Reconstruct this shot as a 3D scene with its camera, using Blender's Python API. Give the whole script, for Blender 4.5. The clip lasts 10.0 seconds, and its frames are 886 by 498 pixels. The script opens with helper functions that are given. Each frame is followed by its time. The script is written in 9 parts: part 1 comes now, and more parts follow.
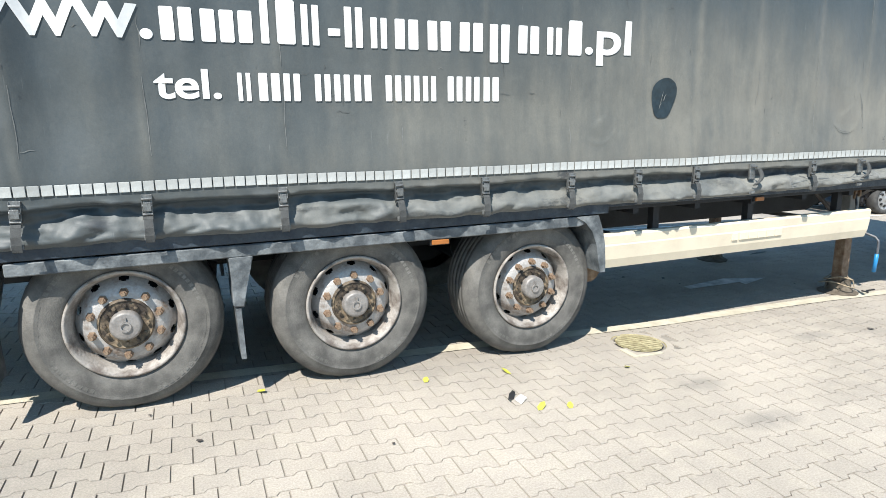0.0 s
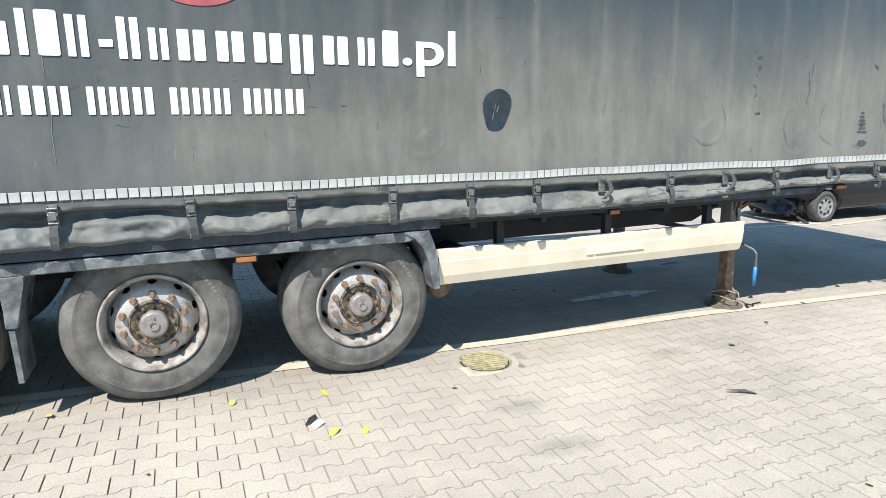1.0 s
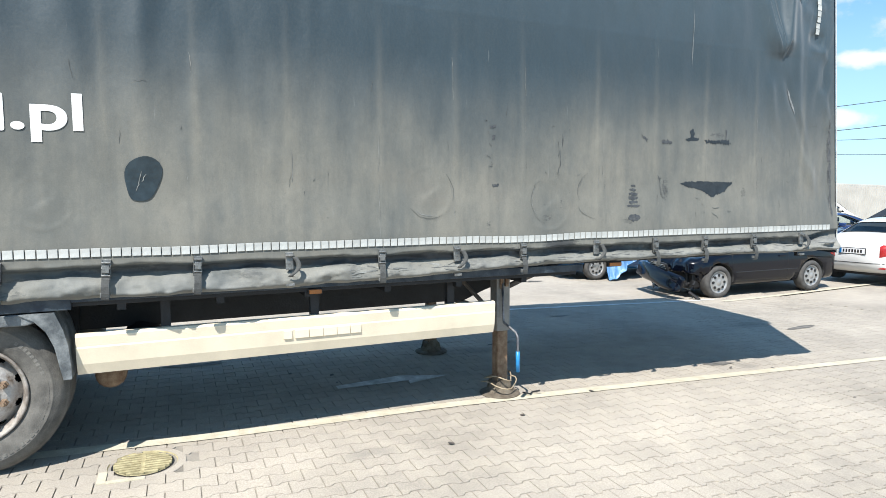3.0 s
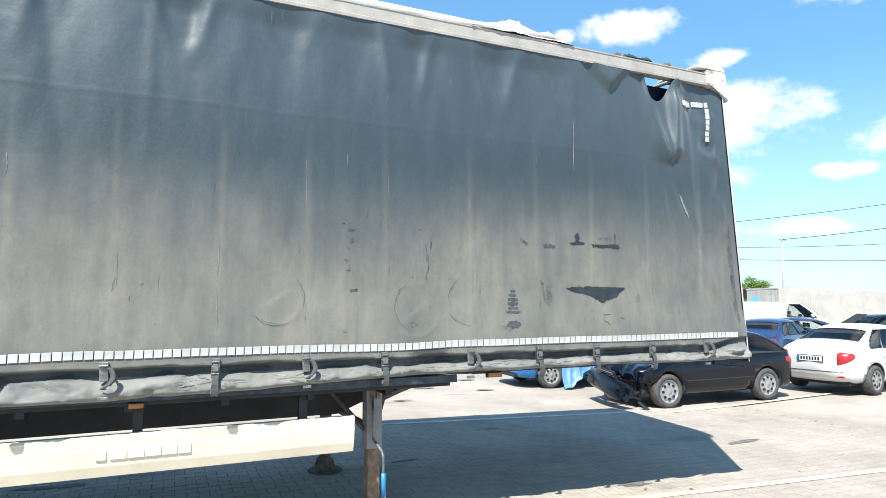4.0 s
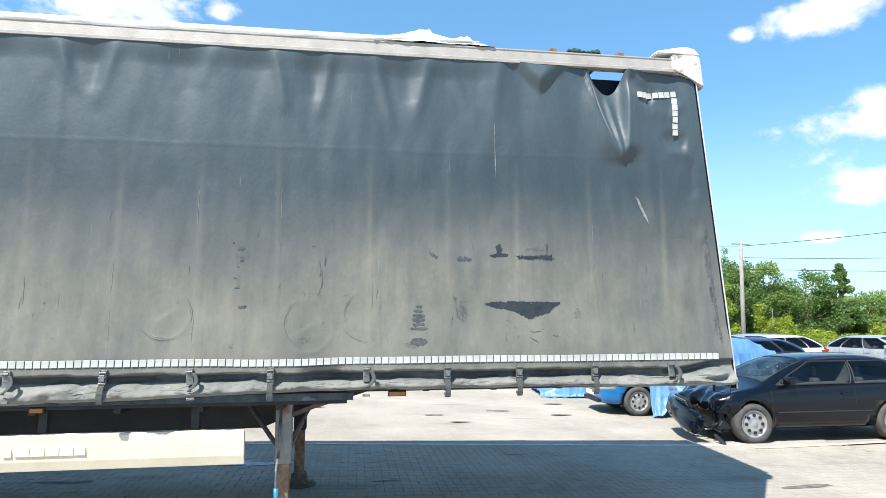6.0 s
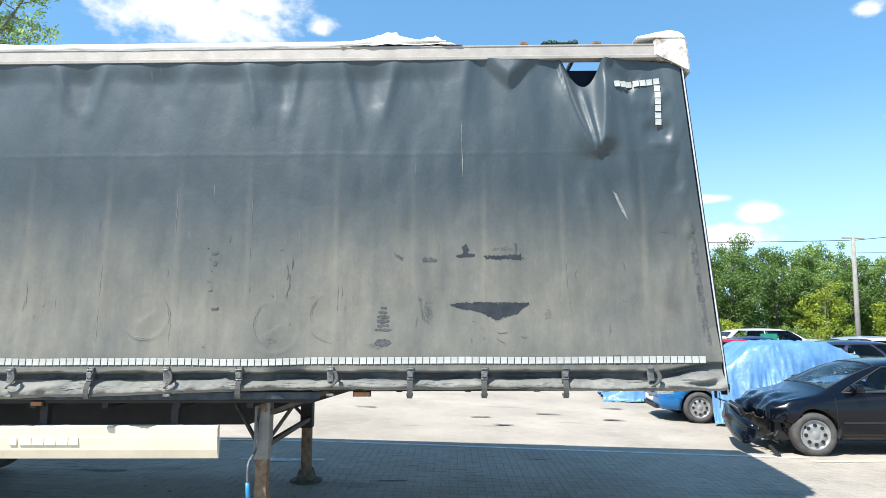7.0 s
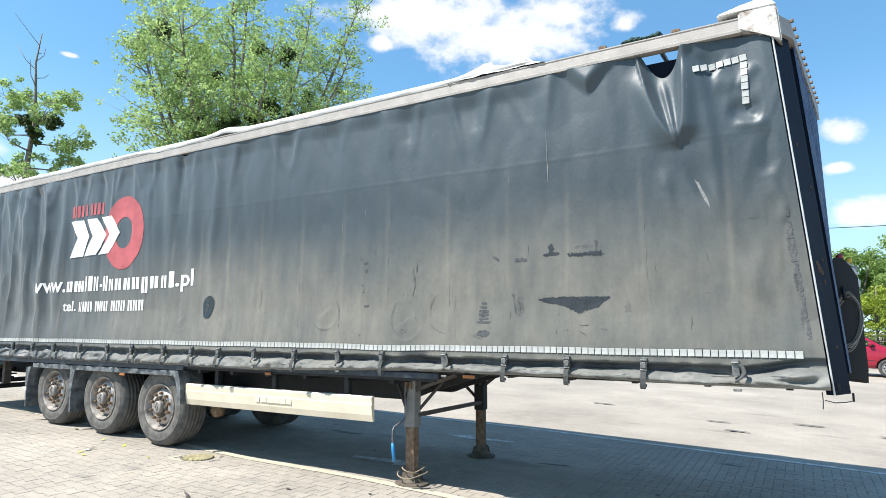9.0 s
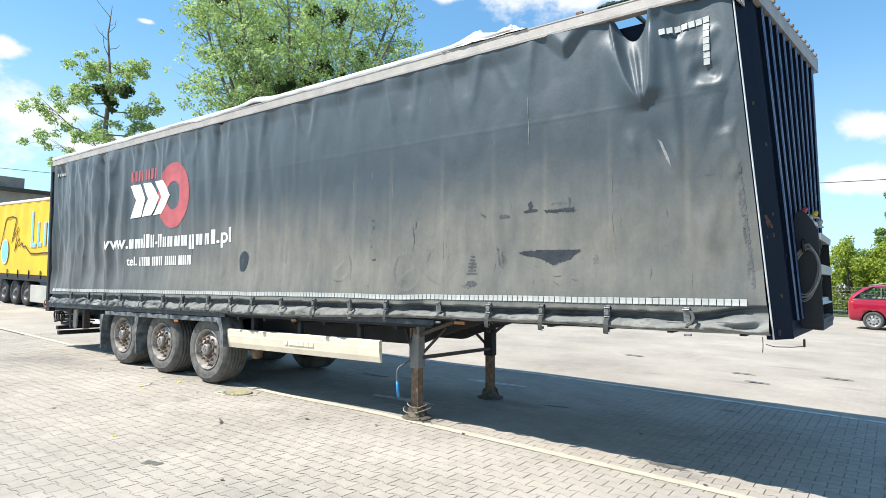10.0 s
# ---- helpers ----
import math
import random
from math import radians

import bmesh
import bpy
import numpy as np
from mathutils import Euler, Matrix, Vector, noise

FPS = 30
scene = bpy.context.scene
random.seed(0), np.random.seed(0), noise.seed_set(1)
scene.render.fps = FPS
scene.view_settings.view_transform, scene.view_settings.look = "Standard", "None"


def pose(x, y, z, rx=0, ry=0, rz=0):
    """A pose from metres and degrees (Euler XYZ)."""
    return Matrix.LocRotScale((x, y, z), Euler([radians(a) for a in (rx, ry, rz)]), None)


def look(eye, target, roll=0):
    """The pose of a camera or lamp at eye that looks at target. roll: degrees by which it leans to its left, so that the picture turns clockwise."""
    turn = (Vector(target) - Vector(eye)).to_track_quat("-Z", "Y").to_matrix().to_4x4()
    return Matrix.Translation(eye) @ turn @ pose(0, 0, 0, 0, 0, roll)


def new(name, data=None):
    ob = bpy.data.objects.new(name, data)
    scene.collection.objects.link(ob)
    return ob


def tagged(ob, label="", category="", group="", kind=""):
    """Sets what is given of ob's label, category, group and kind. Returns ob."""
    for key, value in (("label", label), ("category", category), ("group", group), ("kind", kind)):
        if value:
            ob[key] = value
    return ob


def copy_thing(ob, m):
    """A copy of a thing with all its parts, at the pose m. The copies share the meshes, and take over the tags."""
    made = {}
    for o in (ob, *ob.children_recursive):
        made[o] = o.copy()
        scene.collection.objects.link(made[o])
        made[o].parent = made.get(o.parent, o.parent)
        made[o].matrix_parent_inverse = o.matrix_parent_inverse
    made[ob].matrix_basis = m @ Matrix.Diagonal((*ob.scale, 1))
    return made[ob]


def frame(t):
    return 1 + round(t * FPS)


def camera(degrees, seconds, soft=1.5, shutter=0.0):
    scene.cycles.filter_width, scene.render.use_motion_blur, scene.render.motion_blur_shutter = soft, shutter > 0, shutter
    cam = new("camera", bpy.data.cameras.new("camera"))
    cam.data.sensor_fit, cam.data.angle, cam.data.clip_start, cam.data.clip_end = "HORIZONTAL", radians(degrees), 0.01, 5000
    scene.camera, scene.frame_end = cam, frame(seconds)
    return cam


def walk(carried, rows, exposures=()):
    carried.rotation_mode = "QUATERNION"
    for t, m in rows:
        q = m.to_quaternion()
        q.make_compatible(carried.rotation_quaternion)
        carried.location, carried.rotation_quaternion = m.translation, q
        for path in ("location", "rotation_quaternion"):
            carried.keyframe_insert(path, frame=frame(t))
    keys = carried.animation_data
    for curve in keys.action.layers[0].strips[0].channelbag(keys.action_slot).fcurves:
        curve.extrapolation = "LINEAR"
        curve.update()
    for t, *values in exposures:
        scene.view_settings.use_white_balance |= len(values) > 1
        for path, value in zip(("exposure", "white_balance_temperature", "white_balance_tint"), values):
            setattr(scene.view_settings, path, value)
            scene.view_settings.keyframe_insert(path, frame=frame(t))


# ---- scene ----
cam = camera(72.0, 10.0, soft=0.65)
PATH = [
    (0, (-0.949, -3.593, 1.631), (-0.187, -1.785, 1.242), 1.1),
    (0.5, (-0.385, -3.743, 1.655), (0.382, -1.938, 1.266), 1.1),
    (1, (0.205, -3.913, 1.705), (0.981, -2.108, 1.332), 1.1),
    (1.5, (0.765, -4.033, 1.707), (1.552, -2.223, 1.387), 1.1),
    (2, (1.346, -4.171, 1.721), (2.151, -2.36, 1.453), 1.2),
    (2.5, (1.931, -4.283, 1.711), (2.74, -2.466, 1.5), 1.3),
    (2.7, (2.147, -4.316, 1.744), (2.951, -2.494, 1.555), 1.4),
    (3.8, (3.338, -4.473, 1.776), (4.144, -2.646, 1.881), 1.6),
    (4, (3.545, -4.534, 1.798), (4.351, -2.714, 1.995), 1.6),
    (4.5, (4.094, -4.701, 1.793), (4.891, -2.887, 2.063), 1.5),
    (5, (4.62, -4.798, 1.783), (5.202, -2.904, 2.057), 1.6),
    (5.5, (5.152, -4.963, 1.787), (5.558, -3.025, 2.065), 1.3),
    (6, (5.691, -5.016, 1.813), (5.969, -3.051, 2.066), 1.6),
    (7.5, (7.326, -5.155, 1.843), (7.165, -3.177, 2.092), 1.6),
    (8, (7.866, -5.248, 1.847), (7.541, -3.29, 2.093), 1.7),
    (8.5, (8.408, -5.188, 1.819), (7.634, -3.359, 2.057), 1.6),
    (9, (8.829, -5.27, 1.814), (7.823, -3.557, 2.041), 1.7),
    (9.5, (9.332, -5.347, 1.809), (8.2, -3.709, 2.002), 1.7),
    (10, (9.765, -5.328, 1.793), (8.575, -3.722, 1.871), 1.7),
]
walk(cam, [(t, look(eye, target, roll)) for t, eye, target, roll in PATH], [(0.0, 0.81), (2.5, 0.76), (4.0, 1.06), (6.0, 1.02), (8.0, 0.9), (10.0, 0.84)])

# ---- world, sun, exposure ----
SUN_WAY = Vector((0.53, 0.545, -1.0)).normalized()
sun_el = math.asin(-SUN_WAY.z)
sun_az = math.atan2(-SUN_WAY.x, -SUN_WAY.y)
world = bpy.data.worlds.new("sky")
scene.world = world
world.use_nodes = True
wn, wl = world.node_tree.nodes, world.node_tree.links
wn.clear()
w_out = wn.new("ShaderNodeOutputWorld")
w_bg = wn.new("ShaderNodeBackground")
w_bg.inputs["Strength"].default_value = 0.089
w_sky = wn.new("ShaderNodeTexSky")
w_sky.sky_type = "NISHITA"
w_sky.sun_disc = False
w_sky.sun_elevation = sun_el
w_sky.sun_rotation = sun_az
w_sky.air_density = 1.0
w_sky.dust_density = 0.3
w_sky.ozone_density = 2.6
w_geo = wn.new("ShaderNodeTexCoord")


def w_math(op, p, q=None, r=None, clamp=False):
    k = wn.new("ShaderNodeMath")
    k.operation = op
    k.use_clamp = clamp
    for s, v in enumerate((p, q, r)):
        if v is None:
            continue
        if isinstance(v, (int, float)):
            k.inputs[s].default_value = v
        else:
            wl.new(v, k.inputs[s])
    return k.outputs[0]


def w_noise(scale, detail, rough, stretch, shift):
    mp = wn.new("ShaderNodeMapping")
    mp.inputs["Scale"].default_value = stretch
    mp.inputs["Location"].default_value = shift
    t = wn.new("ShaderNodeTexNoise")
    t.inputs["Scale"].default_value = scale
    t.inputs["Detail"].default_value = detail
    t.inputs["Roughness"].default_value = rough
    wl.new(w_geo.outputs["Generated"], mp.inputs["Vector"])
    wl.new(mp.outputs["Vector"], t.inputs["Vector"])
    return t.outputs["Fac"]


# fair-weather clouds: yaw and height of each in degrees, half width, half height
CLOUDS = [(-48, 16.2, 9, 3.5), (-46, 12, 6, 1.6), (-40.7, 24.8, 4.7, 1.7), (-34.8, 24.8, 1.4, 0.8), (-48.3, 21.6, 3, 0.9), (-58, 25.6, 5, 1.5), (-57.7, 11.9, 2.8, 0.7), (-55, 7.4, 5, 0.9), (-40.2, 8, 2, 0.55), (-64, 14, 6, 2.4),
          (24.5, 25.8, 9.7, 3.2), (31, 27.2, 11, 2.6), (20, 27.5, 6, 2.2), (13.4, 26.3, 2.0, 1.2), (37.2, 24.9, 1.3, 0.8), (-14.4, 12.7, 1.7, 0.75), (-22.4, 11.5, 2, 0.45), (-26.6, 10.2, 1.7, 0.9), (-22, 8.2, 6.5, 1.1), (-10, 7.6, 4, 0.8),
          (72.8, 15.8, 1.9, 0.7), (71.5, 11.3, 4.6, 2.9), (76, 9, 5, 3), (63.4, 19.8, 0.8, 0.25), (66, 9.5, 4, 1.5), (1.6, 12.2, 2.3, 1.3), (2.1, 8.2, 2.9, 1.3), (-3.4, 15.5, 1.7, 1.1), (-3, 12.8, 1.2, 0.5), (-4.7, 9.2, 2.6, 1.3),
          (100, 20, 10, 5), (130, 30, 14, 7), (165, 22, 12, 5), (-85, 20, 10, 4), (-110, 32, 14, 7), (-150, 18, 14, 4), (12, 48, 12, 6), (-60, 50, 12, 7), (90, 55, 14, 8)]
w_sep = wn.new("ShaderNodeSeparateXYZ")
wl.new(w_geo.outputs["Generated"], w_sep.inputs[0])
w_yaw = w_math("ARCTAN2", w_math("MULTIPLY", w_sep.outputs["X"], -1.0), w_sep.outputs["Y"])
w_hgt = w_math("ARCSINE", w_sep.outputs["Z"])
w_ragged = w_math("SUBTRACT", w_noise(9.0, 8.0, 0.58, (1, 1, 1.7), (0.3, 0.1, 0.2)), 0.5)
w_fine = w_math("SUBTRACT", w_noise(26.0, 6.0, 0.6, (1, 1, 1.5), (1.3, 0.4, 0.7)), 0.5)
w_sum = None
for c_yaw, c_h, c_w, c_t in CLOUDS:
    dx = w_math("MULTIPLY", w_math("SUBTRACT", w_yaw, radians(c_yaw)), 1 / radians(c_w))
    dz = w_math("MULTIPLY", w_math("SUBTRACT", w_hgt, radians(c_h)), 1 / radians(c_t))
    d = w_math("SUBTRACT", 1.0, w_math("SQRT", w_math("ADD", w_math("MULTIPLY", dx, dx), w_math("MULTIPLY", dz, dz))))
    w_sum = d if w_sum is None else w_math("MAXIMUM", w_sum, d)
w_den = w_math("ADD", w_sum, w_math("ADD", w_math("MULTIPLY", w_ragged, 2.2), w_math("MULTIPLY", w_fine, 1.2)))
w_rng = wn.new("ShaderNodeMapRange")
w_rng.interpolation_type = "SMOOTHSTEP"
w_rng.inputs["From Min"].default_value = -0.08
w_rng.inputs["From Max"].default_value = 0.6
wl.new(w_den, w_rng.inputs["Value"])
w_tint = wn.new("ShaderNodeMix")
w_tint.data_type = "RGBA"
w_tint.blend_type = "MULTIPLY"
w_tint.inputs["Factor"].default_value = 1.0
w_tint.inputs["B"].default_value = (1.07, 1.76, 2.12, 1)
w_gam = wn.new("ShaderNodeGamma")
w_gam.inputs["Gamma"].default_value = 0.72
wl.new(w_sky.outputs["Color"], w_gam.inputs["Color"])
wl.new(w_gam.outputs["Color"], w_tint.inputs["A"])
w_mix = wn.new("ShaderNodeMix")
w_mix.data_type = "RGBA"
w_mix.inputs["B"].default_value = (6.6, 6.8, 7.1, 1)
wl.new(w_math("MULTIPLY", w_rng.outputs["Result"], 0.94), w_mix.inputs["Factor"])
# haze whitens the sky towards the horizon
w_haze = wn.new("ShaderNodeMapRange")
w_haze.interpolation_type = "SMOOTHSTEP"
w_haze.inputs["From Min"].default_value = radians(22)
w_haze.inputs["From Max"].default_value = radians(2)
wl.new(w_hgt, w_haze.inputs["Value"])
w_pale = wn.new("ShaderNodeMix")
w_pale.data_type = "RGBA"
w_pale.inputs["B"].default_value = (6.0, 7.2, 8.2, 1)
wl.new(w_math("MULTIPLY", w_haze.outputs["Result"], 0.42), w_pale.inputs["Factor"])
wl.new(w_tint.outputs["Result"], w_pale.inputs["A"])
wl.new(w_pale.outputs["Result"], w_mix.inputs["A"])
wl.new(w_mix.outputs["Result"], w_bg.inputs["Color"])
wl.new(w_bg.outputs["Background"], w_out.inputs["Surface"])

sun_data = bpy.data.lights.new("sun", "SUN")
sun_data.energy = 5.0
sun_data.angle = radians(0.53)
sun_data.color = (1.0, 0.96, 0.9)
sun = new("sun", sun_data)
sun.rotation_euler = SUN_WAY.to_track_quat("-Z", "Y").to_euler()


# ---- materials ----
def mat(name, color, rough=0.6, metal=0.0, var=0.15, scale=6.0, bump=0.0, bump_scale=60.0, color2=None, coords="Object", island=0.0, spec=None, ramp_lo=0.32, ramp_hi=0.68):
    """Two-scale noise over a base colour, with fine relief."""
    m = bpy.data.materials.new(name)
    m.use_nodes = True
    n, l = m.node_tree.nodes, m.node_tree.links
    b = n["Principled BSDF"]
    b.inputs["Roughness"].default_value = rough
    b.inputs["Metallic"].default_value = metal
    if spec is not None:
        b.inputs["Specular IOR Level"].default_value = spec
    tc = n.new("ShaderNodeTexCoord")
    big = n.new("ShaderNodeTexNoise")
    big.inputs["Scale"].default_value = scale
    big.inputs["Detail"].default_value = 6.0
    big.inputs["Roughness"].default_value = 0.6
    fine = n.new("ShaderNodeTexNoise")
    fine.inputs["Scale"].default_value = bump_scale
    fine.inputs["Detail"].default_value = 4.0
    l.new(tc.outputs[coords], big.inputs["Vector"])
    l.new(tc.outputs[coords], fine.inputs["Vector"])
    c2 = color2 or tuple(min(1.0, c * (1 + 1.6 * var)) for c in color)
    c1 = color if color2 else tuple(c * (1 - 1.2 * var) for c in color)
    mix = n.new("ShaderNodeMix")
    mix.data_type = "RGBA"
    mix.inputs["A"].default_value = (*c1, 1)
    mix.inputs["B"].default_value = (*c2, 1)
    ramp = n.new("ShaderNodeValToRGB")
    ramp.color_ramp.elements[0].position = ramp_lo
    ramp.color_ramp.elements[1].position = ramp_hi
    l.new(big.outputs["Fac"], ramp.inputs["Fac"])
    l.new(ramp.outputs["Color"], mix.inputs["Factor"])
    out = mix.outputs["Result"]
    mul = n.new("ShaderNodeMix")
    mul.data_type = "RGBA"
    mul.blend_type = "MULTIPLY"
    mul.inputs["Factor"].default_value = min(1.0, var * 1.5)
    l.new(out, mul.inputs["A"])
    l.new(fine.outputs["Fac"], mul.inputs["B"])
    out = mul.outputs["Result"]
    if island:
        info = n.new("ShaderNodeObjectInfo")
        geo = n.new("ShaderNodeNewGeometry")
        add = n.new("ShaderNodeMath")
        add.operation = "ADD"
        l.new(info.outputs["Random"], add.inputs[0])
        l.new(geo.outputs["Random Per Island"], add.inputs[1])
        frac = n.new("ShaderNodeMath")
        frac.operation = "FRACT"
        l.new(add.outputs[0], frac.inputs[0])
        rng = n.new("ShaderNodeMapRange")
        rng.inputs["To Min"].default_value = 1 - island
        rng.inputs["To Max"].default_value = 1 + island
        l.new(frac.outputs[0], rng.inputs["Value"])
        hsv = n.new("ShaderNodeHueSaturation")
        l.new(out, hsv.inputs["Color"])
        l.new(rng.outputs["Result"], hsv.inputs["Value"])
        out = hsv.outputs["Color"]
    l.new(out, b.inputs["Base Color"])
    if bump:
        bn = n.new("ShaderNodeBump")
        bn.inputs["Strength"].default_value = bump
        bn.inputs["Distance"].default_value = 0.01
        l.new(fine.outputs["Fac"], bn.inputs["Height"])
        l.new(bn.outputs["Normal"], b.inputs["Normal"])
    return m


def glass_mat(name, tint=(0.84, 0.9, 0.88), cracks=False):
    """Clear tinted glass: it lets light through and mirrors more towards grazing angles."""
    m = bpy.data.materials.new(name)
    m.use_nodes = True
    n, l = m.node_tree.nodes, m.node_tree.links
    n.remove(n["Principled BSDF"])
    tr = n.new("ShaderNodeBsdfTransparent")
    tr.inputs["Color"].default_value = (*tint, 1)
    gl = n.new("ShaderNodeBsdfGlossy")
    gl.inputs["Roughness"].default_value = 0.02
    fr = n.new("ShaderNodeFresnel")
    fr.inputs["IOR"].default_value = 1.5
    mx = n.new("ShaderNodeMixShader")
    l.new(fr.outputs[0], mx.inputs[0])
    l.new(tr.outputs[0], mx.inputs[1])
    l.new(gl.outputs[0], mx.inputs[2])
    out = mx.outputs[0]
    if cracks:
        tc = n.new("ShaderNodeTexCoord")
        vo = n.new("ShaderNodeTexVoronoi")
        vo.feature = "DISTANCE_TO_EDGE"
        vo.inputs["Scale"].default_value = 13
        ns = n.new("ShaderNodeTexNoise")
        ns.inputs["Scale"].default_value = 2.2
        ns.inputs["Detail"].default_value = 6
        l.new(tc.outputs["Object"], vo.inputs["Vector"])
        l.new(tc.outputs["Object"], ns.inputs["Vector"])
        lt = n.new("ShaderNodeMath")
        lt.operation = "LESS_THAN"
        l.new(vo.outputs["Distance"], lt.inputs[0])
        am = n.new("ShaderNodeMapRange")
        am.inputs["From Min"].default_value = 0.42
        am.inputs["From Max"].default_value = 0.66
        am.inputs["To Max"].default_value = 0.018
        l.new(ns.outputs["Fac"], am.inputs["Value"])
        l.new(am.outputs["Result"], lt.inputs[1])
        df = n.new("ShaderNodeBsdfDiffuse")
        df.inputs["Color"].default_value = (0.22, 0.32, 0.37, 1)
        m2 = n.new("ShaderNodeMixShader")
        l.new(lt.outputs[0], m2.inputs[0])
        l.new(out, m2.inputs[1])
        l.new(df.outputs[0], m2.inputs[2])
        out = m2.outputs[0]
    l.new(out, n["Material Output"].inputs["Surface"])
    return m


def paint_mat(name, color, rough=0.35, dust=0.12, metal=0.0):
    m = mat(name, color, rough, metal, dust, 3.0, spec=0.15)
    m.node_tree.nodes["Principled BSDF"].inputs["Coat Weight"].default_value = 1.0 if sum(color) > 0.1 else 0.5
    m.node_tree.nodes["Principled BSDF"].inputs["Coat Roughness"].default_value = 0.04
    return m


M = {}
STAINS = [(-3.0, -0.9, 0.55, 0.4), (-2.45, -0.4, 0.6, 0.3), (3.68, -0.4, 0.22, 0.12), (2.12, -0.77, 0.2, 0.14), (8.3, 0.42, 0.2, 0.12), (-2.4, -0.5, 1.1, 0.4), (7.6, 6.65, 0.3, 0.12), (6.1, 6.47, 0.3, 0.1), (9.2, 7.4, 0.35, 0.12), (0.3, -1.6, 0.12, 0.1), (2.1, -1.3, 0.3, 0.12), (5.6, 2.0, 0.5, 0.2), (3.4, 2.6, 0.5, 0.15), (-0.7, 0.5, 0.6, 0.2), (8.0, 9.5, 0.5, 0.15), (10.5, 2.2, 0.5, 0.2), (-3.4, 1.0, 0.8, 0.2)]

STAIN_SPOTS = [(7.79, 6.8, 0.2, 0.06, -5), (7.4, 7.75, 0.2, 0.05, 5), (8.9, 8.45, 0.24, 0.05, 0), (10.15, 7.85, 0.22, 0.06, 0), (10.6, 9.7, 0.24, 0.06, 0), (4.9, 8.77, 0.25, 0.05, 0), (11.1, 1.8, 0.35, 0.07, 10), (8.0, 3.62, 0.16, 0.035, 0), (4.42, -2.38, 0.1, 0.05, 20), (8.06, 0.59, 0.17, 0.07, 0), (2.65, 2.47, 0.28, 0.06, 0), (6.13, 2.22, 0.2, 0.03, 12)]

def ground_mat(name, joints):
    """Pale concrete, dusty and stained, in world coordinates; joints: rows of stones too far off to model."""
    m = mat(name, (0.36, 0.322, 0.272), 0.9, 0, 0.14, 0.55, 0.5, 150, island=0.0 if joints else 0.05)
    n, l = m.node_tree.nodes, m.node_tree.links
    b = n["Principled BSDF"]
    src = b.inputs["Base Color"].links[0].from_socket
    geo = n.new("ShaderNodeNewGeometry")
    for t in n:
        if t.type == "TEX_NOISE":
            for k in list(t.inputs["Vector"].links):
                l.remove(k)
            l.new(geo.outputs["Position"], t.inputs["Vector"])
    sep = n.new("ShaderNodeSeparateXYZ")
    l.new(geo.outputs["Position"], sep.inputs[0])

    def mth(op, p, q):
        k = n.new("ShaderNodeMath")
        k.operation = op
        for s, v in ((0, p), (1, q)):
            if isinstance(v, (int, float)):
                k.inputs[s].default_value = v
            else:
                l.new(v, k.inputs[s])
        return k.outputs[0]

    rag = n.new("ShaderNodeTexNoise")
    rag.inputs["Scale"].default_value = 5.0
    rag.inputs["Detail"].default_value = 7.0
    rag.inputs["Roughness"].default_value = 0.65
    l.new(geo.outputs["Position"], rag.inputs["Vector"])
    total = None
    for cx, cy, rx, ry in STAINS:
        dx = mth("MULTIPLY", mth("SUBTRACT", sep.outputs["X"], cx), 1 / rx)
        dy = mth("MULTIPLY", mth("SUBTRACT", sep.outputs["Y"], cy), 1 / ry)
        d = mth("SUBTRACT", 1.0, mth("ADD", mth("MULTIPLY", dx, dx), mth("MULTIPLY", dy, dy)))
        total = d if total is None else mth("MAXIMUM", total, d)
    total = mth("ADD", mth("MAXIMUM", total, -1.2), mth("MULTIPLY", mth("SUBTRACT", rag.outputs["Fac"], 0.5), 3.2))
    ramp = n.new("ShaderNodeMapRange")
    ramp.inputs["From Min"].default_value = 0.1
    ramp.inputs["From Max"].default_value = 1.1
    ramp.inputs["To Max"].default_value = 0.56
    l.new(total, ramp.inputs["Value"])
    mix = n.new("ShaderNodeMix")
    mix.data_type = "RGBA"
    mix.inputs["B"].default_value = (0.13, 0.125, 0.115, 1)
    l.new(ramp.outputs["Result"], mix.inputs["Factor"])
    l.new(src, mix.inputs["A"])
    out = mix.outputs["Result"]
    # wide dusty and trodden areas
    wide = n.new("ShaderNodeTexNoise")
    wide.inputs["Scale"].default_value = 0.22
    wide.inputs["Detail"].default_value = 5.0
    l.new(geo.outputs["Position"], wide.inputs["Vector"])
    wr = n.new("ShaderNodeMapRange")
    wr.inputs["From Min"].default_value = 0.35
    wr.inputs["From Max"].default_value = 0.65
    wr.inputs["To Min"].default_value = 0.9
    wr.inputs["To Max"].default_value = 1.07
    l.new(wide.outputs["Fac"], wr.inputs["Value"])
    sand = n.new("ShaderNodeMix")
    sand.data_type = "RGBA"
    sand.inputs["B"].default_value = (0.43, 0.385, 0.31, 1)
    sr = n.new("ShaderNodeMapRange")
    sr.inputs["From Min"].default_value = 0.45
    sr.inputs["From Max"].default_value = 0.7
    sr.inputs["To Max"].default_value = 0.42
    l.new(rag.outputs["Fac"], sr.inputs["Value"])
    l.new(sr.outputs["Result"], sand.inputs["Factor"])
    l.new(out, sand.inputs["A"])
    out = sand.outputs["Result"]
    hs = n.new("ShaderNodeHueSaturation")
    l.new(wr.outputs["Result"], hs.inputs["Value"])
    l.new(out, hs.inputs["Color"])
    out = hs.outputs["Color"]
    speck = n.new("ShaderNodeTexNoise")
    speck.inputs["Scale"].default_value = 95.0
    speck.inputs["Detail"].default_value = 3.0
    speck.inputs["Roughness"].default_value = 0.7
    l.new(geo.outputs["Position"], speck.inputs["Vector"])
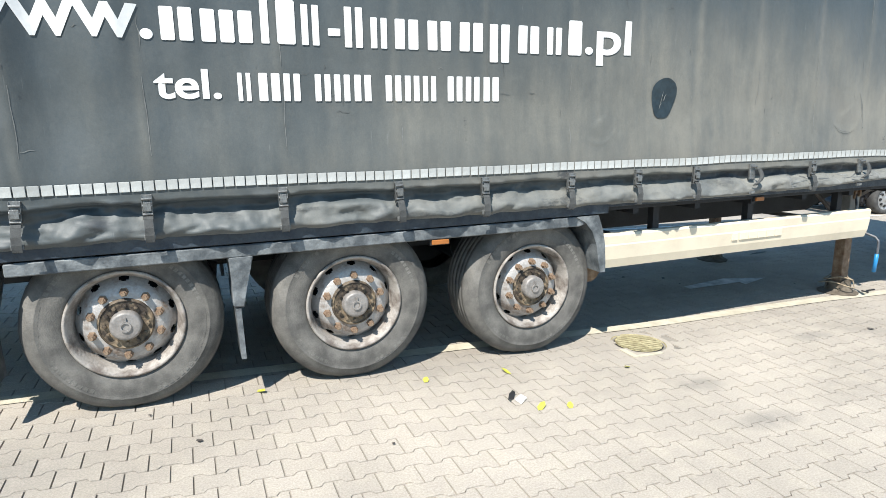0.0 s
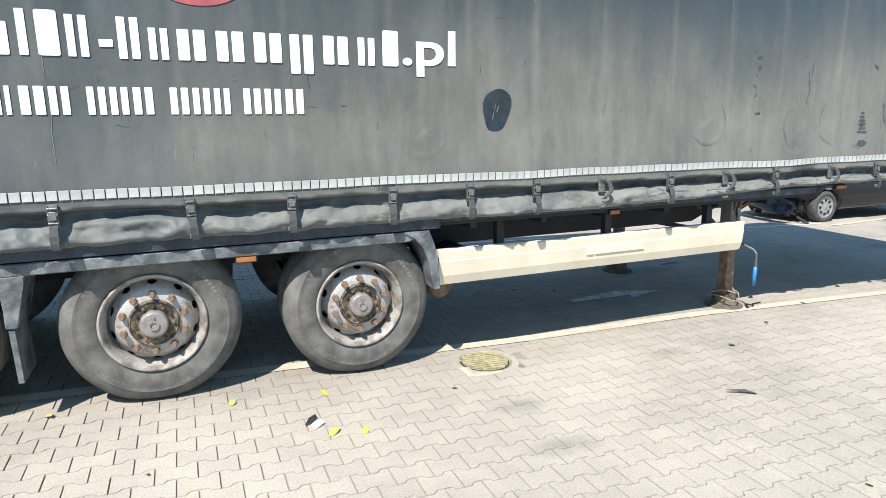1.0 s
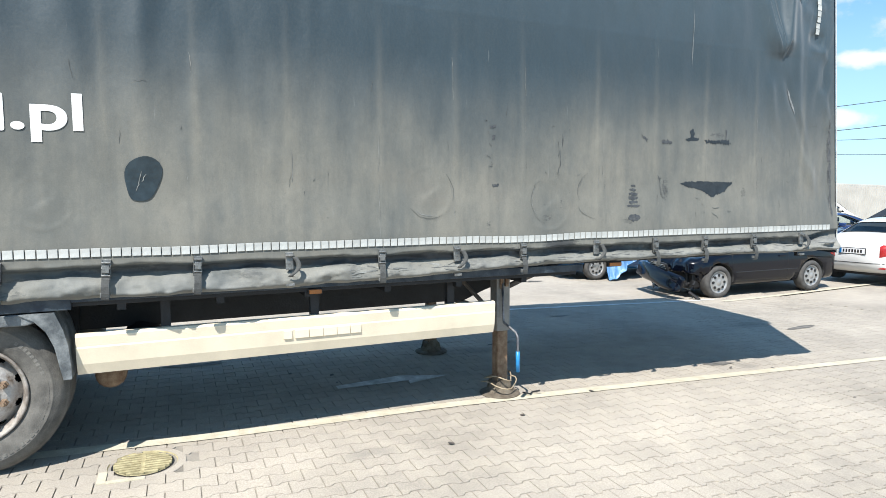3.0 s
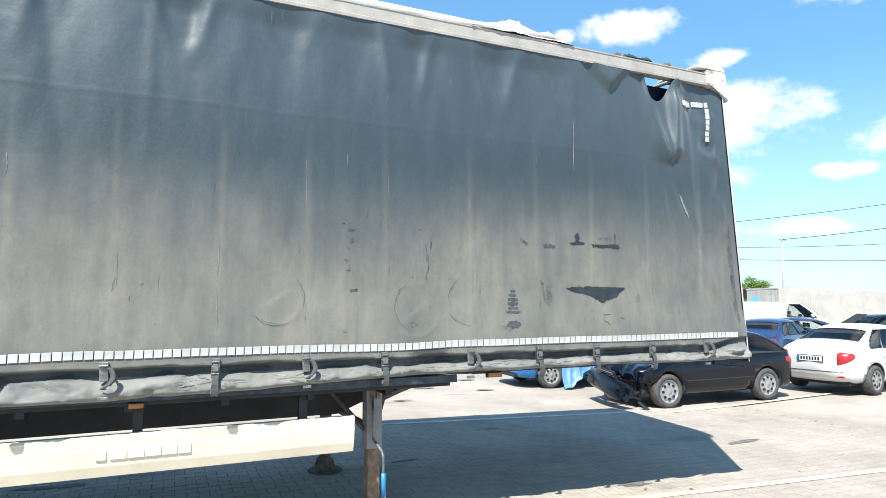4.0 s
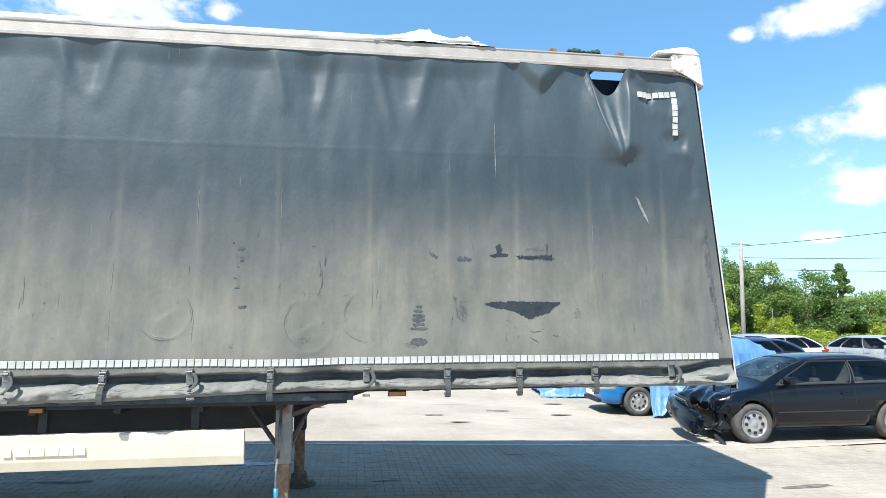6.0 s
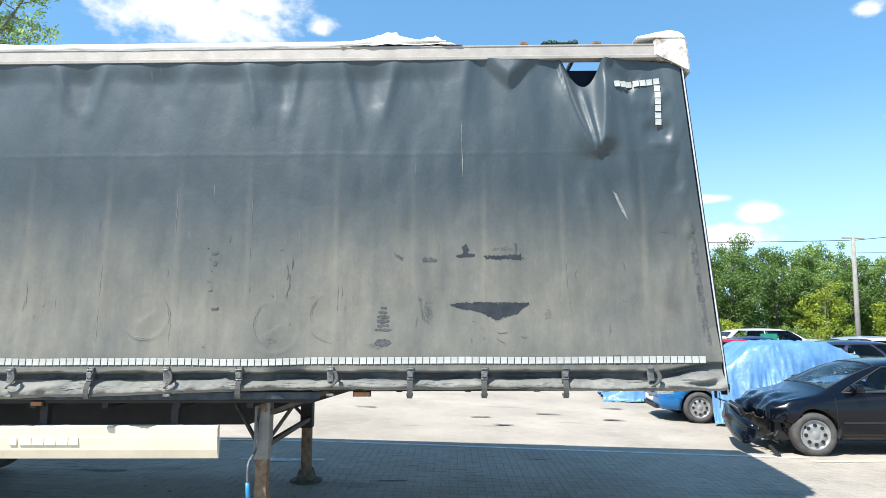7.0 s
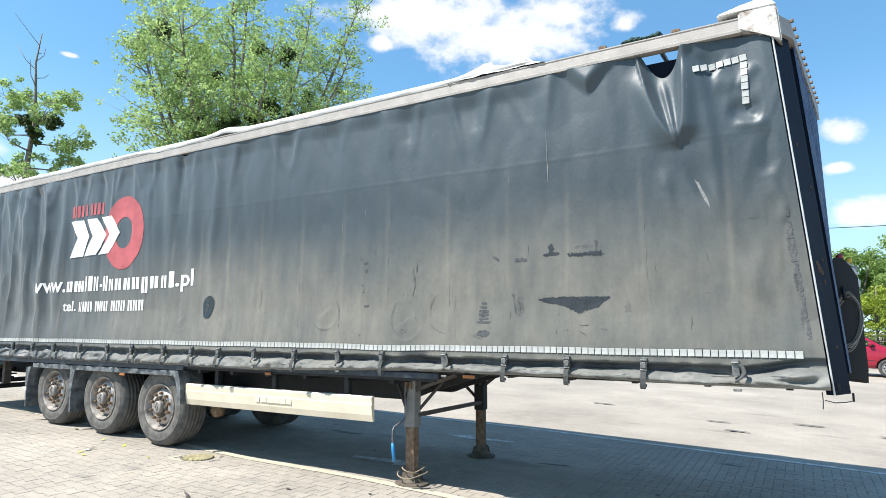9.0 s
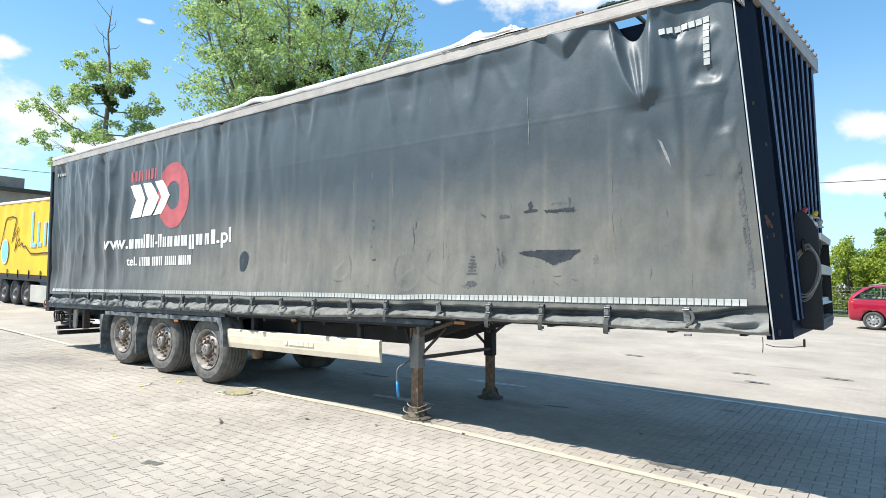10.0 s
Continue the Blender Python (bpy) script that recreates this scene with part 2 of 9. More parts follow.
    sp = n.new("ShaderNodeMapRange")
    sp.inputs["From Min"].default_value = 0.36
    sp.inputs["From Max"].default_value = 0.64
    sp.inputs["To Min"].default_value = 0.84
    sp.inputs["To Max"].default_value = 1.12
    l.new(speck.outputs["Fac"], sp.inputs["Value"])
    hq = n.new("ShaderNodeHueSaturation")
    l.new(sp.outputs["Result"], hq.inputs["Value"])
    l.new(out, hq.inputs["Color"])
    out = hq.outputs["Color"]
    if joints:
        br = n.new("ShaderNodeTexBrick")
        br.inputs["Scale"].default_value = 1.0
        br.inputs["Brick Width"].default_value = 0.2
        br.inputs["Row Height"].default_value = 0.14
        br.inputs["Mortar Size"].default_value = 0.006
        br.inputs["Color1"].default_value = (1, 1, 1, 1)
        br.inputs["Color2"].default_value = (0.92, 0.92, 0.92, 1)
        br.inputs["Mortar"].default_value = (0.74, 0.72, 0.7, 1)
        l.new(geo.outputs["Position"], br.inputs["Vector"])
        mj = n.new("ShaderNodeMix")
        mj.data_type = "RGBA"
        mj.blend_type = "MULTIPLY"
        mj.inputs["Factor"].default_value = 0.4
        l.new(out, mj.inputs["A"])
        l.new(br.outputs["Color"], mj.inputs["B"])
        out = mj.outputs["Result"]
    l.new(out, b.inputs["Base Color"])
    return m


M["paver"] = ground_mat("concrete_paver", False)
M["ground"] = ground_mat("paved_ground", True)
M["joint"] = mat("dusty_joint_sand", (0.17, 0.155, 0.132), 0.95, 0, 0.25, 1.9, 0.4, 90, color2=(0.33, 0.3, 0.255), ramp_lo=0.33, ramp_hi=0.54)
M["line"] = mat("worn_yellow_line_paint", (0.5, 0.45, 0.34), 0.85, 0, 0.3, 9, 0.3, 120, color2=(0.66, 0.61, 0.48))
M["white_line"] = mat("worn_white_line_paint", (0.62, 0.62, 0.6), 0.85, 0, 0.25, 9, 0.3, 120)
M["tyre"] = mat("dusty_tyre_rubber", (0.085, 0.082, 0.075), 0.85, 0, 0.25, 6, 0.3, 120, color2=(0.21, 0.2, 0.18), ramp_lo=0.36, ramp_hi=0.72)
M["tyre_mark"] = mat("rubbed_tyre_lettering", (0.16, 0.155, 0.14), 0.85, 0, 0.3, 12, 0.3, 120)
M["rim"] = mat("rust_streaked_rim", (0.13, 0.1, 0.08), 0.65, 0.1, 0.3, 8, 0.4, 70, color2=(0.42, 0.385, 0.345), ramp_lo=0.34, ramp_hi=0.56)
M["disc"] = mat("rust_spotted_silver_disc", (0.5, 0.48, 0.455), 0.5, 0.2, 0.3, 11, 0.4, 70, color2=(0.2, 0.145, 0.105), ramp_lo=0.5, ramp_hi=0.72)
M["rust"] = mat("rusty_steel", (0.16, 0.09, 0.052), 0.85, 0.1, 0.3, 18, 0.4, 120, color2=(0.34, 0.25, 0.17))
M["hubmetal"] = mat("greasy_hub_metal", (0.05, 0.038, 0.028), 0.7, 0.1, 0.3, 14, 0.4, 90, color2=(0.3, 0.23, 0.15), ramp_lo=0.42, ramp_hi=0.66)
M["hubcap"] = mat("grey_hub_cap", (0.3, 0.28, 0.26), 0.55, 0.3, 0.25, 14, 0.2, 80)
M["chassis"] = mat("dark_chassis_paint", (0.016, 0.017, 0.019), 0.7, 0.0, 0.3, 4, 0.2, 60)
M["blue_steel"] = mat("dark_blue_painted_steel", (0.003, 0.007, 0.019), 0.5, 0.0, 0.3, 3, 0.1, 60, color2=(0.006, 0.012, 0.026), spec=0.1)
M["side_steel"] = mat("scratched_dark_blue_steel", (0.012, 0.026, 0.045), 0.5, 0.0, 0.35, 9, 0.4, 60, color2=(0.05, 0.068, 0.085), ramp_lo=0.4, ramp_hi=0.62)
M["fender"] = mat("dusty_black_plastic", (0.08, 0.092, 0.1), 0.6, 0.0, 0.3, 7, 0.3, 80, color2=(0.24, 0.26, 0.265), ramp_lo=0.4, ramp_hi=0.62)
M["cream"] = mat("cream_painted_aluminium", (0.68, 0.6, 0.46), 0.45, 0.0, 0.07, 3, 0.05, 90)
M["alu"] = mat("weathered_aluminium", (0.36, 0.335, 0.305), 0.55, 0.1, 0.12, 5, 0.15, 70)
M["roof"] = mat("white_roof_tarpaulin", (0.72, 0.72, 0.7), 0.6, 0, 0.12, 2, 0.2, 30)
M["roof_dirty"] = mat("dirty_white_tarpaulin", (0.62, 0.6, 0.56), 0.7, 0, 0.2, 4, 0.4, 40, color2=(0.36, 0.34, 0.3), ramp_lo=0.45, ramp_hi=0.75)
M["tape"] = mat("white_reflective_tape", (0.44, 0.45, 0.43), 0.45, 0, 0.15, 8, 0.1, 90, island=0.1)
M["white_print"] = mat("white_print", (0.72, 0.72, 0.7), 0.6, 0, 0.12, 4, 0.05, 60)
M["red_print"] = mat("faded_red_print", (0.42, 0.09, 0.1), 0.6, 0, 0.15, 4, 0.05, 60)
M["buckle"] = mat("grey_steel_buckle", (0.2, 0.205, 0.2), 0.45, 0.5, 0.3, 30, 0.2, 120)
M["strap"] = mat("grey_webbing", (0.075, 0.078, 0.076), 0.85, 0, 0.25, 20, 0.4, 300)
M["black"] = mat("black_plastic", (0.012, 0.012, 0.013), 0.6, 0, 0.3, 8, 0.1, 60)
M["orange"] = mat("orange_marker_lens", (0.36, 0.13, 0.03), 0.3, 0, 0.15, 10)
M["red_lens"] = mat("red_lens", (0.35, 0.02, 0.02), 0.25, 0, 0.15, 10)
M["yellow"] = mat("yellow_plastic", (0.65, 0.42, 0.02), 0.4, 0, 0.1, 10)
M["blue_handle"] = mat("blue_plastic_grip", (0.02, 0.22, 0.5), 0.4, 0, 0.1, 10)
M["cable"] = mat("grey_cable", (0.25, 0.24, 0.21), 0.6, 0, 0.1, 10)
M["concrete"] = mat("grey_render", (0.3, 0.29, 0.27), 0.9, 0, 0.15, 1.5, 0.2, 20)
M["white_steel"] = mat("white_painted_steel", (0.42, 0.405, 0.37), 0.5, 0, 0.1, 1.0, 0.1, 30)
M["dark_steel"] = mat("dark_roof_sheet", (0.06, 0.055, 0.05), 0.7, 0, 0.2, 1.0, 0.1, 30)
M["trunk"] = mat("tree_bark", (0.2, 0.18, 0.15), 0.9, 0, 0.3, 3, 0.6, 25)
M["wire"] = mat("black_cable", (0.02, 0.02, 0.02), 0.7)
M["pole"] = mat("concrete_pole", (0.26, 0.25, 0.23), 0.9, 0, 0.15, 2, 0.2, 40)
M["tarp"] = mat("blue_tarpaulin", (0.075, 0.2, 0.42), 0.42, 0, 0.15, 3, 0.8, 14, color2=(0.13, 0.28, 0.5))
M["car_black"] = paint_mat("black_car_paint", (0.002, 0.003, 0.007), rough=0.2, dust=0.02)
M["car_white"] = paint_mat("white_car_paint", (0.56, 0.56, 0.55), dust=0.04)
M["car_blue"] = paint_mat("blue_car_paint", (0.004, 0.115, 0.32), dust=0.08)
M["car_navy"] = paint_mat("navy_car_paint", (0.012, 0.03, 0.1))
M["car_red"] = paint_mat("red_car_paint", (0.3, 0.008, 0.03), dust=0.05)
M["car_silver"] = paint_mat("silver_car_paint", (0.4, 0.42, 0.44), metal=0.4)
M["dark_mark"] = mat("rubbed_dark_vinyl", (0.085, 0.09, 0.088), 0.6, 0, 0.3, 20)
M["scuff_black"] = mat("bare_dark_vinyl", (0.011, 0.017, 0.023), 0.5, 0, 0.3, 12, 0.3, 60, color2=(0.03, 0.038, 0.046))
M["scuff_mid"] = mat("rubbed_grey_vinyl", (0.045, 0.051, 0.058), 0.6, 0, 0.35, 30, 0.3, 90, color2=(0.1, 0.105, 0.108))
M["rubbed"] = mat("rubbed_blue_grey_vinyl", (0.055, 0.062, 0.072), 0.6, 0, 0.35, 40, 0.3, 90, color2=(0.13, 0.132, 0.13))
M["pale_mark"] = mat("worn_pale_vinyl", (0.175, 0.18, 0.17), 0.7, 0, 0.25, 20)
M["glass"] = glass_mat("tinted_car_glass")
M["cabin"] = mat("grey_car_lining", (0.06, 0.06, 0.062), 0.8, 0, 0.1, 5)
M["seat"] = mat("dark_seat_cloth", (0.045, 0.045, 0.05), 0.9, 0, 0.1, 30)
M["rubber"] = mat("black_rubber_trim", (0.012, 0.012, 0.013), 0.6, 0, 0.1, 20)
M["lamp_glass"] = mat("clear_lamp_lens", (0.42, 0.44, 0.46), 0.08, 0.6, 0.1, 30)
M["glass_light"] = glass_mat("cracked_windscreen_glass", (0.5, 0.7, 0.76), True)
M["car_tyre"] = mat("car_tyre_rubber", (0.045, 0.044, 0.043), 0.8, 0, 0.3, 8, 0.3, 90, color2=(0.1, 0.097, 0.092))
M["wheel_silver"] = mat("silver_car_wheel", (0.34, 0.34, 0.335), 0.4, 0.4, 0.1, 10)
M["plate"] = mat("white_number_plate", (0.7, 0.7, 0.7), 0.5)
M["yellow_tarp"] = mat("yellow_tarpaulin", (0.72, 0.45, 0.012), 0.5, 0, 0.08, 1, 0.1, 20)
M["sky_print"] = mat("light_blue_print", (0.2, 0.5, 0.75), 0.5, 0, 0.1, 2)
M["grass"] = mat("rough_grass", (0.07, 0.11, 0.03), 0.9, 0, 0.3, 0.8, 0.5, 30)


# brighter blue that paints sunlight onto the rib edges
M["rib_edge"] = mat("worn_blue_rib_paint", (0.06, 0.11, 0.24), 0.3, 0.0, 0.2, 4, 0.1, 60, color2=(0.2, 0.28, 0.42))
M["pale_alu"] = mat("pale_aluminium", (0.62, 0.62, 0.6), 0.4, 0.4, 0.12, 9, 0.1, 90)
M["rusty_white"] = mat("rusted_white_paint", (0.58, 0.56, 0.52), 0.6, 0.0, 0.15, 7, 0.3, 60, color2=(0.2, 0.11, 0.055), ramp_lo=0.54, ramp_hi=0.66)
M["leg_grey"] = mat("grey_leg_paint", (0.2, 0.2, 0.19), 0.6, 0.1, 0.2, 8, 0.2, 60, color2=(0.29, 0.285, 0.27))
M["foot"] = mat("muddy_brown_steel", (0.09, 0.07, 0.05), 0.9, 0.0, 0.3, 14, 0.4, 90, color2=(0.2, 0.17, 0.13))
M["brace"] = mat("brown_grey_steel", (0.1, 0.085, 0.075), 0.7, 0.1, 0.25, 9, 0.3, 60)
M["rope"] = mat("dirty_rope", (0.36, 0.29, 0.2), 0.9, 0, 0.25, 30, 0.5, 200)
M["crank"] = mat("chipped_black_crank", (0.03, 0.035, 0.045), 0.5, 0.2, 0.3, 9, 0.2, 60, color2=(0.35, 0.36, 0.38))
M["tape_dim"] = mat("pale_scrape", (0.2, 0.21, 0.21), 0.6, 0, 0.3, 40)
M["patch"] = mat("glossy_dark_patch", (0.02, 0.03, 0.036), 0.3, 0, 0.3, 12, 0.2, 40)
M["green_panel"] = mat("green_sign_panel", (0.02, 0.25, 0.16), 0.5, 0, 0.1, 5)
M["stain"] = mat("dark_ground_stain", (0.1, 0.094, 0.085), 0.9, 0, 0.35, 9, 0.4, 120, color2=(0.24, 0.225, 0.2))
M["dark_net"] = mat("dark_green_net", (0.01, 0.04, 0.03), 0.8, 0, 0.3, 20, 0.3, 90)
M["drain_iron"] = mat("yellow_stained_cast_iron", (0.27, 0.23, 0.12), 0.8, 0.0, 0.3, 16, 0.3, 90, color2=(0.55, 0.48, 0.28))
M["yellow_leaf"] = mat("yellow_leaf", (0.5, 0.5, 0.06), 0.6, 0, 0.15, 30)
M["rust_dark"] = mat("dark_brown_rust", (0.05, 0.028, 0.018), 0.9, 0, 0.3, 40, 0.4, 120, color2=(0.15, 0.085, 0.05))
M["brown_print"] = mat("dark_brown_print", (0.07, 0.03, 0.012), 0.6, 0, 0.15, 4)
M["far_tyre"] = mat("clean_black_rubber", (0.02, 0.02, 0.022), 0.7, 0, 0.2, 8)
M["far_rim"] = mat("dull_grey_rim", (0.12, 0.12, 0.12), 0.45, 0.4, 0.3, 6)
M["black_panel"] = mat("black_steel_panel", (0.007, 0.008, 0.011), 0.5, 0, 0.3, 5, 0.1, 50)


def leaf_mat(name, color, color2):
    m = mat(name, color, 0.6, 0, 0.2, 0.35, color2=color2, coords="Generated", island=0.35)
    b = m.node_tree.nodes["Principled BSDF"]
    b.inputs["Subsurface Weight"].default_value = 0.0
    tr = m.node_tree.nodes.new("ShaderNodeBsdfTranslucent")
    mx = m.node_tree.nodes.new("ShaderNodeMixShader")
    mx.inputs[0].default_value = 0.52
    src = b.inputs["Base Color"].links[0].from_socket
    m.node_tree.links.new(src, tr.inputs["Color"])
    m.node_tree.links.new(b.outputs[0], mx.inputs[1])
    m.node_tree.links.new(tr.outputs[0], mx.inputs[2])
    m.node_tree.links.new(mx.outputs[0], m.node_tree.nodes["Material Output"].inputs["Surface"])
    return m


M["leaf_a"] = leaf_mat("poplar_leaves", (0.21, 0.33, 0.075), (0.37, 0.5, 0.15))
M["leaf_b"] = leaf_mat("dark_leaves", (0.13, 0.23, 0.055), (0.25, 0.38, 0.11))
M["leaf_m"] = leaf_mat("mistletoe_leaves", (0.05, 0.085, 0.02), (0.1, 0.145, 0.035))
M["leaf_p"] = leaf_mat("airy_poplar_leaves", (0.33, 0.48, 0.15), (0.55, 0.68, 0.3))
M["leaf_c"] = leaf_mat("light_leaves", (0.3, 0.4, 0.045), (0.48, 0.53, 0.08))


# ---- mesh helpers ----
def part(name, bm, material, parent=None, label="", smooth=False):
    me = bpy.data.meshes.new(name)
    bm.normal_update()
    bm.to_mesh(me)
    bm.free()
    if smooth:
        me.shade_smooth()
    for one in material if isinstance(material, (list, tuple)) else [material]:
        me.materials.append(one)
    ob = new(name, me)
    if parent is not None:
        ob.parent = parent
    if label:
        ob["label"] = label
    return ob


def mesh_part(name, verts, faces, material, parent=None, label="", smooth=False):
    me = bpy.data.meshes.new(name)
    me.from_pydata(verts, [], faces)
    if smooth:
        me.shade_smooth()
    me.materials.append(material)
    ob = new(name, me)
    if parent is not None:
        ob.parent = parent
    if label:
        ob["label"] = label
    return ob


def thing(name, m, label, category, group="", kind=""):
    ob = new(name)
    ob.matrix_world = m
    return tagged(ob, label, category, group, kind)


def box(bm, x0, x1, y0, y1, z0, z1, bevel=0.0, m=None):
    made = bmesh.ops.create_cube(bm, size=1)["verts"]
    for v in made:
        v.co = Vector(((x0 + x1) / 2 + v.co.x * (x1 - x0), (y0 + y1) / 2 + v.co.y * (y1 - y0), (z0 + z1) / 2 + v.co.z * (z1 - z0)))
    if bevel:
        edges = list({e for v in made for e in v.link_edges})
        got = bmesh.ops.bevel(bm, geom=edges, offset=bevel, segments=2, affect="EDGES", profile=0.5)
        made = list({v for f in got["faces"] for v in f.verts} | {v for v in made if v.is_valid})
    if m is not None:
        bmesh.ops.transform(bm, matrix=m, verts=made)
    return made


def lathe(bm, profile, segs=40, m=None, closed=False):
    """Turns a profile of (radius, height) round the local y axis."""
    rings = []
    for r, h in profile:
        if r < 1e-5:
            rings.append([bm.verts.new((0, h, 0))])
        else:
            rings.append([bm.verts.new((r * math.cos(2 * math.pi * i / segs), h, r * math.sin(2 * math.pi * i / segs))) for i in range(segs)])
    pairs = list(zip(rings, rings[1:])) + ([(rings[-1], rings[0])] if closed else [])
    for a, b in pairs:
        for i in range(segs):
            j = (i + 1) % segs
            if len(a) == 1 and len(b) == 1:
                continue
            if len(a) == 1:
                bm.faces.new((a[0], b[j], b[i]))
            elif len(b) == 1:
                bm.faces.new((a[i], a[j], b[0]))
            else:
                bm.faces.new((a[i], a[j], b[j], b[i]))
    if m is not None:
        bmesh.ops.transform(bm, matrix=m, verts=[v for r in rings for v in r])


def tube(bm, points, radius, segs=8, caps=True):
    """A round bar through points; radius may be a list."""
    pts = [Vector(p) for p in points]
    rad = radius if isinstance(radius, (list, tuple)) else [radius] * len(pts)
    rings = []
    side = None
    for i, p in enumerate(pts):
        way = (pts[min(i + 1, len(pts) - 1)] - pts[max(i - 1, 0)]).normalized()
        if side is None:
            side = way.orthogonal().normalized()
        side = (side - way * side.dot(way)).normalized()
        up = way.cross(side)
        rings.append([bm.verts.new(p + rad[i] * (math.cos(2 * math.pi * k / segs) * side + math.sin(2 * math.pi * k / segs) * up)) for k in range(segs)])
    for a, b in zip(rings, rings[1:]):
        for k in range(segs):
            bm.faces.new((a[k], a[(k + 1) % segs], b[(k + 1) % segs], b[k]))
    if caps:
        bm.faces.new(rings[0][::-1])
        bm.faces.new(rings[-1])


def prism(bm, outline, y0, y1, m=None):
    """Extrudes an outline of (x, z) from y0 to y1."""
    a = [bm.verts.new((x, y0, z)) for x, z in outline]
    b = [bm.verts.new((x, y1, z)) for x, z in outline]
    bm.faces.new(a)
    bm.faces.new(b[::-1])
    for i in range(len(a)):
        j = (i + 1) % len(a)
        bm.faces.new((a[j], a[i], b[i], b[j]))
    if m is not None:
        bmesh.ops.transform(bm, matrix=m, verts=a + b)


def smooth01(a, b, x):
    t = min(1.0, max(0.0, (x - a) / (b - a)))
    return t * t * (3 - 2 * t)


# ---- ground ----
def ground_z(x, y):
    """The yard swells a little under the legs and climbs gently past the parked cars."""
    z = 0.05 * smooth01(2.4, 4.9, x) * (1 - 0.7 * smooth01(3.5, 7.0, y)) * (1 - smooth01(-0.5, -3.0, y))
    if x > 6:
        z += 0.042 * (math.sqrt((min(x, 45.0) - 12.2) ** 2 + 0.6) + min(x, 45.0) - 12.2) / 2 * (1 - 0.45 * smooth01(16, 45, x)) * (1 - smooth01(20, 34, y))
    return z


def make_ground():
    xs = [-3000, -800, -250, -90, -40, -20] + [-10 + 0.5 * i for i in range(61)] + [21 + i for i in range(50)] + [90, 140, 300, 900, 3000]
    ys = [-3000, -800, -250, -90, -40, -20, -12] + [-8 + 0.5 * i for i in range(41)] + [13 + i for i in range(68)] + [100, 150, 300, 900, 3000]
    verts = [(x, y, ground_z(x, y) - 0.016) for y in ys for x in xs]
    n = len(xs)
    faces = [(j * n + i, j * n + i + 1, (j + 1) * n + i + 1, (j + 1) * n + i) for j in range(len(ys) - 1) for i in range(n - 1)]
    g = mesh_part("ground", verts, faces, M["ground"])
    return tagged(g, "wide yard of sunlit pale grey interlocking concrete pavers", "ground", kind="structure")


ground = make_ground()

# ---- the semi-trailer ----
PITCH = 1.85
X0, X1 = -4.15, 9.0           # the curtain's ends at its hem
ZT = 3.93                     # its upper edge
WIDTH = 2.55
trailer = thing("semi_trailer", pose(0, 0, 0, 0, -PITCH, 0), "dark grey curtain-sided semi-trailer parked on its landing legs", "trailer")
BUCKLES = [-3.07, -2.36, -1.69, -1.11, -0.41, 0.28, 0.87, 1.54, 2.11, 2.64, 3.23, 3.9, 4.51, 5.11, 5.85, 6.5, 7.1, 7.75, 8.43]
TAPE_Z = 1.345


def n1(x, k=0.0):
    return noise.noise((x, k, 0.3))


def front_x(z, y=0.0):
    """The front end leans back, most of all at the near side."""
    near, far = 9.005 - 0.082 * (z - 1.1), 9.13 - 0.015 * (z - 1.1)
    return near + (far - near) * y / WIDTH


def top_edge(x):
    """The height of the curtain's hung edge, which sags between its rollers."""
    z = ZT - 0.004 * abs(math.sin(math.pi * (x - X0) / 0.62)) - 0.008 * (n1(x * 1.3, 5) + 0.5)
    z -= 0.22 * max(0.0, 1 - ((x - 7.955) / 0.16) ** 2) + 0.022 * smooth01(7.6, 7.75, x) * smooth01(8.35, 8.2, x)
    z -= 0.03 * math.exp(-(((x - 7.4) / 0.2) ** 2))
    z -= 0.05 * smooth01(8.35, 8.7, x)
    z -= 0.05 * math.exp(-(((x - 1.72) / 0.09) ** 2))
    return z


def crease(x, z, xa, za, xb, zb, w, a, fade=0.7):
    px, pz = xb - xa, zb - za
    t = max(0.0, min(1.0, ((x - xa) * px + (z - za) * pz) / (px * px + pz * pz)))
    d = math.hypot(x - xa - t * px, z - za - t * pz)
    tip = 1.0 if za > 3.7 else smooth01(0.0, 0.35, t)
    return a * math.exp(-((d / w) ** 2)) * (1 - fade * t) * tip * smooth01(1.0, 0.75, t) if d < 3 * w else 0.0


CREASES = [(8.36, 3.55, 8.56, 3.5, 0.07, 0.016, 0.3), (8.22, 3.8, 8.45, 3.64, 0.1, -0.045, 0.3), (8.5, 3.16, 8.78, 3.14, 0.045, 0.013, -0.3), (8.46, 3.3, 8.74, 3.24, 0.08, -0.03, 0.0), (8.72, 3.66, 8.54, 3.44, 0.05, 0.02, 0.4),
           (8.28, 3.8, 8.4, 2.3, 0.06, 0.018, 0.3), (8.12, 2.95, 8.6, 1.9, 0.05, -0.03, 0.2), (8.2, 2.85, 8.7, 1.6, 0.07, 0.034, 0.1), (7.95, 2.9, 8.06, 2.3, 0.05, 0.016, 0.6), (8.8, 3.1, 8.72, 2.7, 0.06, -0.02, 0.2), (8.78, 2.7, 8.85, 2.3, 0.05, 0.014, 0.2)]
rc = random.Random(17)
for k in range(17):
    xk = -3.9 + k * 0.45 + rc.uniform(-0.15, 0.15)
    CREASES.append((xk, 3.92, xk + rc.uniform(-0.12, 0.16), rc.uniform(1.5, 2.6), rc.uniform(0.035, 0.075), rc.choice((-1, 1, 1)) * rc.uniform(0.01, 0.024), 0.7))
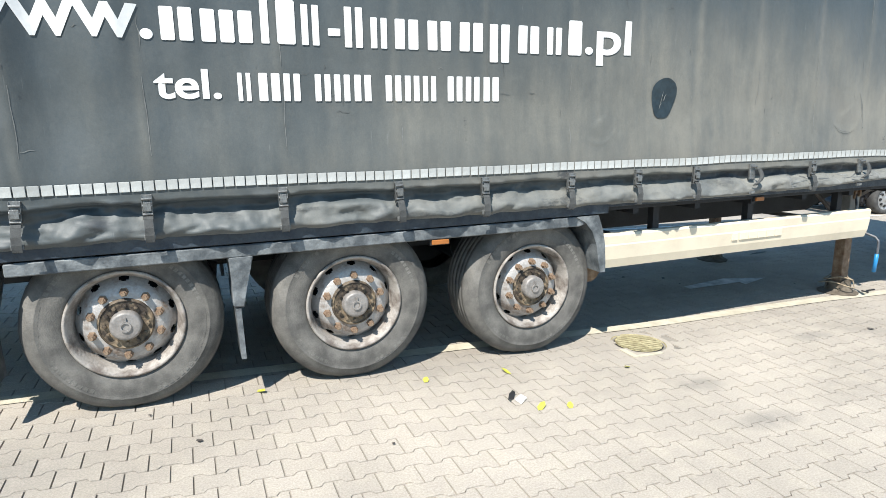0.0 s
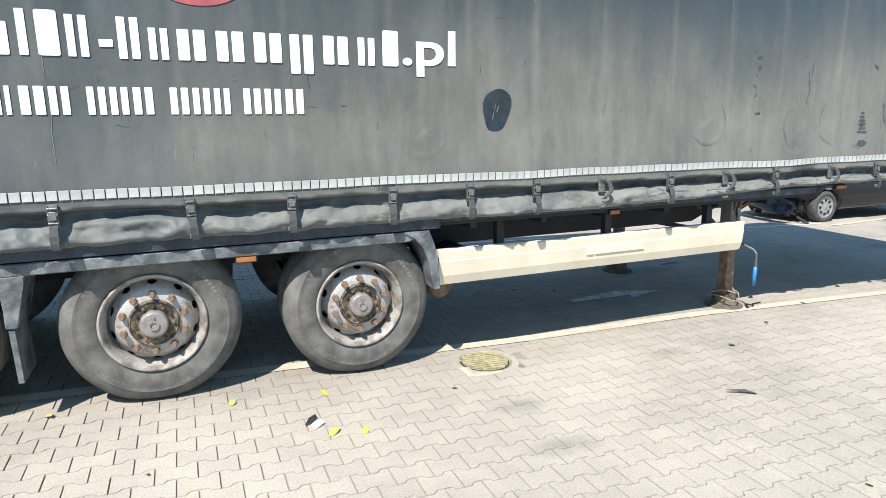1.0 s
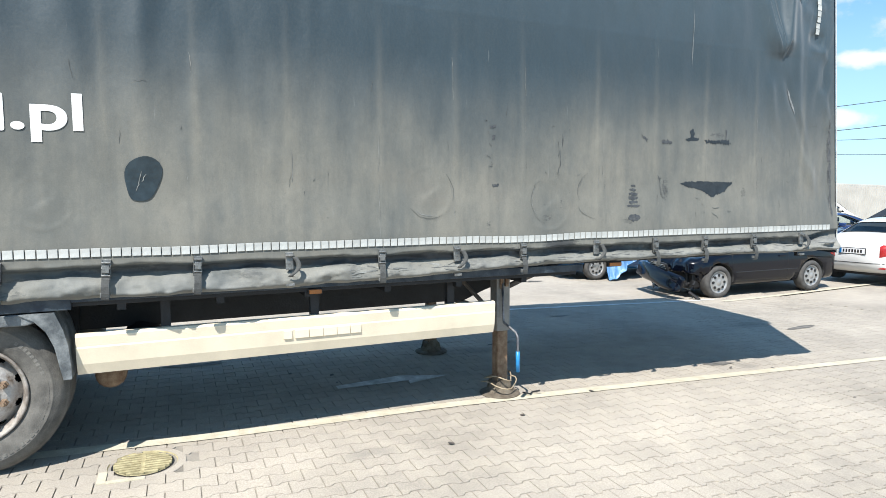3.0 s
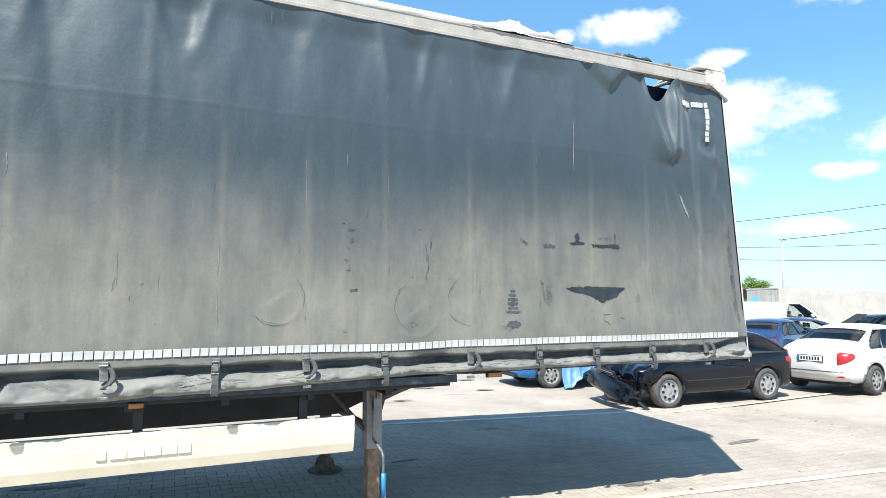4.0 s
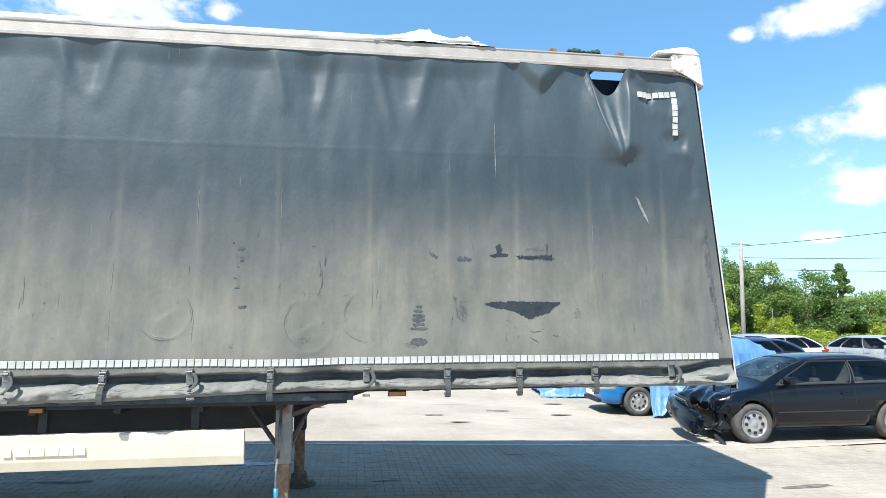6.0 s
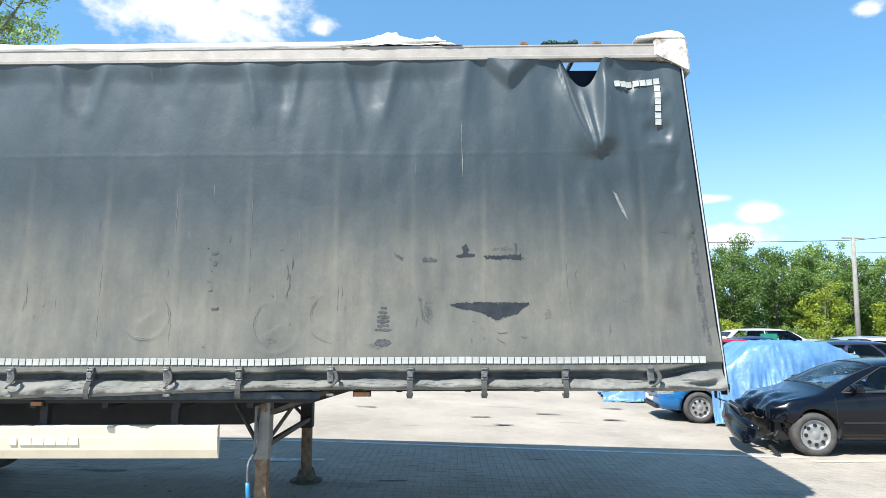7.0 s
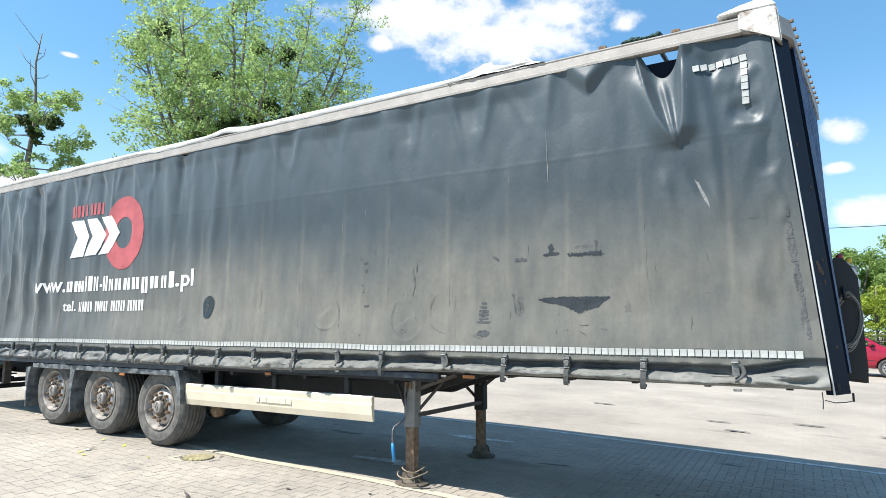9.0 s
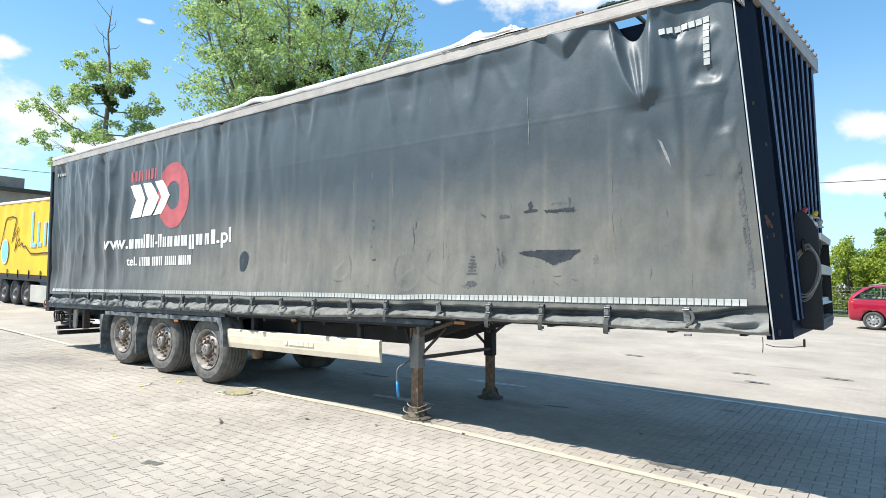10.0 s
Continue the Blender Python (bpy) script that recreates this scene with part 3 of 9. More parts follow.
for k in range(13):
    xk = -3.7 + k * 0.86 + rc.uniform(-0.2, 0.2)
    ck = rc.uniform(0.5, 1.15)
    CREASES += [(xk, 3.9, xk + rc.uniform(0.1, 0.3), rc.uniform(3.1, 3.5), 0.05, 0.026 * ck, 0.85), (xk + 0.46, 3.9, xk + rc.uniform(0.24, 0.4), rc.uniform(3.2, 3.5), 0.055, 0.024 * ck, 0.85), (xk + 0.28, 3.88, xk + rc.uniform(0.24, 0.36), 3.45, 0.08, -0.02 * ck, 0.8)]


def hem_z(x):
    """The curtain's lower edge, which lifts towards the front."""
    return 1.045 + 0.062 * smooth01(3.0, 5.9, x) - 0.016 * smooth01(7.0, 8.3, x)


def surf(x, z):
    """How far the curtain stands off its plane (negative: outwards)."""
    y = 0.0
    up = smooth01(2.5, 3.9, z)
    ph = 2 * math.pi * x / 0.62 + 2.2 * n1(x * 0.6, 2)
    y -= 0.014 * up * up * math.sin(ph + 0.9 * (3.9 - z) * n1(x * 0.5, 9))
    y -= 0.02 * noise.noise((x * 1.1, z * 0.7, 4.4))
    y -= 0.008 * noise.noise((x * 3.4 + 0.8 * z, z * 0.9, 2.2)) * smooth01(1.3, 1.8, z)
    y -= 0.005 * noise.noise((x * 8.0, z * 3.0, 7.1))
    y -= 0.006 * abs(noise.noise((x * 2.7 + z, z * 2.1 - 0.6 * x, 1.9)))
    # rearward stretches hang loose in long folds
    back = smooth01(0.2, -2.4, x)
    if back > 0:
        w = x + 0.13 * noise.noise((x * 0.7, z * 0.6, 8.8)) + 0.05 * noise.noise((x * 1.8, z * 1.5, 3.1))
        fold = 0.6 * noise.noise((w * 2.4, z * 0.22, 5.2)) + 0.55 * (0.3 - abs(noise.noise((w * 2.0 + 4, z * 0.3, 1.7)))) + 0.4 * max(0.0, noise.noise((w * 5.2, z * 0.5, 6.6)))
        y -= back * 0.15 * fold * smooth01(1.15, 1.7, z)
        y -= back * 0.03 * (0.25 - abs(noise.noise((x * 3.1 + 1.4 * z, z * 1.6 - 0.8 * x, 2.9)))) * smooth01(1.3, 1.8, z)
    mid = math.exp(-(((x - 1.9) / 0.9) ** 2))
    y -= mid * 0.014 * math.sin(2 * math.pi * (x + 0.12 * z) / 0.43) * smooth01(1.6, 2.6, z)
    # straps press through from behind
    for b in BUCKLES:
        d = x - b - 0.02
        if abs(d) < 0.1:
            y -= 0.002 * math.exp(-((d / 0.028) ** 2)) * smooth01(1.3, 1.5, z) * smooth01(3.4, 2.6, z)
    # a welded seam runs along the cloth
    y -= 0.0016 * math.exp(-(((z - 3.085 - 0.012 * n1(x * 1.5, 4)) / 0.012) ** 2))
    for c in CREASES:
        if min(c[0], c[2]) - 0.35 < x < max(c[0], c[2]) + 0.35 and z > min(c[1], c[3]) - 0.3:
            y -= crease(x, z, *c)
    # the hung edge lies flat behind the rail
    hung = smooth01(7.15, 6.85, x)
    if hung > 0:
        y += hung * (y * (smooth01(3.97, 3.7, z) - 1) - 0.024 * smooth01(3.72, 3.92, z))
    # two ridges run down from the rail and meet in a rounded fold, hollow between them above
    if 7.5 < x < 8.45 and z > 2.9:
        t = (3.93 - z) / 0.79
        xl, xr = 7.75 + 0.25 * t ** 1.15, 8.165 - 0.02 * t
        mid = 8.07
        zb = 3.1 + 0.06 * ((min(max(x, xl), xr) - mid) / 0.08) ** 2
        fade = smooth01(zb - 0.1, zb + 0.06, z)
        ridge = 0.062 * math.exp(-(((x - xl) / (0.11 if x < xl else 0.045)) ** 2)) + 0.064 * math.exp(-(((x - xr) / (0.045 if x < xr else 0.1)) ** 2))
        if xl < x < xr:
            u = (x - xl) / (xr - xl)
            ridge += math.sin(math.pi * u) * (-0.08 * max(0.0, 1 - 1.15 * t) + 0.03 * smooth01(0.5, 1.0, t))
            ridge += 0.024 * math.exp(-(((u - 0.42 - 0.1 * t) / 0.1) ** 2)) * smooth01(0.25, 0.55, t)
        y -= ridge * fade
    # small puckers along the front edge
    if x > 8.5:
        y -= 0.014 * noise.noise((x * 9 - z * 2.5, z * 2.6 + x, 3.3)) * smooth01(8.5, 8.75, x) * smooth01(1.5, 1.9, z)
    # a slack pocket hangs over below the rail
    if 6.95 < x < 7.8 and z > 3.5:
        e1 = (x - 7.05) * 0.696 + (z - 3.9) * 0.718
        e2 = (7.62 - x) * 0.684 + (z - 3.88) * 0.73
        y -= 0.07 * smooth01(0.0, 0.13, min(e1, e2)) * (1 - 0.3 * smooth01(3.68, 3.92, z))
    # round dents low on the cloth
    for cx, cz, r in ((4.3, 1.71, 0.19), (5.37, 1.61, 0.21), (1.78, 1.65, 0.16)):
        d = math.hypot(x - cx, z - cz)
        if d < 0.4:
            y -= (0.0026 * math.exp(-(((d - r) / 0.016) ** 2)) + 0.008 * smooth01(r, 0, d)) * (0.4 + 0.6 * smooth01(-0.3, 0.5, math.sin(math.atan2(z - cz, x - cx) * 1.0 + 2.5)))
    if z < 1.8:
        # the cloth stands out over a recess, below which its hem is rolled up
        k = 0.5 + 0.5 * n1(x * 0.9, 3)
        pin = 1.0
        for b in BUCKLES:
            pin = min(pin, abs(x - b) / 0.26)
        pin = smooth01(0, 1, pin)
        out = 0.034 * smooth01(1.8, 1.32, z)
        fl = smooth01(8.46, 8.96, x)
        edge = 1.246 + 0.055 * fl + 0.012 * noise.noise((x * 2.0, 8.0, 0)) + 0.008 * pin
        low = hem_z(x)
        deep = smooth01(edge + 0.006, edge - 0.014, z)
        y -= out * (1 - deep) * (0.75 + 0.5 * k)
        y += 0.032 * deep * (0.4 + 0.6 * pin) * smooth01(1.09, 1.2, z)
        top = 1.203 + 0.075 * fl + 0.022 * noise.noise((x * 1.6, 2.0, 0)) - 0.016 * (1 - pin)
        roll = (0.45 * smooth01(top, top - 0.03, z) + 0.55 * smooth01(top, low + 0.04, z)) * smooth01(low - 0.012, low + 0.025, z)
        y -= (0.056 + 0.03 * k * pin) * (0.4 + 0.25 * smooth01(-3.2, 0.0, x) + 0.35 * smooth01(0.5, 3.5, x)) * roll
        y -= (0.044 + 0.026 * abs(n1(x * 1.1, 12))) * noise.noise((x * 3.2 + 3 * z, z * 8.0, 6.0)) * pin * smooth01(1.28, 1.2, z)
        y -= (0.017 + 0.012 * smooth01(3.5, 1.0, x)) * noise.noise((x * 9.0, z * 12.0, 3.0)) * smooth01(1.29, 1.22, z)
        y -= (0.02 * abs(noise.noise((x * 17.0 + 9 * z, z * 25.0, 3.7)))) * smooth01(1.29, 1.22, z) * (1 if z > 1.22 else 0.9)
        y -= 0.044 * (abs(noise.noise((x * 4.1 - 5 * z, z * 9.0, 9.1))) - 0.2) * pin * smooth01(1.29, 1.22, z) * smooth01(1.28, 1.2, z)
        y += 0.02 * smooth01(low + 0.03, low, z)
        # creases fan out from the last buckle to the corner
        if x > 8.44:
            for k in range(4):
                y -= crease(x, z, 8.46, 1.15, 9.02, 1.06 + 0.05 * k, 0.014 + 0.004 * k, 0.034 if k % 2 else -0.026, -0.4)
        # the corner flap pulls across to the front post
        y -= 0.03 * math.exp(-(((z - 1.12 - 0.16 * (x - 8.5)) / 0.03) ** 2)) * smooth01(8.4, 8.7, x)
    edge = front_x(z) + 0.035
    if x > edge - 0.22:
        y = min(y, -0.012 * smooth01(edge - 0.22, edge - 0.05, x) + 0.02 * smooth01(edge - 0.05, edge - 0.22, x))
    return y


def curtain_grid(x0, x1, nx, nz):
    verts, faces = [], []
    for i in range(nx + 1):
        u = i / nx
        zt = top_edge(x0 + (front_x(3.8) - x0) * u)
        x = x0 + (x1 - x0) * u
        zb = hem_z(x) + 0.01 * noise.noise((x * 1.7, 3.1, 0))
        for j in range(nz + 1):
            v = j / nz
            v = v * 0.75 + 0.25 * v * v
            z = zb + (zt - zb) * v
            x = x0 + (front_x(z) + 0.035 - x0) * u
            verts.append((x, surf(x, z), z))
    for i in range(nx):
        for j in range(nz):
            a = i * (nz + 1) + j
            faces.append((a, a + nz + 1, a + nz + 2, a + 1))
    return verts, faces


def blob(x, z, cx, cz, rx, rz, soft=0.9):
    d = math.hypot((x - cx) / rx, (z - cz) / rz)
    return smooth01(1 + soft, 1 - soft, d)


# dark scuffs worn into the dust: centre x, z, half width, half height, strength
SCUFFS = [(6.64, 1.72, 0.06, 0.17, 0.5), (6.22, 1.46, 0.1, 0.04, 0.5), (7.63, 1.7, 0.05, 0.1, 0.45), (7.82, 1.78, 0.02, 0.26, 0.42), (4.84, 1.95, 0.014, 0.1, 0.45), (5.47, 1.86, 0.03, 0.2, 0.4), (5.5, 1.6, 0.02, 0.14, 0.45), (4.8, 1.45, 0.03, 0.05, 0.55), (5.36, 1.5, 0.09, 0.05, 0.5), (3.84, 1.89, 0.012, 0.16, 0.4),
          (5.5, 1.27, 0.2, 0.05, 0.8), (8.17, 1.34, 0.064, 0.041, 1), (3.5, 2.1, 0.04, 0.015, 0.4), (2.9, 1.6, 0.05, 0.012, 0.4), (1.5, 1.29, 0.09, 0.05, 0.7), (-1.35, 1.15, 0.07, 0.06, 0.7), (7.26, 2.25, 0.14, 0.03, 0.5), (8.85, 2.2, 0.03, 0.12, 0.6), (8.88, 1.9, 0.025, 0.14, 0.7), (8.9, 1.6, 0.02, 0.12, 0.6)]


for k in range(14):
    SCUFFS.append((8.935 - 0.082 * (k * 0.09) + 0.012 * math.sin(k * 2.1), 1.45 + 0.09 * k, 0.016 + 0.012 * (k % 4 == 1), 0.07, 0.3 + 0.16 * (k % 3 == 0)))
rs = random.Random(21)
for _ in range(45):
    tall = rs.random() < 0.6
    L = rs.uniform(0.03, 0.16)
    SCUFFS.append((rs.uniform(X0 + 0.2, 8.8), rs.triangular(1.38, 2.7, 1.7), 0.016 if tall else L * 0.6, L if tall else 0.014, rs.uniform(0.25, 0.5)))


def make_curtain(material):
    nx, nz = 900, 200
    verts, faces = curtain_grid(X0, X1, nx, nz)
    ob = mesh_part("side_curtain", verts, faces, material, trailer, "dusty dark grey vinyl curtain with folds and scuffs", smooth=True)
    dust, scuff = [], []
    for x, y, z in verts:
        d = 0.02 + 0.98 * smooth01(2.88, 1.7, z + 0.16 * n1(x * 0.7, 11))
        d *= (0.3 + 0.7 * smooth01(-1.3, 2.8, x + 0.4 * (2.2 - z))) * (1 - 0.2 * smooth01(6.8, 8.6, x))
        for b in BUCKLES:
            e = abs(x - b - 0.02)
            if e < 0.06:
                d += 0.2 * math.exp(-((e / 0.026) ** 2)) * smooth01(3.3, 2.4, z)
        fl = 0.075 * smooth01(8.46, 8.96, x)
        # dust thins in the recess over the hem, deepening its painted shade
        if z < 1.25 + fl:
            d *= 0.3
        # the roll gets more dust, which also paints in some of its sunlit paleness
        if z < 1.2 + fl:
            d += (0.2 + 0.3 * smooth01(-2.6, 1.0, x) + 0.4 * smooth01(1.5, 4.0, x)) * (0.8 + 0.6 * noise.noise((x * 2, z * 4, 1))) * smooth01(1.21 + fl, 1.17 + fl, z)
        s = 0.0
        for cx, cz, rx, rz, k in SCUFFS:
            if abs(x - cx) < 2 * rx and abs(z - cz) < 2 * rz:
                s = max(s, k * blob(x, z, cx, cz, rx, rz))
        # grime on the hem, then the recess's shade put in as dark vinyl
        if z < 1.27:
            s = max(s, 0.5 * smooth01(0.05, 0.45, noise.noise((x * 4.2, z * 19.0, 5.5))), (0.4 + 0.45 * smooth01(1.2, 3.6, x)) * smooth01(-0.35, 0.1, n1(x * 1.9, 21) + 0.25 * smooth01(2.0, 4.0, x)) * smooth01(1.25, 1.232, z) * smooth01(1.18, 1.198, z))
        dust.append(d)
        scuff.append(s)
    hem = [smooth01(1.2, 1.16, z - 0.075 * smooth01(8.46, 8.96, x) + 0.02 * noise.noise((x * 3, 1, 1))) * (0.1 + 0.4 * smooth01(-2.6, 1.0, x) + 0.5 * smooth01(1.5, 4.0, x)) * (0.55 + 0.35 * smooth01(8.4, 8.7, x) + 0.6 * noise.noise((x * 1.7, z * 9, 4))) for x, y, z in verts]
    upper = [0.2 * smooth01(3.06, 3.1, z + 0.012 * n1(x * 1.5, 4)) + 0.8 * smooth01(2.75, 3.6, z + 0.15 * n1(x * 0.9, 14)) for x, y, z in verts]
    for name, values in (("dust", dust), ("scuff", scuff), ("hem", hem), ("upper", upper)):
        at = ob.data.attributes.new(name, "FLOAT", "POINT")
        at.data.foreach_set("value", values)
    return ob


def curtain_mat():
    m = bpy.data.materials.new("dusty_vinyl_curtain")
    m.use_nodes = True
    n, l = m.node_tree.nodes, m.node_tree.links
    b = n["Principled BSDF"]
    tc = n.new("ShaderNodeTexCoord")

    def noise_node(scale, detail, stretch=(1, 1, 1), rough=0.6):
        mp = n.new("ShaderNodeMapping")
        mp.inputs["Scale"].default_value = stretch
        t = n.new("ShaderNodeTexNoise")
        t.inputs["Scale"].default_value = scale
        t.inputs["Detail"].default_value = detail
        t.inputs["Roughness"].default_value = rough
        l.new(tc.outputs["Object"], mp.inputs["Vector"])
        l.new(mp.outputs["Vector"], t.inputs["Vector"])
        return t.outputs["Fac"]

    def mth(op, a, c, clamp=False):
        k = n.new("ShaderNodeMath")
        k.operation = op
        k.use_clamp = clamp
        for s, v in ((0, a), (1, c)):
            if isinstance(v, (int, float)):
                k.inputs[s].default_value = v
            else:
                l.new(v, k.inputs[s])
        return k.outputs[0]

    def mixc(f, a, c):
        k = n.new("ShaderNodeMix")
        k.data_type = "RGBA"
        for s, v in (("Factor", f), ("A", a), ("B", c)):
            if isinstance(v, tuple):
                k.inputs[s].default_value = (*v, 1)
            elif isinstance(v, (int, float)):
                k.inputs[s].default_value = v
            else:
                l.new(v, k.inputs[s])
        return k.outputs["Result"]

    at_d = n.new("ShaderNodeAttribute")
    at_d.attribute_name = "dust"
    at_s = n.new("ShaderNodeAttribute")
    at_s.attribute_name = "scuff"
    streak = noise_node(3.0, 6, (2.6, 1, 0.35))
    cloud = noise_node(2.0, 8, (1, 1, 0.8), 0.68)
    grain = noise_node(55, 5)
    d = mth("MULTIPLY", at_d.outputs["Fac"], mth("ADD", 0.45, mth("MULTIPLY", streak, 1.1)))
    d = mth("MULTIPLY", d, mth("ADD", 0.35, mth("MULTIPLY", cloud, 1.3)))
    d = mth("ADD", d, mth("MULTIPLY", mth("SUBTRACT", grain, 0.5), 0.22), True)
    rag = mth("ADD", mth("MULTIPLY", mth("SUBTRACT", noise_node(13, 8, (0.7, 1, 1.5), 0.72), 0.5), 3.4), mth("MULTIPLY", mth("SUBTRACT", noise_node(70, 5, (0.45, 1, 1.2), 0.7), 0.5), 3.2))
    s = mth("SUBTRACT", mth("ADD", mth("MULTIPLY", mth("POWER", at_s.outputs["Fac"], 1.4), 2.3), mth("MULTIPLY", rag, mth("POWER", at_s.outputs["Fac"], 0.5))), 0.62)
    s = mth("MULTIPLY", s, 2.6, True)
    # scattered rub marks and creases over the whole cloth
    rub = mth("MULTIPLY", mth("SUBTRACT", noise_node(3.2, 9, (1.0, 1, 1.3), 0.75), 0.63), 9.0, True)
    rub = mth("MULTIPLY", rub, mth("MULTIPLY", mth("SUBTRACT", noise_node(60, 3, (0.4, 1, 1)), 0.35), 1.6, True))
    clean = mixc(noise_node(0.8, 4, (1, 1, 0.5)), (0.013, 0.027, 0.036), (0.025, 0.043, 0.054))
    # the cloth grows paler towards its top, with a small step at the welded seam
    at_u = n.new("ShaderNodeAttribute")
    at_u.attribute_name = "upper"
    clean = mixc(mth("MULTIPLY", at_u.outputs["Fac"], 0.85), clean, mixc(noise_node(1.3, 5, (1.6, 1, 0.6)), (0.025, 0.044, 0.057), (0.042, 0.067, 0.083)))
    dusty = mixc(mth("MULTIPLY", mth("SUBTRACT", noise_node(1.1, 7, (1.3, 1, 0.7), 0.66), 0.36), 3.2, True), (0.106, 0.11, 0.1), (0.174, 0.168, 0.142))
    col = mixc(d, clean, dusty)
    # damp-dark vertical runs and brownish patches
    run = mth("MULTIPLY", mth("SUBTRACT", noise_node(2.3, 7, (2.4, 1, 0.22), 0.68), 0.52), 4.5, True)
    col = mixc(mth("MULTIPLY", mth("MULTIPLY", run, d), 0.42), col, (0.06, 0.07, 0.07))
    brown = mth("MULTIPLY", mth("SUBTRACT", noise_node(1.7, 6, (0.8, 1, 1.2), 0.6), 0.56), 5.0, True)
    col = mixc(mth("MULTIPLY", mth("MULTIPLY", brown, d), 0.4), col, (0.15, 0.135, 0.112))
    fleck = mth("MULTIPLY", mth("SUBTRACT", noise_node(26, 6, (1, 1, 1), 0.75), 0.6), 7.0, True)
    col = mixc(mth("MULTIPLY", mth("MULTIPLY", fleck, d), 0.34), col, (0.05, 0.056, 0.058))
    col = mixc(mth("MULTIPLY", mth("MULTIPLY", rub, d), 0.5), col, (0.05, 0.055, 0.055))
    # dark scuffs, and the shade coloured into the hem recess
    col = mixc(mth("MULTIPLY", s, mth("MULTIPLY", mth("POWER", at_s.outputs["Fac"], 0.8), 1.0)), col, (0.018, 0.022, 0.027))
    # the hem, rubbed pale, with part of its sunlit brightness put into the colour
    at_h = n.new("ShaderNodeAttribute")
    at_h.attribute_name = "hem"
    worn = mth("MULTIPLY", mth("MULTIPLY", at_h.outputs["Fac"], mth("ADD", -0.1, mth("MULTIPLY", noise_node(11, 7, (0.6, 1, 1.4), 0.74), 1.7)), True), 0.72)
    col = mixc(worn, col, (0.25, 0.25, 0.23))
    grime = mth("MULTIPLY", mth("MULTIPLY", mth("SUBTRACT", noise_node(5.0, 8, (0.6, 1, 1.6), 0.75), 0.5), 6.0, True), at_h.outputs["Fac"], True)
    col = mixc(mth("MULTIPLY", grime, 0.6), col, (0.05, 0.055, 0.056))
    # pale scratches
    scr = mth("MULTIPLY", mth("SUBTRACT", noise_node(7.0, 4, (6.0, 1, 0.5), 0.5), 0.7), 12.0, True)
    col = mixc(mth("MULTIPLY", scr, 0.35), col, (0.25, 0.26, 0.25))
    gr = n.new("ShaderNodeHueSaturation")
    l.new(mth("ADD", 0.66, mth("MULTIPLY", mth("ADD", noise_node(130, 3, (1, 1, 1), 0.7), mth("MULTIPLY", noise_node(18, 6, (1, 1, 0.8), 0.7), 0.7)), 0.4)), gr.inputs["Value"])
    l.new(col, gr.inputs["Color"])
    col = gr.outputs["Color"]
    l.new(col, b.inputs["Base Color"])
    b.inputs["Specular IOR Level"].default_value = 0.6
    b.inputs["Sheen Weight"].default_value = 0.17
    b.inputs["Sheen Roughness"].default_value = 0.45
    r = mth("ADD", 0.48, mth("MULTIPLY", d, 0.4), True)
    l.new(r, b.inputs["Roughness"])
    bp = n.new("ShaderNodeBump")
    bp.inputs["Strength"].default_value = 0.5
    bp.inputs["Distance"].default_value = 0.008
    l.new(mth("ADD", noise_node(7, 8, (1, 1, 0.7), 0.62), mth("MULTIPLY", noise_node(34, 6), 0.18)), bp.inputs["Height"])
    l.new(bp.outputs["Normal"], b.inputs["Normal"])
    return m


M["curtain"] = curtain_mat()
M["curtain_plain"] = mat("dark_vinyl_cloth", (0.04, 0.047, 0.055), 0.55, 0, 0.25, 2, 0.1, 60)
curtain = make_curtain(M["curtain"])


def slice_up(bm, step, a, b):
    """Cuts flat faces on a grid along two axes, so that they can follow the folds."""
    for ax in (a, b):
        lo, hi = min(v.co[ax] for v in bm.verts), max(v.co[ax] for v in bm.verts)
        no = [0, 0, 0]
        no[ax] = 1
        for k in range(1, int((hi - lo) / step) + 1):
            co = [0, 0, 0]
            co[ax] = lo + k * step - 0.0007
            bmesh.ops.bisect_plane(bm, geom=bm.verts[:] + bm.edges[:] + bm.faces[:], plane_co=co, plane_no=no)


def decal(name, outline, material, parent, off=0.004, cuts=0, label=""):
    """A thin print that lies on the curtain, from an outline of (x, z)."""
    bm = bmesh.new()
    vs = [bm.verts.new((x, 0, z)) for x, z in outline]
    bm.faces.new(vs)
    if cuts:
        slice_up(bm, 0.03, 0, 2)
    for v in bm.verts:
        v.co.y = surf(v.co.x, v.co.z) - off
    return part(name, bm, material, parent, label, smooth=True)


def ring_print(name, cx, cz, rx, rz, ri, material, parent):
    bm = bmesh.new()
    rings = []
    for k in range(9):
        f = k / 8
        rings.append([])
        for i in range(72):
            a = 2 * math.pi * i / 72
            x = cx + math.cos(a) * (ri * rx / rz + (rx - ri * rx / rz) * f)
            z = cz + math.sin(a) * (ri + (rz - ri) * f)
            rings[-1].append(bm.verts.new((x, surf(x, z) - 0.004, z)))
    for a, b in zip(rings, rings[1:]):
        for i in range(72):
            bm.faces.new((a[i], a[(i + 1) % 72], b[(i + 1) % 72], b[i]))
    return part(name, bm, material, parent, "faded red ring print", smooth=True)


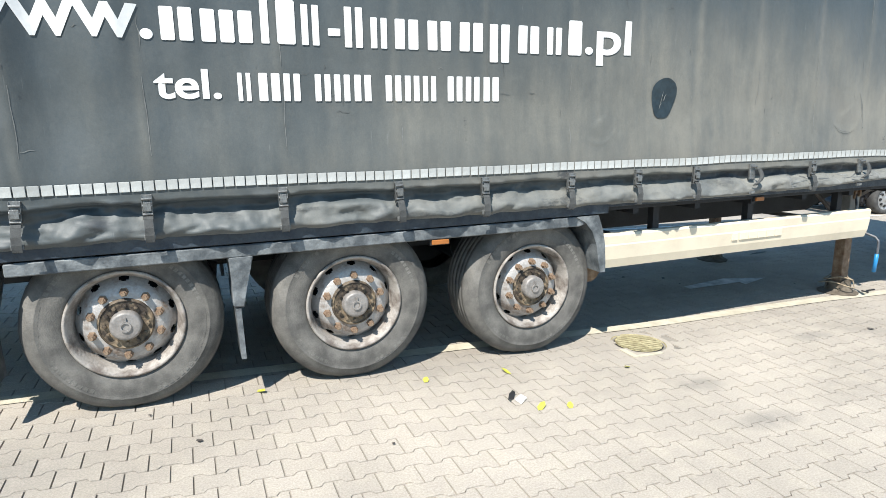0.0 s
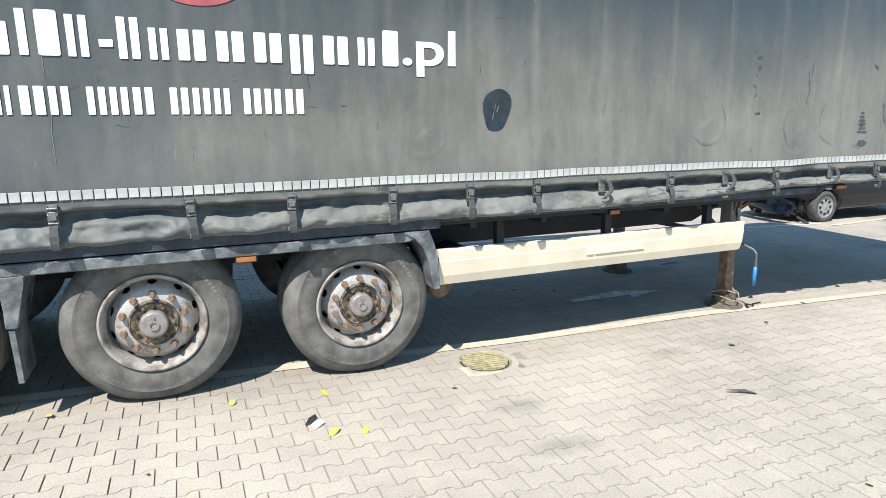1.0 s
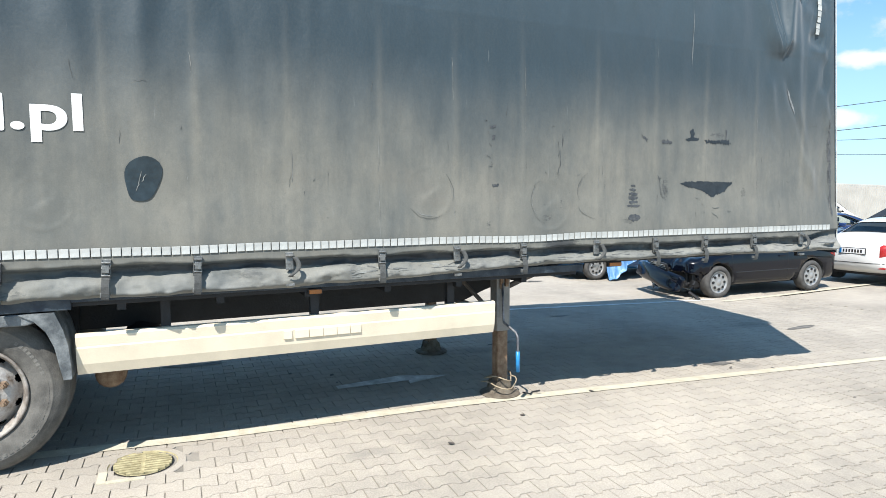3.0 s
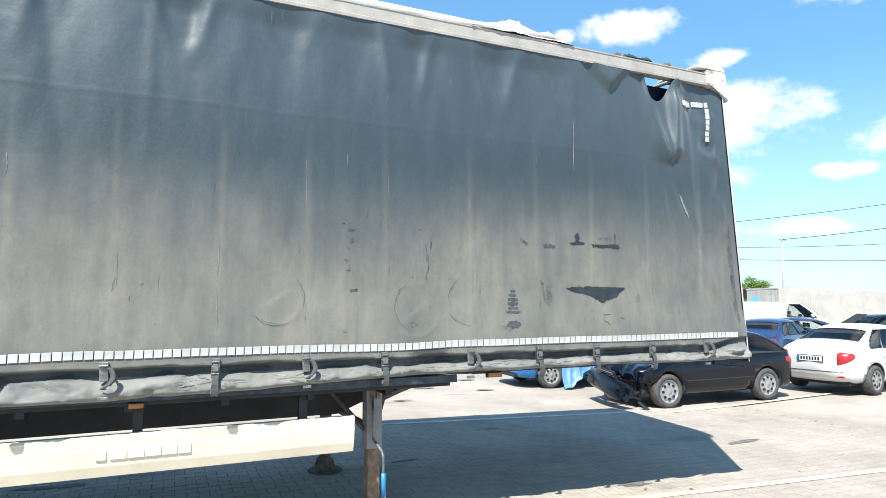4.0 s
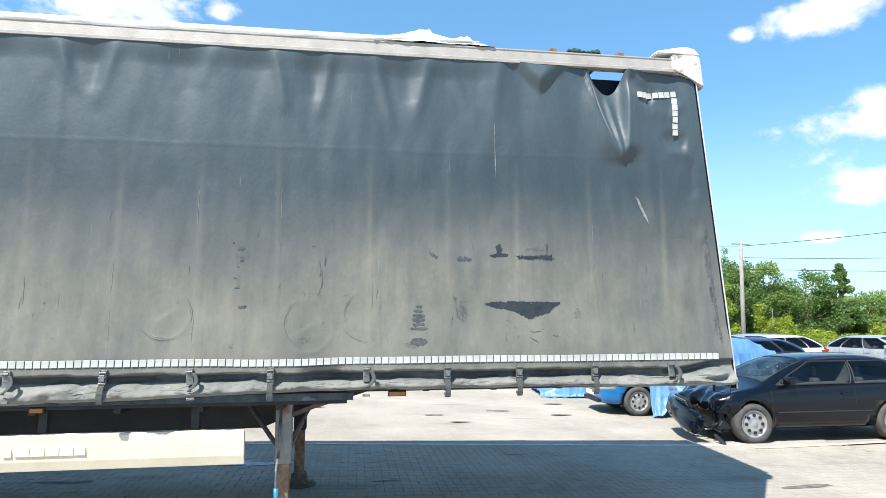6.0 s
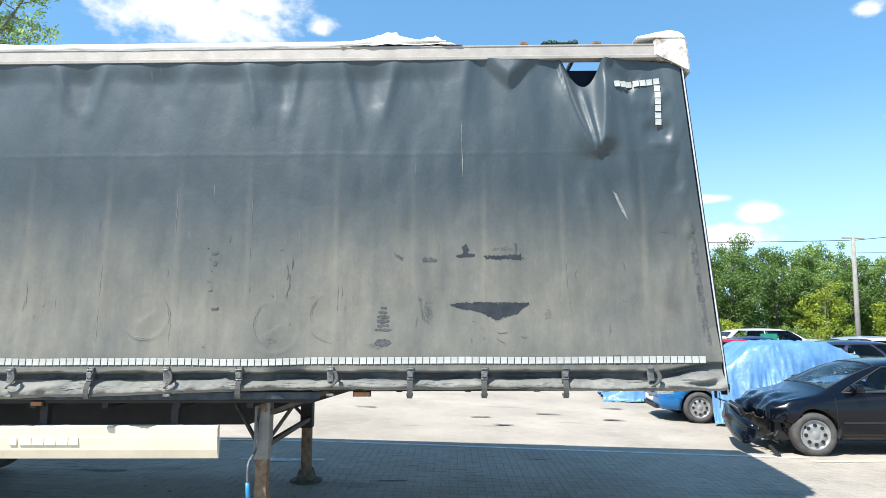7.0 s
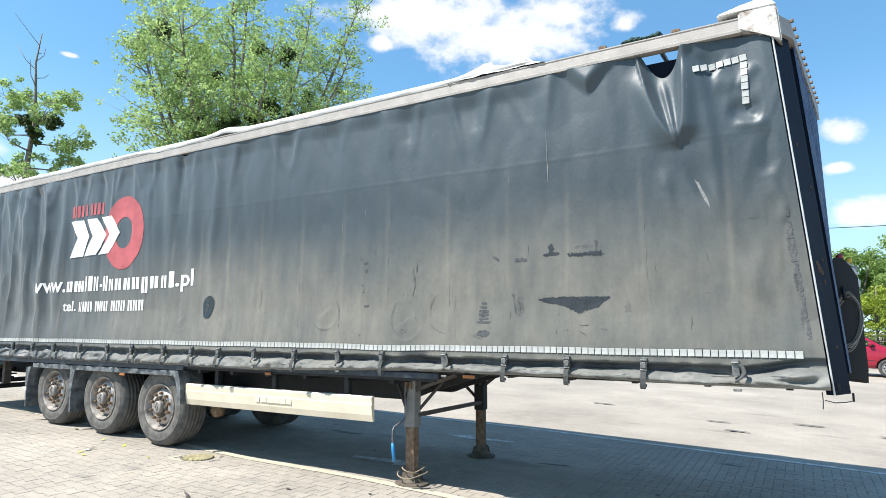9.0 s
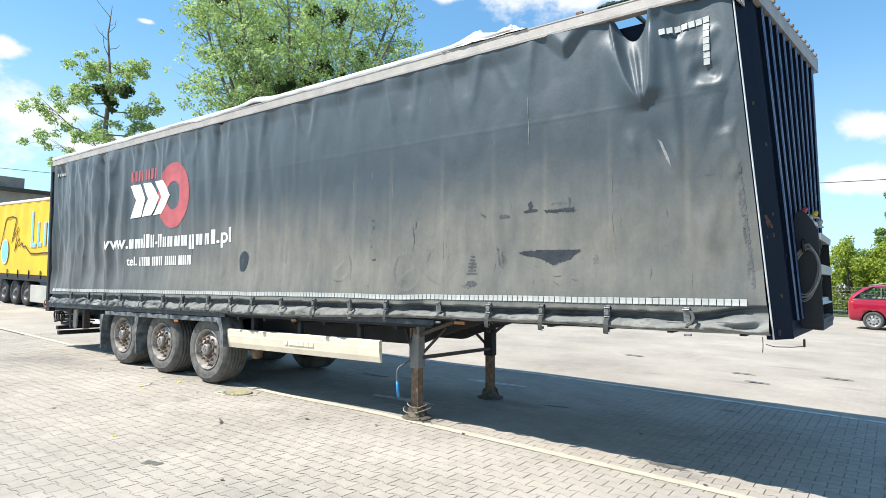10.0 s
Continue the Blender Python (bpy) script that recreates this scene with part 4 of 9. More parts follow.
def strokes(name, paths, material, label, off=0.0025):
    """Thin lines of wear, or of painted crease light and shade, on the curtain, each a tapering strip."""
    verts, faces = [], []
    for pts, w in paths:
        k = len(pts)
        for q, (x, z) in enumerate(pts):
            xn, zn = pts[min(k - 1, q + 1)][0] - pts[max(0, q - 1)][0], pts[min(k - 1, q + 1)][1] - pts[max(0, q - 1)][1]
            ln = math.hypot(xn, zn) or 1.0
            h = w * (0.25 + math.sin(math.pi * (q + 0.5) / k)) * (0.7 + 0.5 * noise.noise((x * 40, z * 40, 2)))
            for sgn in (-1, 1):
                a, c = x - sgn * zn / ln * h, z + sgn * xn / ln * h
                verts.append((a, surf(a, c) - off, c))
        n0 = len(verts) - 2 * k
        for q in range(k - 1):
            faces.append((n0 + 2 * q, n0 + 2 * q + 2, n0 + 2 * q + 3, n0 + 2 * q + 1))
    o = mesh_part(name, verts, faces, material, curtain, label, smooth=True)
    tagged(o, kind="stuff")
    return o


rk = random.Random(77)


def arc(cx, cz, rx, rz, a0, a1):
    k = max(4, int(abs(a1 - a0) / 9))
    return [(cx + rx * math.cos(radians(a0 + (a1 - a0) * q / k)) + rk.gauss(0, 0.003), cz + rz * math.sin(radians(a0 + (a1 - a0) * q / k)) + rk.gauss(0, 0.003)) for q in range(k + 1)]


def dash(x, z, dx, dz):
    return [(x + dx * q / 4 + rk.gauss(0, 0.003), z + dz * q / 4 + rk.gauss(0, 0.003)) for q in range(5)]


dark, pale = [], []
# dent rims: crease shade drawn as dark arcs, highlights as pale ones
for cx, cz, r, a0, a1 in ((4.3, 1.71, 0.2, 215, 300), (4.3, 1.71, 0.2, -20, 45), (5.4, 1.64, 0.2, 120, 250), (5.83, 1.72, 0.16, 110, 210), (5.88, 1.74, 0.26, 215, 265)):
    dark.append((arc(cx, cz, r, r, a0, a1), 0.0018))
    pale.append((arc(cx, cz + 0.008, r - 0.012, r - 0.012, a0 + 15, a1 - 25), 0.003))
for k in range(5):
    dark.append((dash(4.81 + rk.uniform(-0.03, 0.03), 2.28 - 0.09 * k, rk.uniform(-0.02, 0.05), rk.uniform(-0.03, 0.0)), 0.004))
    dark.append((dash(6.6 + rk.uniform(-0.04, 0.06), 1.86 - 0.035 * k, rk.uniform(0, 0.03), -rk.uniform(0.05, 0.14)), rk.uniform(0.003, 0.008)))
    dark.append((dash(5.49 + rk.uniform(-0.02, 0.02), 2.2 - 0.07 * k, rk.uniform(-0.01, 0.01), -rk.uniform(0.05, 0.12)), rk.uniform(0.003, 0.007)))
    dark.append((dash(7.0 + 0.1 * k, 1.52 + rk.uniform(-0.02, 0.06), rk.uniform(-0.1, 0.12), rk.uniform(-0.05, 0.02)), 0.003))
    pale.append((dash(7.0 + 0.07 * k, 1.62 + rk.uniform(-0.02, 0.2), rk.uniform(-0.1, 0.12), rk.uniform(-0.05, 0.02)), 0.003))
for k in range(56):
    x, z = rk.uniform(X0 + 0.3, 8.8), rk.triangular(1.4, 2.6, 1.8)
    flat = rk.random() < 0.45
    L = rk.uniform(0.02, 0.11)
    (dark if k % 4 else pale).append((dash(x, z, L if flat else rk.gauss(0, 0.008), rk.gauss(0, 0.01) if flat else L), rk.uniform(0.0012, 0.003)))
for b in BUCKLES:
    z = 1.5
    while z < 2.5:
        L = rk.uniform(0.1, 0.45)
        if rk.random() < 0.35:
            pale.append((dash(b + 0.02 + rk.choice((-0.022, 0.022)), z, 0.0, L), 0.0025))
        z += L + rk.uniform(0.02, 0.2)


def smear(name, outline, material, label, seed, rough=0.008, fine=0.01):
    """A worn patch with a ragged edge, from a rough outline of (x, z)."""
    pts = []
    for (xa, za), (xb, zb) in zip(outline, outline[1:] + outline[:1]):
        k = max(1, int(math.hypot(xb - xa, zb - za) / fine))
        for q in range(k):
            x, z = xa + (xb - xa) * q / k, za + (zb - za) * q / k
            pts.append((x + rough * noise.noise((x * 60, z * 60, seed)), z + rough * 1.6 * noise.noise((x * 75, z * 60, seed + 5))))
    bm = bmesh.new()
    bm.faces.new([bm.verts.new((x, 0, z)) for x, z in pts])
    slice_up(bm, 0.03, 0, 2)
    for v in bm.verts:
        v.co.y = surf(v.co.x, v.co.z) - 0.0025
    return part(name, bm, material, curtain, label, smooth=True)


smear("bare_patch", [(6.82, 1.79), (6.88, 1.81), (7.06, 1.812), (7.3, 1.812), (7.475, 1.806), (7.48, 1.79), (7.43, 1.77), (7.38, 1.72), (7.28, 1.69), (7.2, 1.662), (7.14, 1.7), (7.08, 1.73), (7.0, 1.75), (6.9, 1.76)], M["scuff_black"], "dark patch rubbed bare", 1)
smear("bare_patch", [(6.925, 2.275), (6.96, 2.3), (6.985, 2.26), (6.97, 2.225), (7.03, 2.215), (7.035, 2.2), (6.98, 2.19), (6.9, 2.185), (6.87, 2.2), (6.94, 2.22)], M["scuff_black"], "small dark patch rubbed bare", 2)
smear("bare_patch", [(7.1, 2.2), (7.25, 2.2), (7.41, 2.21), (7.44, 2.17), (7.38, 2.17), (7.3, 2.18), (7.22, 2.165), (7.12, 2.178)], M["scuff_black"], "dark band rubbed bare", 3, 0.014)
smear("bare_patch", [(7.365, 2.3), (7.385, 2.3), (7.38, 2.21), (7.365, 2.21)], M["scuff_mid"], "small grey smear", 4, 0.012)
smear("bare_patch", [(6.59, 2.19), (6.72, 2.18), (6.72, 2.155), (6.6, 2.15)], M["scuff_mid"], "small grey smear", 5, 0.014)
smear("bare_patch", [(6.36, 2.23), (6.43, 2.19), (6.43, 2.165), (6.38, 2.19)], M["scuff_mid"], "small grey smear", 6, 0.012)
for q, (w, h) in enumerate(((0.03, 0.008), (0.04, 0.012), (0.05, 0.016), (0.055, 0.018), (0.05, 0.014), (0.075, 0.012), (0.07, 0.03))):
    zc = 1.77 - 0.036 * q - (0.07 if q == 6 else 0)
    smear("tyre_print", [(6.27 + w * math.cos(a), zc + h * math.sin(a)) for a in [0.5236 * j for j in range(12)]], M["scuff_mid"], "grey rubbed tyre print", 10 + q, 0.01)
smear("bare_patch", [(4.82, 2.235), (4.88, 2.245), (4.88, 2.225), (4.83, 2.222)], M["scuff_mid"], "small grey smear", 20)
smear("bare_patch", [(4.845, 2.165), (4.875, 2.165), (4.87, 2.125), (4.845, 2.13)], M["scuff_mid"], "small grey smear", 21)
smear("bare_patch", [(4.84, 1.775), (4.91, 1.78), (4.9, 1.765), (4.85, 1.75)], M["scuff_mid"], "small grey smear", 22)
for q, (za, zb, wide) in enumerate(((1.46, 1.6, 0.012), (1.61, 1.79, 0.02), (1.8, 2.02, 0.024), (2.03, 2.2, 0.034), (2.21, 2.36, 0.026), (2.38, 2.47, 0.014))):
    rim_x = [(8.935 - 0.09 * (z - 1.45), z) for z in (za, za + 0.33 * (zb - za), za + 0.7 * (zb - za), zb)]
    smear("rubbed_edge", [(x + 0.012, z) for x, z in rim_x] + [(x - wide * (0.6 + 0.4 * math.sin(q * 2 + z * 31)), z) for x, z in rim_x[::-1]], M["rubbed"], "bluish grey cloth rubbed bare along the edge", 40 + q, 0.014, 0.01)
# hem scratches; they also paint crinkle highlights pale and the pockets dark
for k in range(90):
    x = rk.uniform(3.6, 8.68)
    lift = 0.075 * smooth01(8.46, 8.96, x)
    (pale if k % 3 else dark).append((dash(x, rk.uniform(1.1, 1.185) + lift * rk.random(), rk.uniform(0.04, 0.22), rk.gauss(0, 0.014) + lift * 0.3), rk.uniform(0.002, 0.006)))
strokes("dark_wear", dark, M["dark_mark"], "dark scratches rubbed through the dust, and painted crease shade")
strokes("pale_wear", pale, M["pale_mark"], "pale worn lines in the cloth, and painted crease highlights")

# ---- wheels ----
def wheel_mesh_parts():
    """One road wheel, its axle along y, outer face towards -y, centre at the origin."""
    bm = bmesh.new()
    R, ri, w = 0.522, 0.298, 0.385
    prof = [(ri, 0.03), (ri + 0.012, 0.004), (ri + 0.03, -0.004), (0.35, -0.014), (0.4, -0.017), (0.436, -0.0145), (0.439, -0.0165), (0.443, -0.013), (0.465, -0.006), (0.492, 0.012), (0.506, 0.03), (R - 0.006, 0.05), (R, 0.06)]
    for k in range(5):
        a = 0.085 + k * 0.055
        prof += [(R, a), (R - 0.008, a + 0.004), (R - 0.008, a + 0.012), (R, a + 0.016)]
    prof += [(R, w - 0.05), (0.506, w - 0.03), (0.465, w + 0.006), (0.36, w + 0.012), (ri, w - 0.03)]
    lathe(bm, prof, 56, closed=False)
    for v in bm.verts:
        if v.co.z < -0.495:
            v.co.z = -0.495 + (v.co.z + 0.495) * 0.25
    tyre = bm
    bm = bmesh.new()
    lathe(bm, [(0.3, 0.05), (0.306, 0.018), (0.312, -0.006), (0.306, -0.014), (0.296, -0.012), (0.286, 0.012), (0.276, 0.03), (0.27, 0.05), (0.264, 0.1), (0.26, 0.12)], 56)
    rim = bm
    bm = bmesh.new()
    # the dished disc, with ten oval hand holes near its edge
    segs = 120
    rad = [0.266, 0.2605, 0.2555, 0.2505, 0.2455, 0.2405, 0.2355, 0.222, 0.205, 0.15, 0.128]
    hei = [0.115, 0.108, 0.1, 0.092, 0.084, 0.076, 0.068, 0.05, 0.03, 0.02, 0.02]
    rings = [[bm.verts.new((r * math.cos(2 * math.pi * i / segs), h, r * math.sin(2 * math.pi * i / segs))) for i in range(segs)] for r, h in zip(rad, hei)]
    for k in range(10):
        for i in range(segs):
            off = ((i + 0.5) % 12) - 6
            if (off * 0.01305 / 0.023) ** 2 + (((rad[k] + rad[k + 1]) / 2 - 0.248) / 0.0125) ** 2 < 1:
                continue
            bm.faces.new((rings[k][i], rings[k][(i + 1) % segs], rings[k + 1][(i + 1) % segs], rings[k + 1][i]))
    disc = bm
    bm = bmesh.new()
    lathe(bm, [(0.256, 0.2), (0.1, 0.2), (0.09, 0.16), (0, 0.16)], 30)
    drum = bm
    bm = bmesh.new()
    lathe(bm, [(0.148, 0.044), (0.145, 0.03), (0.136, 0.022), (0.132, 0.028), (0.085, 0.03)], 40)
    for i in range(12):
        a = 2 * math.pi * i / 12
        lathe(bm, [(0.011, 0.035), (0.011, 0.012), (0.0, 0.01)], 6, Matrix.Translation((0.11 * math.cos(a), 0, 0.11 * math.sin(a))))
    flange = bm
    bm = bmesh.new()
    lathe(bm, [(0.084, 0.034), (0.082, -0.012), (0.075, -0.022), (0.068, -0.024), (0.0, -0.026)], 32)
    cap = bm
    bm = bmesh.new()
    lathe(bm, [(0.026, 0.046), (0.026, 0.034), (0.02, 0.032), (0.02, 0.002), (0.011, 0.0), (0.011, -0.014), (0.0, -0.014)], 6)
    nut = bm
    # raised marks on the sidewall and a plain badge on the cap
    bm = bmesh.new()
    for a0, a1, r0, r1, step in ((18, 52, 0.385, 0.42, 4.2), (110, 152, 0.4, 0.438, 5.0), (205, 246, 0.392, 0.43, 4.6), (290, 330, 0.4, 0.435, 5.0), (60, 100, 0.41, 0.425, 2.8), (160, 196, 0.41, 0.425, 2.8), (336, 372, 0.41, 0.425, 2.8)):
        a = a0
        while a < a1:
            w = step * (0.62 if step > 4 else 0.5)
            box(bm, r0 + 0.008, r1 - 0.006, -0.0178, -0.012, -r1 * radians(w) / 2, r1 * radians(w) / 2, 0.0, pose(0, 0, 0, 0, -a, 0))
            a += step
    marks = bm
    bm = bmesh.new()
    lathe(bm, [(0.03, -0.028), (0.03, -0.034), (0.021, -0.034), (0.021, -0.028)], 20)
    box(bm, -0.006, 0.006, -0.034, -0.026, 0.025, 0.055, 0.001)
    badge = bm
    return tyre, rim, disc, drum, flange, cap, nut, marks, badge


def make_wheel(parent, m):
    tyre, rim, disc, drum, flange, cap, nut, marks, badge = wheel_mesh_parts()
    w = part("wheel", disc, M["disc"], parent, "silver steel wheel with a worn dusty tyre", smooth=True)
    w.matrix_local = m
    part("tyre", tyre, M["tyre"], w, "worn dusty black tyre", smooth=True)
    part("sidewall_mark", marks, M["tyre_mark"], w, "worn raised marks on the tyre")["kind"] = "stuff"
    part("cap_badge", badge, M["hubcap"], w).location.y = -0.022
    part("rim", rim, M["rim"], w, "wide rim with rust and dirt", smooth=True)
    part("brake_drum", drum, M["chassis"], w, smooth=True)
    part("hub_flange", flange, M["hubmetal"], w, "rusty hub flange with bolts")
    part("hub_cap", cap, M["hubcap"], w, "grey round hub cap", smooth=True)
    first = part("wheel_nut", nut, M["rust"], w, "rusty wheel nut")
    for o in w.children:
        if o.name.split(".")[0] in ("hub_flange", "hub_cap"):
            o.location.y = -0.022
    for i in range(10):
        a = 2 * math.pi * (i + 0.5) / 10
        o = first if i == 0 else new("wheel_nut", first.data)
        o.parent = w
        o.matrix_local = Matrix.Translation((0.182 * math.cos(a), -0.012, 0.182 * math.sin(a)))
    return w


def to_local(x, y, z):
    return trailer.matrix_world.inverted() @ Vector((x, y, z))


wheel = None
for side in (0, 1):
    for k, hx in enumerate((-1.31, 0.0, 1.31)):
        p = to_local(hx, 0.1 if side == 0 else WIDTH - 0.1, 0.518)
        m = Matrix.Translation(p) @ pose(0, 0, 0, 0, PITCH, 180 * side)
        if wheel is None:
            wheel = make_wheel(trailer, m)
        else:
            copy_thing(wheel, m)

# ---- frame, floor, roof, ends ----
bm = bmesh.new()
box(bm, X0 - 0.18, 9.1, 0.03, WIDTH - 0.03, 1.09, 1.14, 0.005)
part("load_floor", bm, M["chassis"], trailer)
for y in (0.0, WIDTH - 0.03):
    bm = bmesh.new()
    box(bm, X0 - 0.1, 1.9, y + 0.002, y + 0.03, 0.985, 1.09, 0.004)
    box(bm, 1.9, 5.75, y + 0.002, y + 0.03, 1.03, 1.09, 0.004)
    part("side_rail", bm, M["side_steel"], trailer, "scratched dark blue steel side rail")
for y in (0.72, 1.7):
    bm = bmesh.new()
    prism(bm, [(X0, 0.72), (4.95, 0.72), (5.15, 0.8), (5.95, 1.04), (8.5, 1.04), (8.5, 1.085), (X0, 1.085)], y, y + 0.13)
    part("chassis_beam", bm, M["chassis"], trailer)
for i in range(22):
    x = X0 + 0.3 + i * 0.6
    bm = bmesh.new()
    box(bm, x, x + 0.05, 0.035 if x < 5.5 else 0.35, WIDTH - 0.035, 0.96 if x < 5.5 else 1.05, 1.085)
    part("cross_member", bm, M["chassis"], trailer)
for hx in (-1.31, 0.0, 1.31):
    p = to_local(hx, 0, 0.518)
    bm = bmesh.new()
    tube(bm, [(p.x, 0.35, p.z), (p.x, WIDTH - 0.35, p.z)], 0.07, 14)
    part("axle", bm, M["chassis"], trailer)

SWAP = Matrix(((0, 1, 0, 0), (1, 0, 0, 0), (0, 0, 1, 0), (0, 0, 0, 1)))
bm = bmesh.new()
prism(bm, [(-0.005, 3.908), (-0.034, 3.91), (-0.036, 3.934), (-0.028, 3.94), (-0.026, 4.02), (-0.032, 4.026), (-0.032, 4.036), (-0.02, 4.04), (0.05, 4.042), (0.05, 3.908)], X0 - 0.1, 8.62, SWAP)
part("roof_rail", bm, M["alu"], trailer, "weathered aluminium roof rail")
bm = bmesh.new()
box(bm, X0 - 0.1, 8.95, WIDTH - 0.05, WIDTH + 0.02, 3.88, 4.04, 0.006)
part("roof_rail", bm, M["alu"], trailer, "weathered aluminium roof rail")
for xx in (7.45, 8.08):
    bm = bmesh.new()
    box(bm, xx, xx + 0.07, -0.01, 0.04, 4.048, 4.078, 0.006)
    part("rail_clamp", bm, M["rust"], trailer, "small rusty clamp")

# the sliding roof: a white sheet over most of the length, bunched up at its front end
ROOF_END = 6.85
nx, ny = 260, 16
verts, faces = [], []
for i in range(nx + 1):
    x = X0 - 0.1 + (ROOF_END - X0 + 0.1) * i / nx
    for j in range(ny + 1):
        y = -0.02 + (WIDTH + 0.04) * j / ny
        e = math.sin(math.pi * j / ny)
        z = 4.066 + 0.026 * (0.6 + n1(x * 1.1, y)) + 0.03 * e * (0.5 + noise.noise((x * 2, y * 1.5, 3)))
        z += 0.018 * math.exp(-((j / 2.0) ** 2)) * (0.5 + noise.noise((x * 3.0, 2, 3))) - 0.03 * (j == 0 or j == ny)
        z += 0.085 * math.exp(-(((x - 6.32) / 0.17) ** 2)) * (1 if j < 6 else 0.5) * (0.8 + 0.5 * noise.noise((x * 11, y * 4, 1)))
        z += 0.05 * math.exp(-(((x - 6.72) / 0.13) ** 2)) * (0.5 + 1.0 * noise.noise((x * 15, y * 5, 2)))
        z += 0.035 * smooth01(5.7, 6.1, x) * abs(noise.noise((x * 8 + 2 * y, y * 6, 4)))
        z -= 0.05 * smooth01(6.3, 6.85, x)
        z += 0.06 * math.exp(-(((x - 2.56) / 0.22) ** 2)) * math.exp(-((j / 3.0) ** 2))
        verts.append((x, y, z))
for i in range(nx):
    for j in range(ny):
        a = i * (ny + 1) + j
        faces.append((a, a + ny + 1, a + ny + 2, a + 1))
sheet = mesh_part("roof_tarpaulin", verts, faces, M["roof"], trailer, "sagging white roof tarpaulin bunched up near the front", smooth=True)
md = sheet.modifiers.new("thick", "SOLIDIFY")
md.thickness = 0.012
verts, faces = [], []
for i in range(nx + 1):
    x = X0 - 0.1 + (ROOF_END - 0.05 - X0 + 0.1) * i / nx
    low_z = 4.025 + 0.03 * noise.noise((x * 1.1, 1.0, 0.0)) + 0.008 * noise.noise((x * 5, 2.0, 0.0)) + 0.05 * smooth01(5.6, 6.8, x) + 0.03 * math.exp(-(((x - 2.56) / 0.3) ** 2))
    for j in range(5):
        t = j / 4
        verts.append((x, -0.03 - 0.012 * math.sin(math.pi * t) - 0.006 * noise.noise((x * 4, t * 2, 5)), low_z + (4.085 + 0.05 * math.exp(-(((x - 2.56) / 0.25) ** 2)) + 0.06 * math.exp(-(((x - 6.3) / 0.2) ** 2)) - low_z) * t))
for i in range(nx):
    for j in range(4):
        a = i * 5 + j
        faces.append((a, a + 5, a + 6, a + 1))
mesh_part("roof_skirt", verts, faces, M["roof"], trailer, "white tarpaulin edge hanging over the rail", smooth=True)
bunch_v, bunch_f = [], []
for i in range(111):
    for j in range(41):
        x, y = 5.88 + 1.06 * i / 110, -0.045 + 0.75 * j / 40
        e = smooth01(0, 0.12, i / 110) * smooth01(1.0, 0.9, i / 110) * smooth01(0, 0.06, j / 40) * smooth01(1.0, 0.7, j / 40)
        hump = 0.11 * math.exp(-(((x - 6.3) / 0.16) ** 2)) + 0.075 * math.exp(-(((x - 6.72) / 0.14) ** 2)) + 0.03
        fold = 1 - abs(noise.noise((x * 4.2 + 1.5 * y, y * 5, 8.0))) * 1.5 - abs(noise.noise((x * 11, y * 9 + 3 * x, 2.0))) * 0.6
        bunch_v.append((x, y - 0.012 * noise.noise((x * 9, y * 5, 1)), 4.045 + e * hump * (0.45 + 0.75 * fold) + 0.012 * noise.noise((x * 13, y * 8, 3))))
for i in range(110):
    for j in range(40):
        a = i * 41 + j
        bunch_f.append((a, a + 41, a + 42, a + 1))
mesh_part("bunched_tarpaulin", bunch_v, bunch_f, M["roof_dirty"], trailer, "crumpled dirty white tarpaulin pushed together", smooth=True)
for k in range(4):
    xx = 7.05 + 0.45 * k
    bm = bmesh.new()
    tube(bm, [(xx, 0.02, 4.0), (xx, 0.5, 4.03), (xx, WIDTH - 0.5, 4.03), (xx, WIDTH - 0.02, 4.0)], 0.022, 8)
    part("roof_bow", bm, M["alu"], trailer)
bm = bmesh.new()
for k in range(7):
    a = 7.66 + 0.045 * k
    tube(bm, [(a, 0.06, 4.07), (a + 0.02, 0.12, 4.115 + 0.012 * math.sin(k * 1.3)), (a + 0.05, 0.2, 4.09)], 0.03, 6)
part("rolled_net", bm, M["dark_net"], trailer, "dark green rolled net on the roof")

bm = bmesh.new()
box(bm, 7.55, 8.3, 0.1, 0.108, 3.5, 3.855, 0.003)
part("inner_flap", bm, M["blue_steel"], trailer, "dark blue inner cloth behind the torn curtain top")

bm = bmesh.new()
box(bm, 9.03, 9.14, 0.26, 2.5, 1.075, 1.125, 0.004)
part("front_sill", bm, M["chassis"], trailer)

# far curtain, front wall, rear posts
verts, faces = [], []
for i in range(101):
    for j in range(9):
        z = 1.0 + (ZT + 0.1 - 1.0) * j / 8
        x = X0 - 0.1 + (front_x(z, WIDTH) + 0.15 - X0) * i / 100
        verts.append((x, WIDTH + 0.01 * math.sin(x * 9), z))
for i in range(100):
    for j in range(8):
        a = i * 9 + j
        faces.append((a, a + 1, a + 10, a + 9))
mesh_part("far_curtain", verts, faces, M["curtain_plain"], trailer, smooth=True)

def wall_x(z, y):
    """The front wall: a slanting corner panel, then flat across."""
    near, far = front_x(z, 0.0), front_x(z, WIDTH)
    if y < 0.2:
        return near + 0.05 + 0.1 * max(0.0, y) / 0.2
    return near + 0.15 + (far + 0.07 - near - 0.15) * (y - 0.2) / (WIDTH - 0.2)


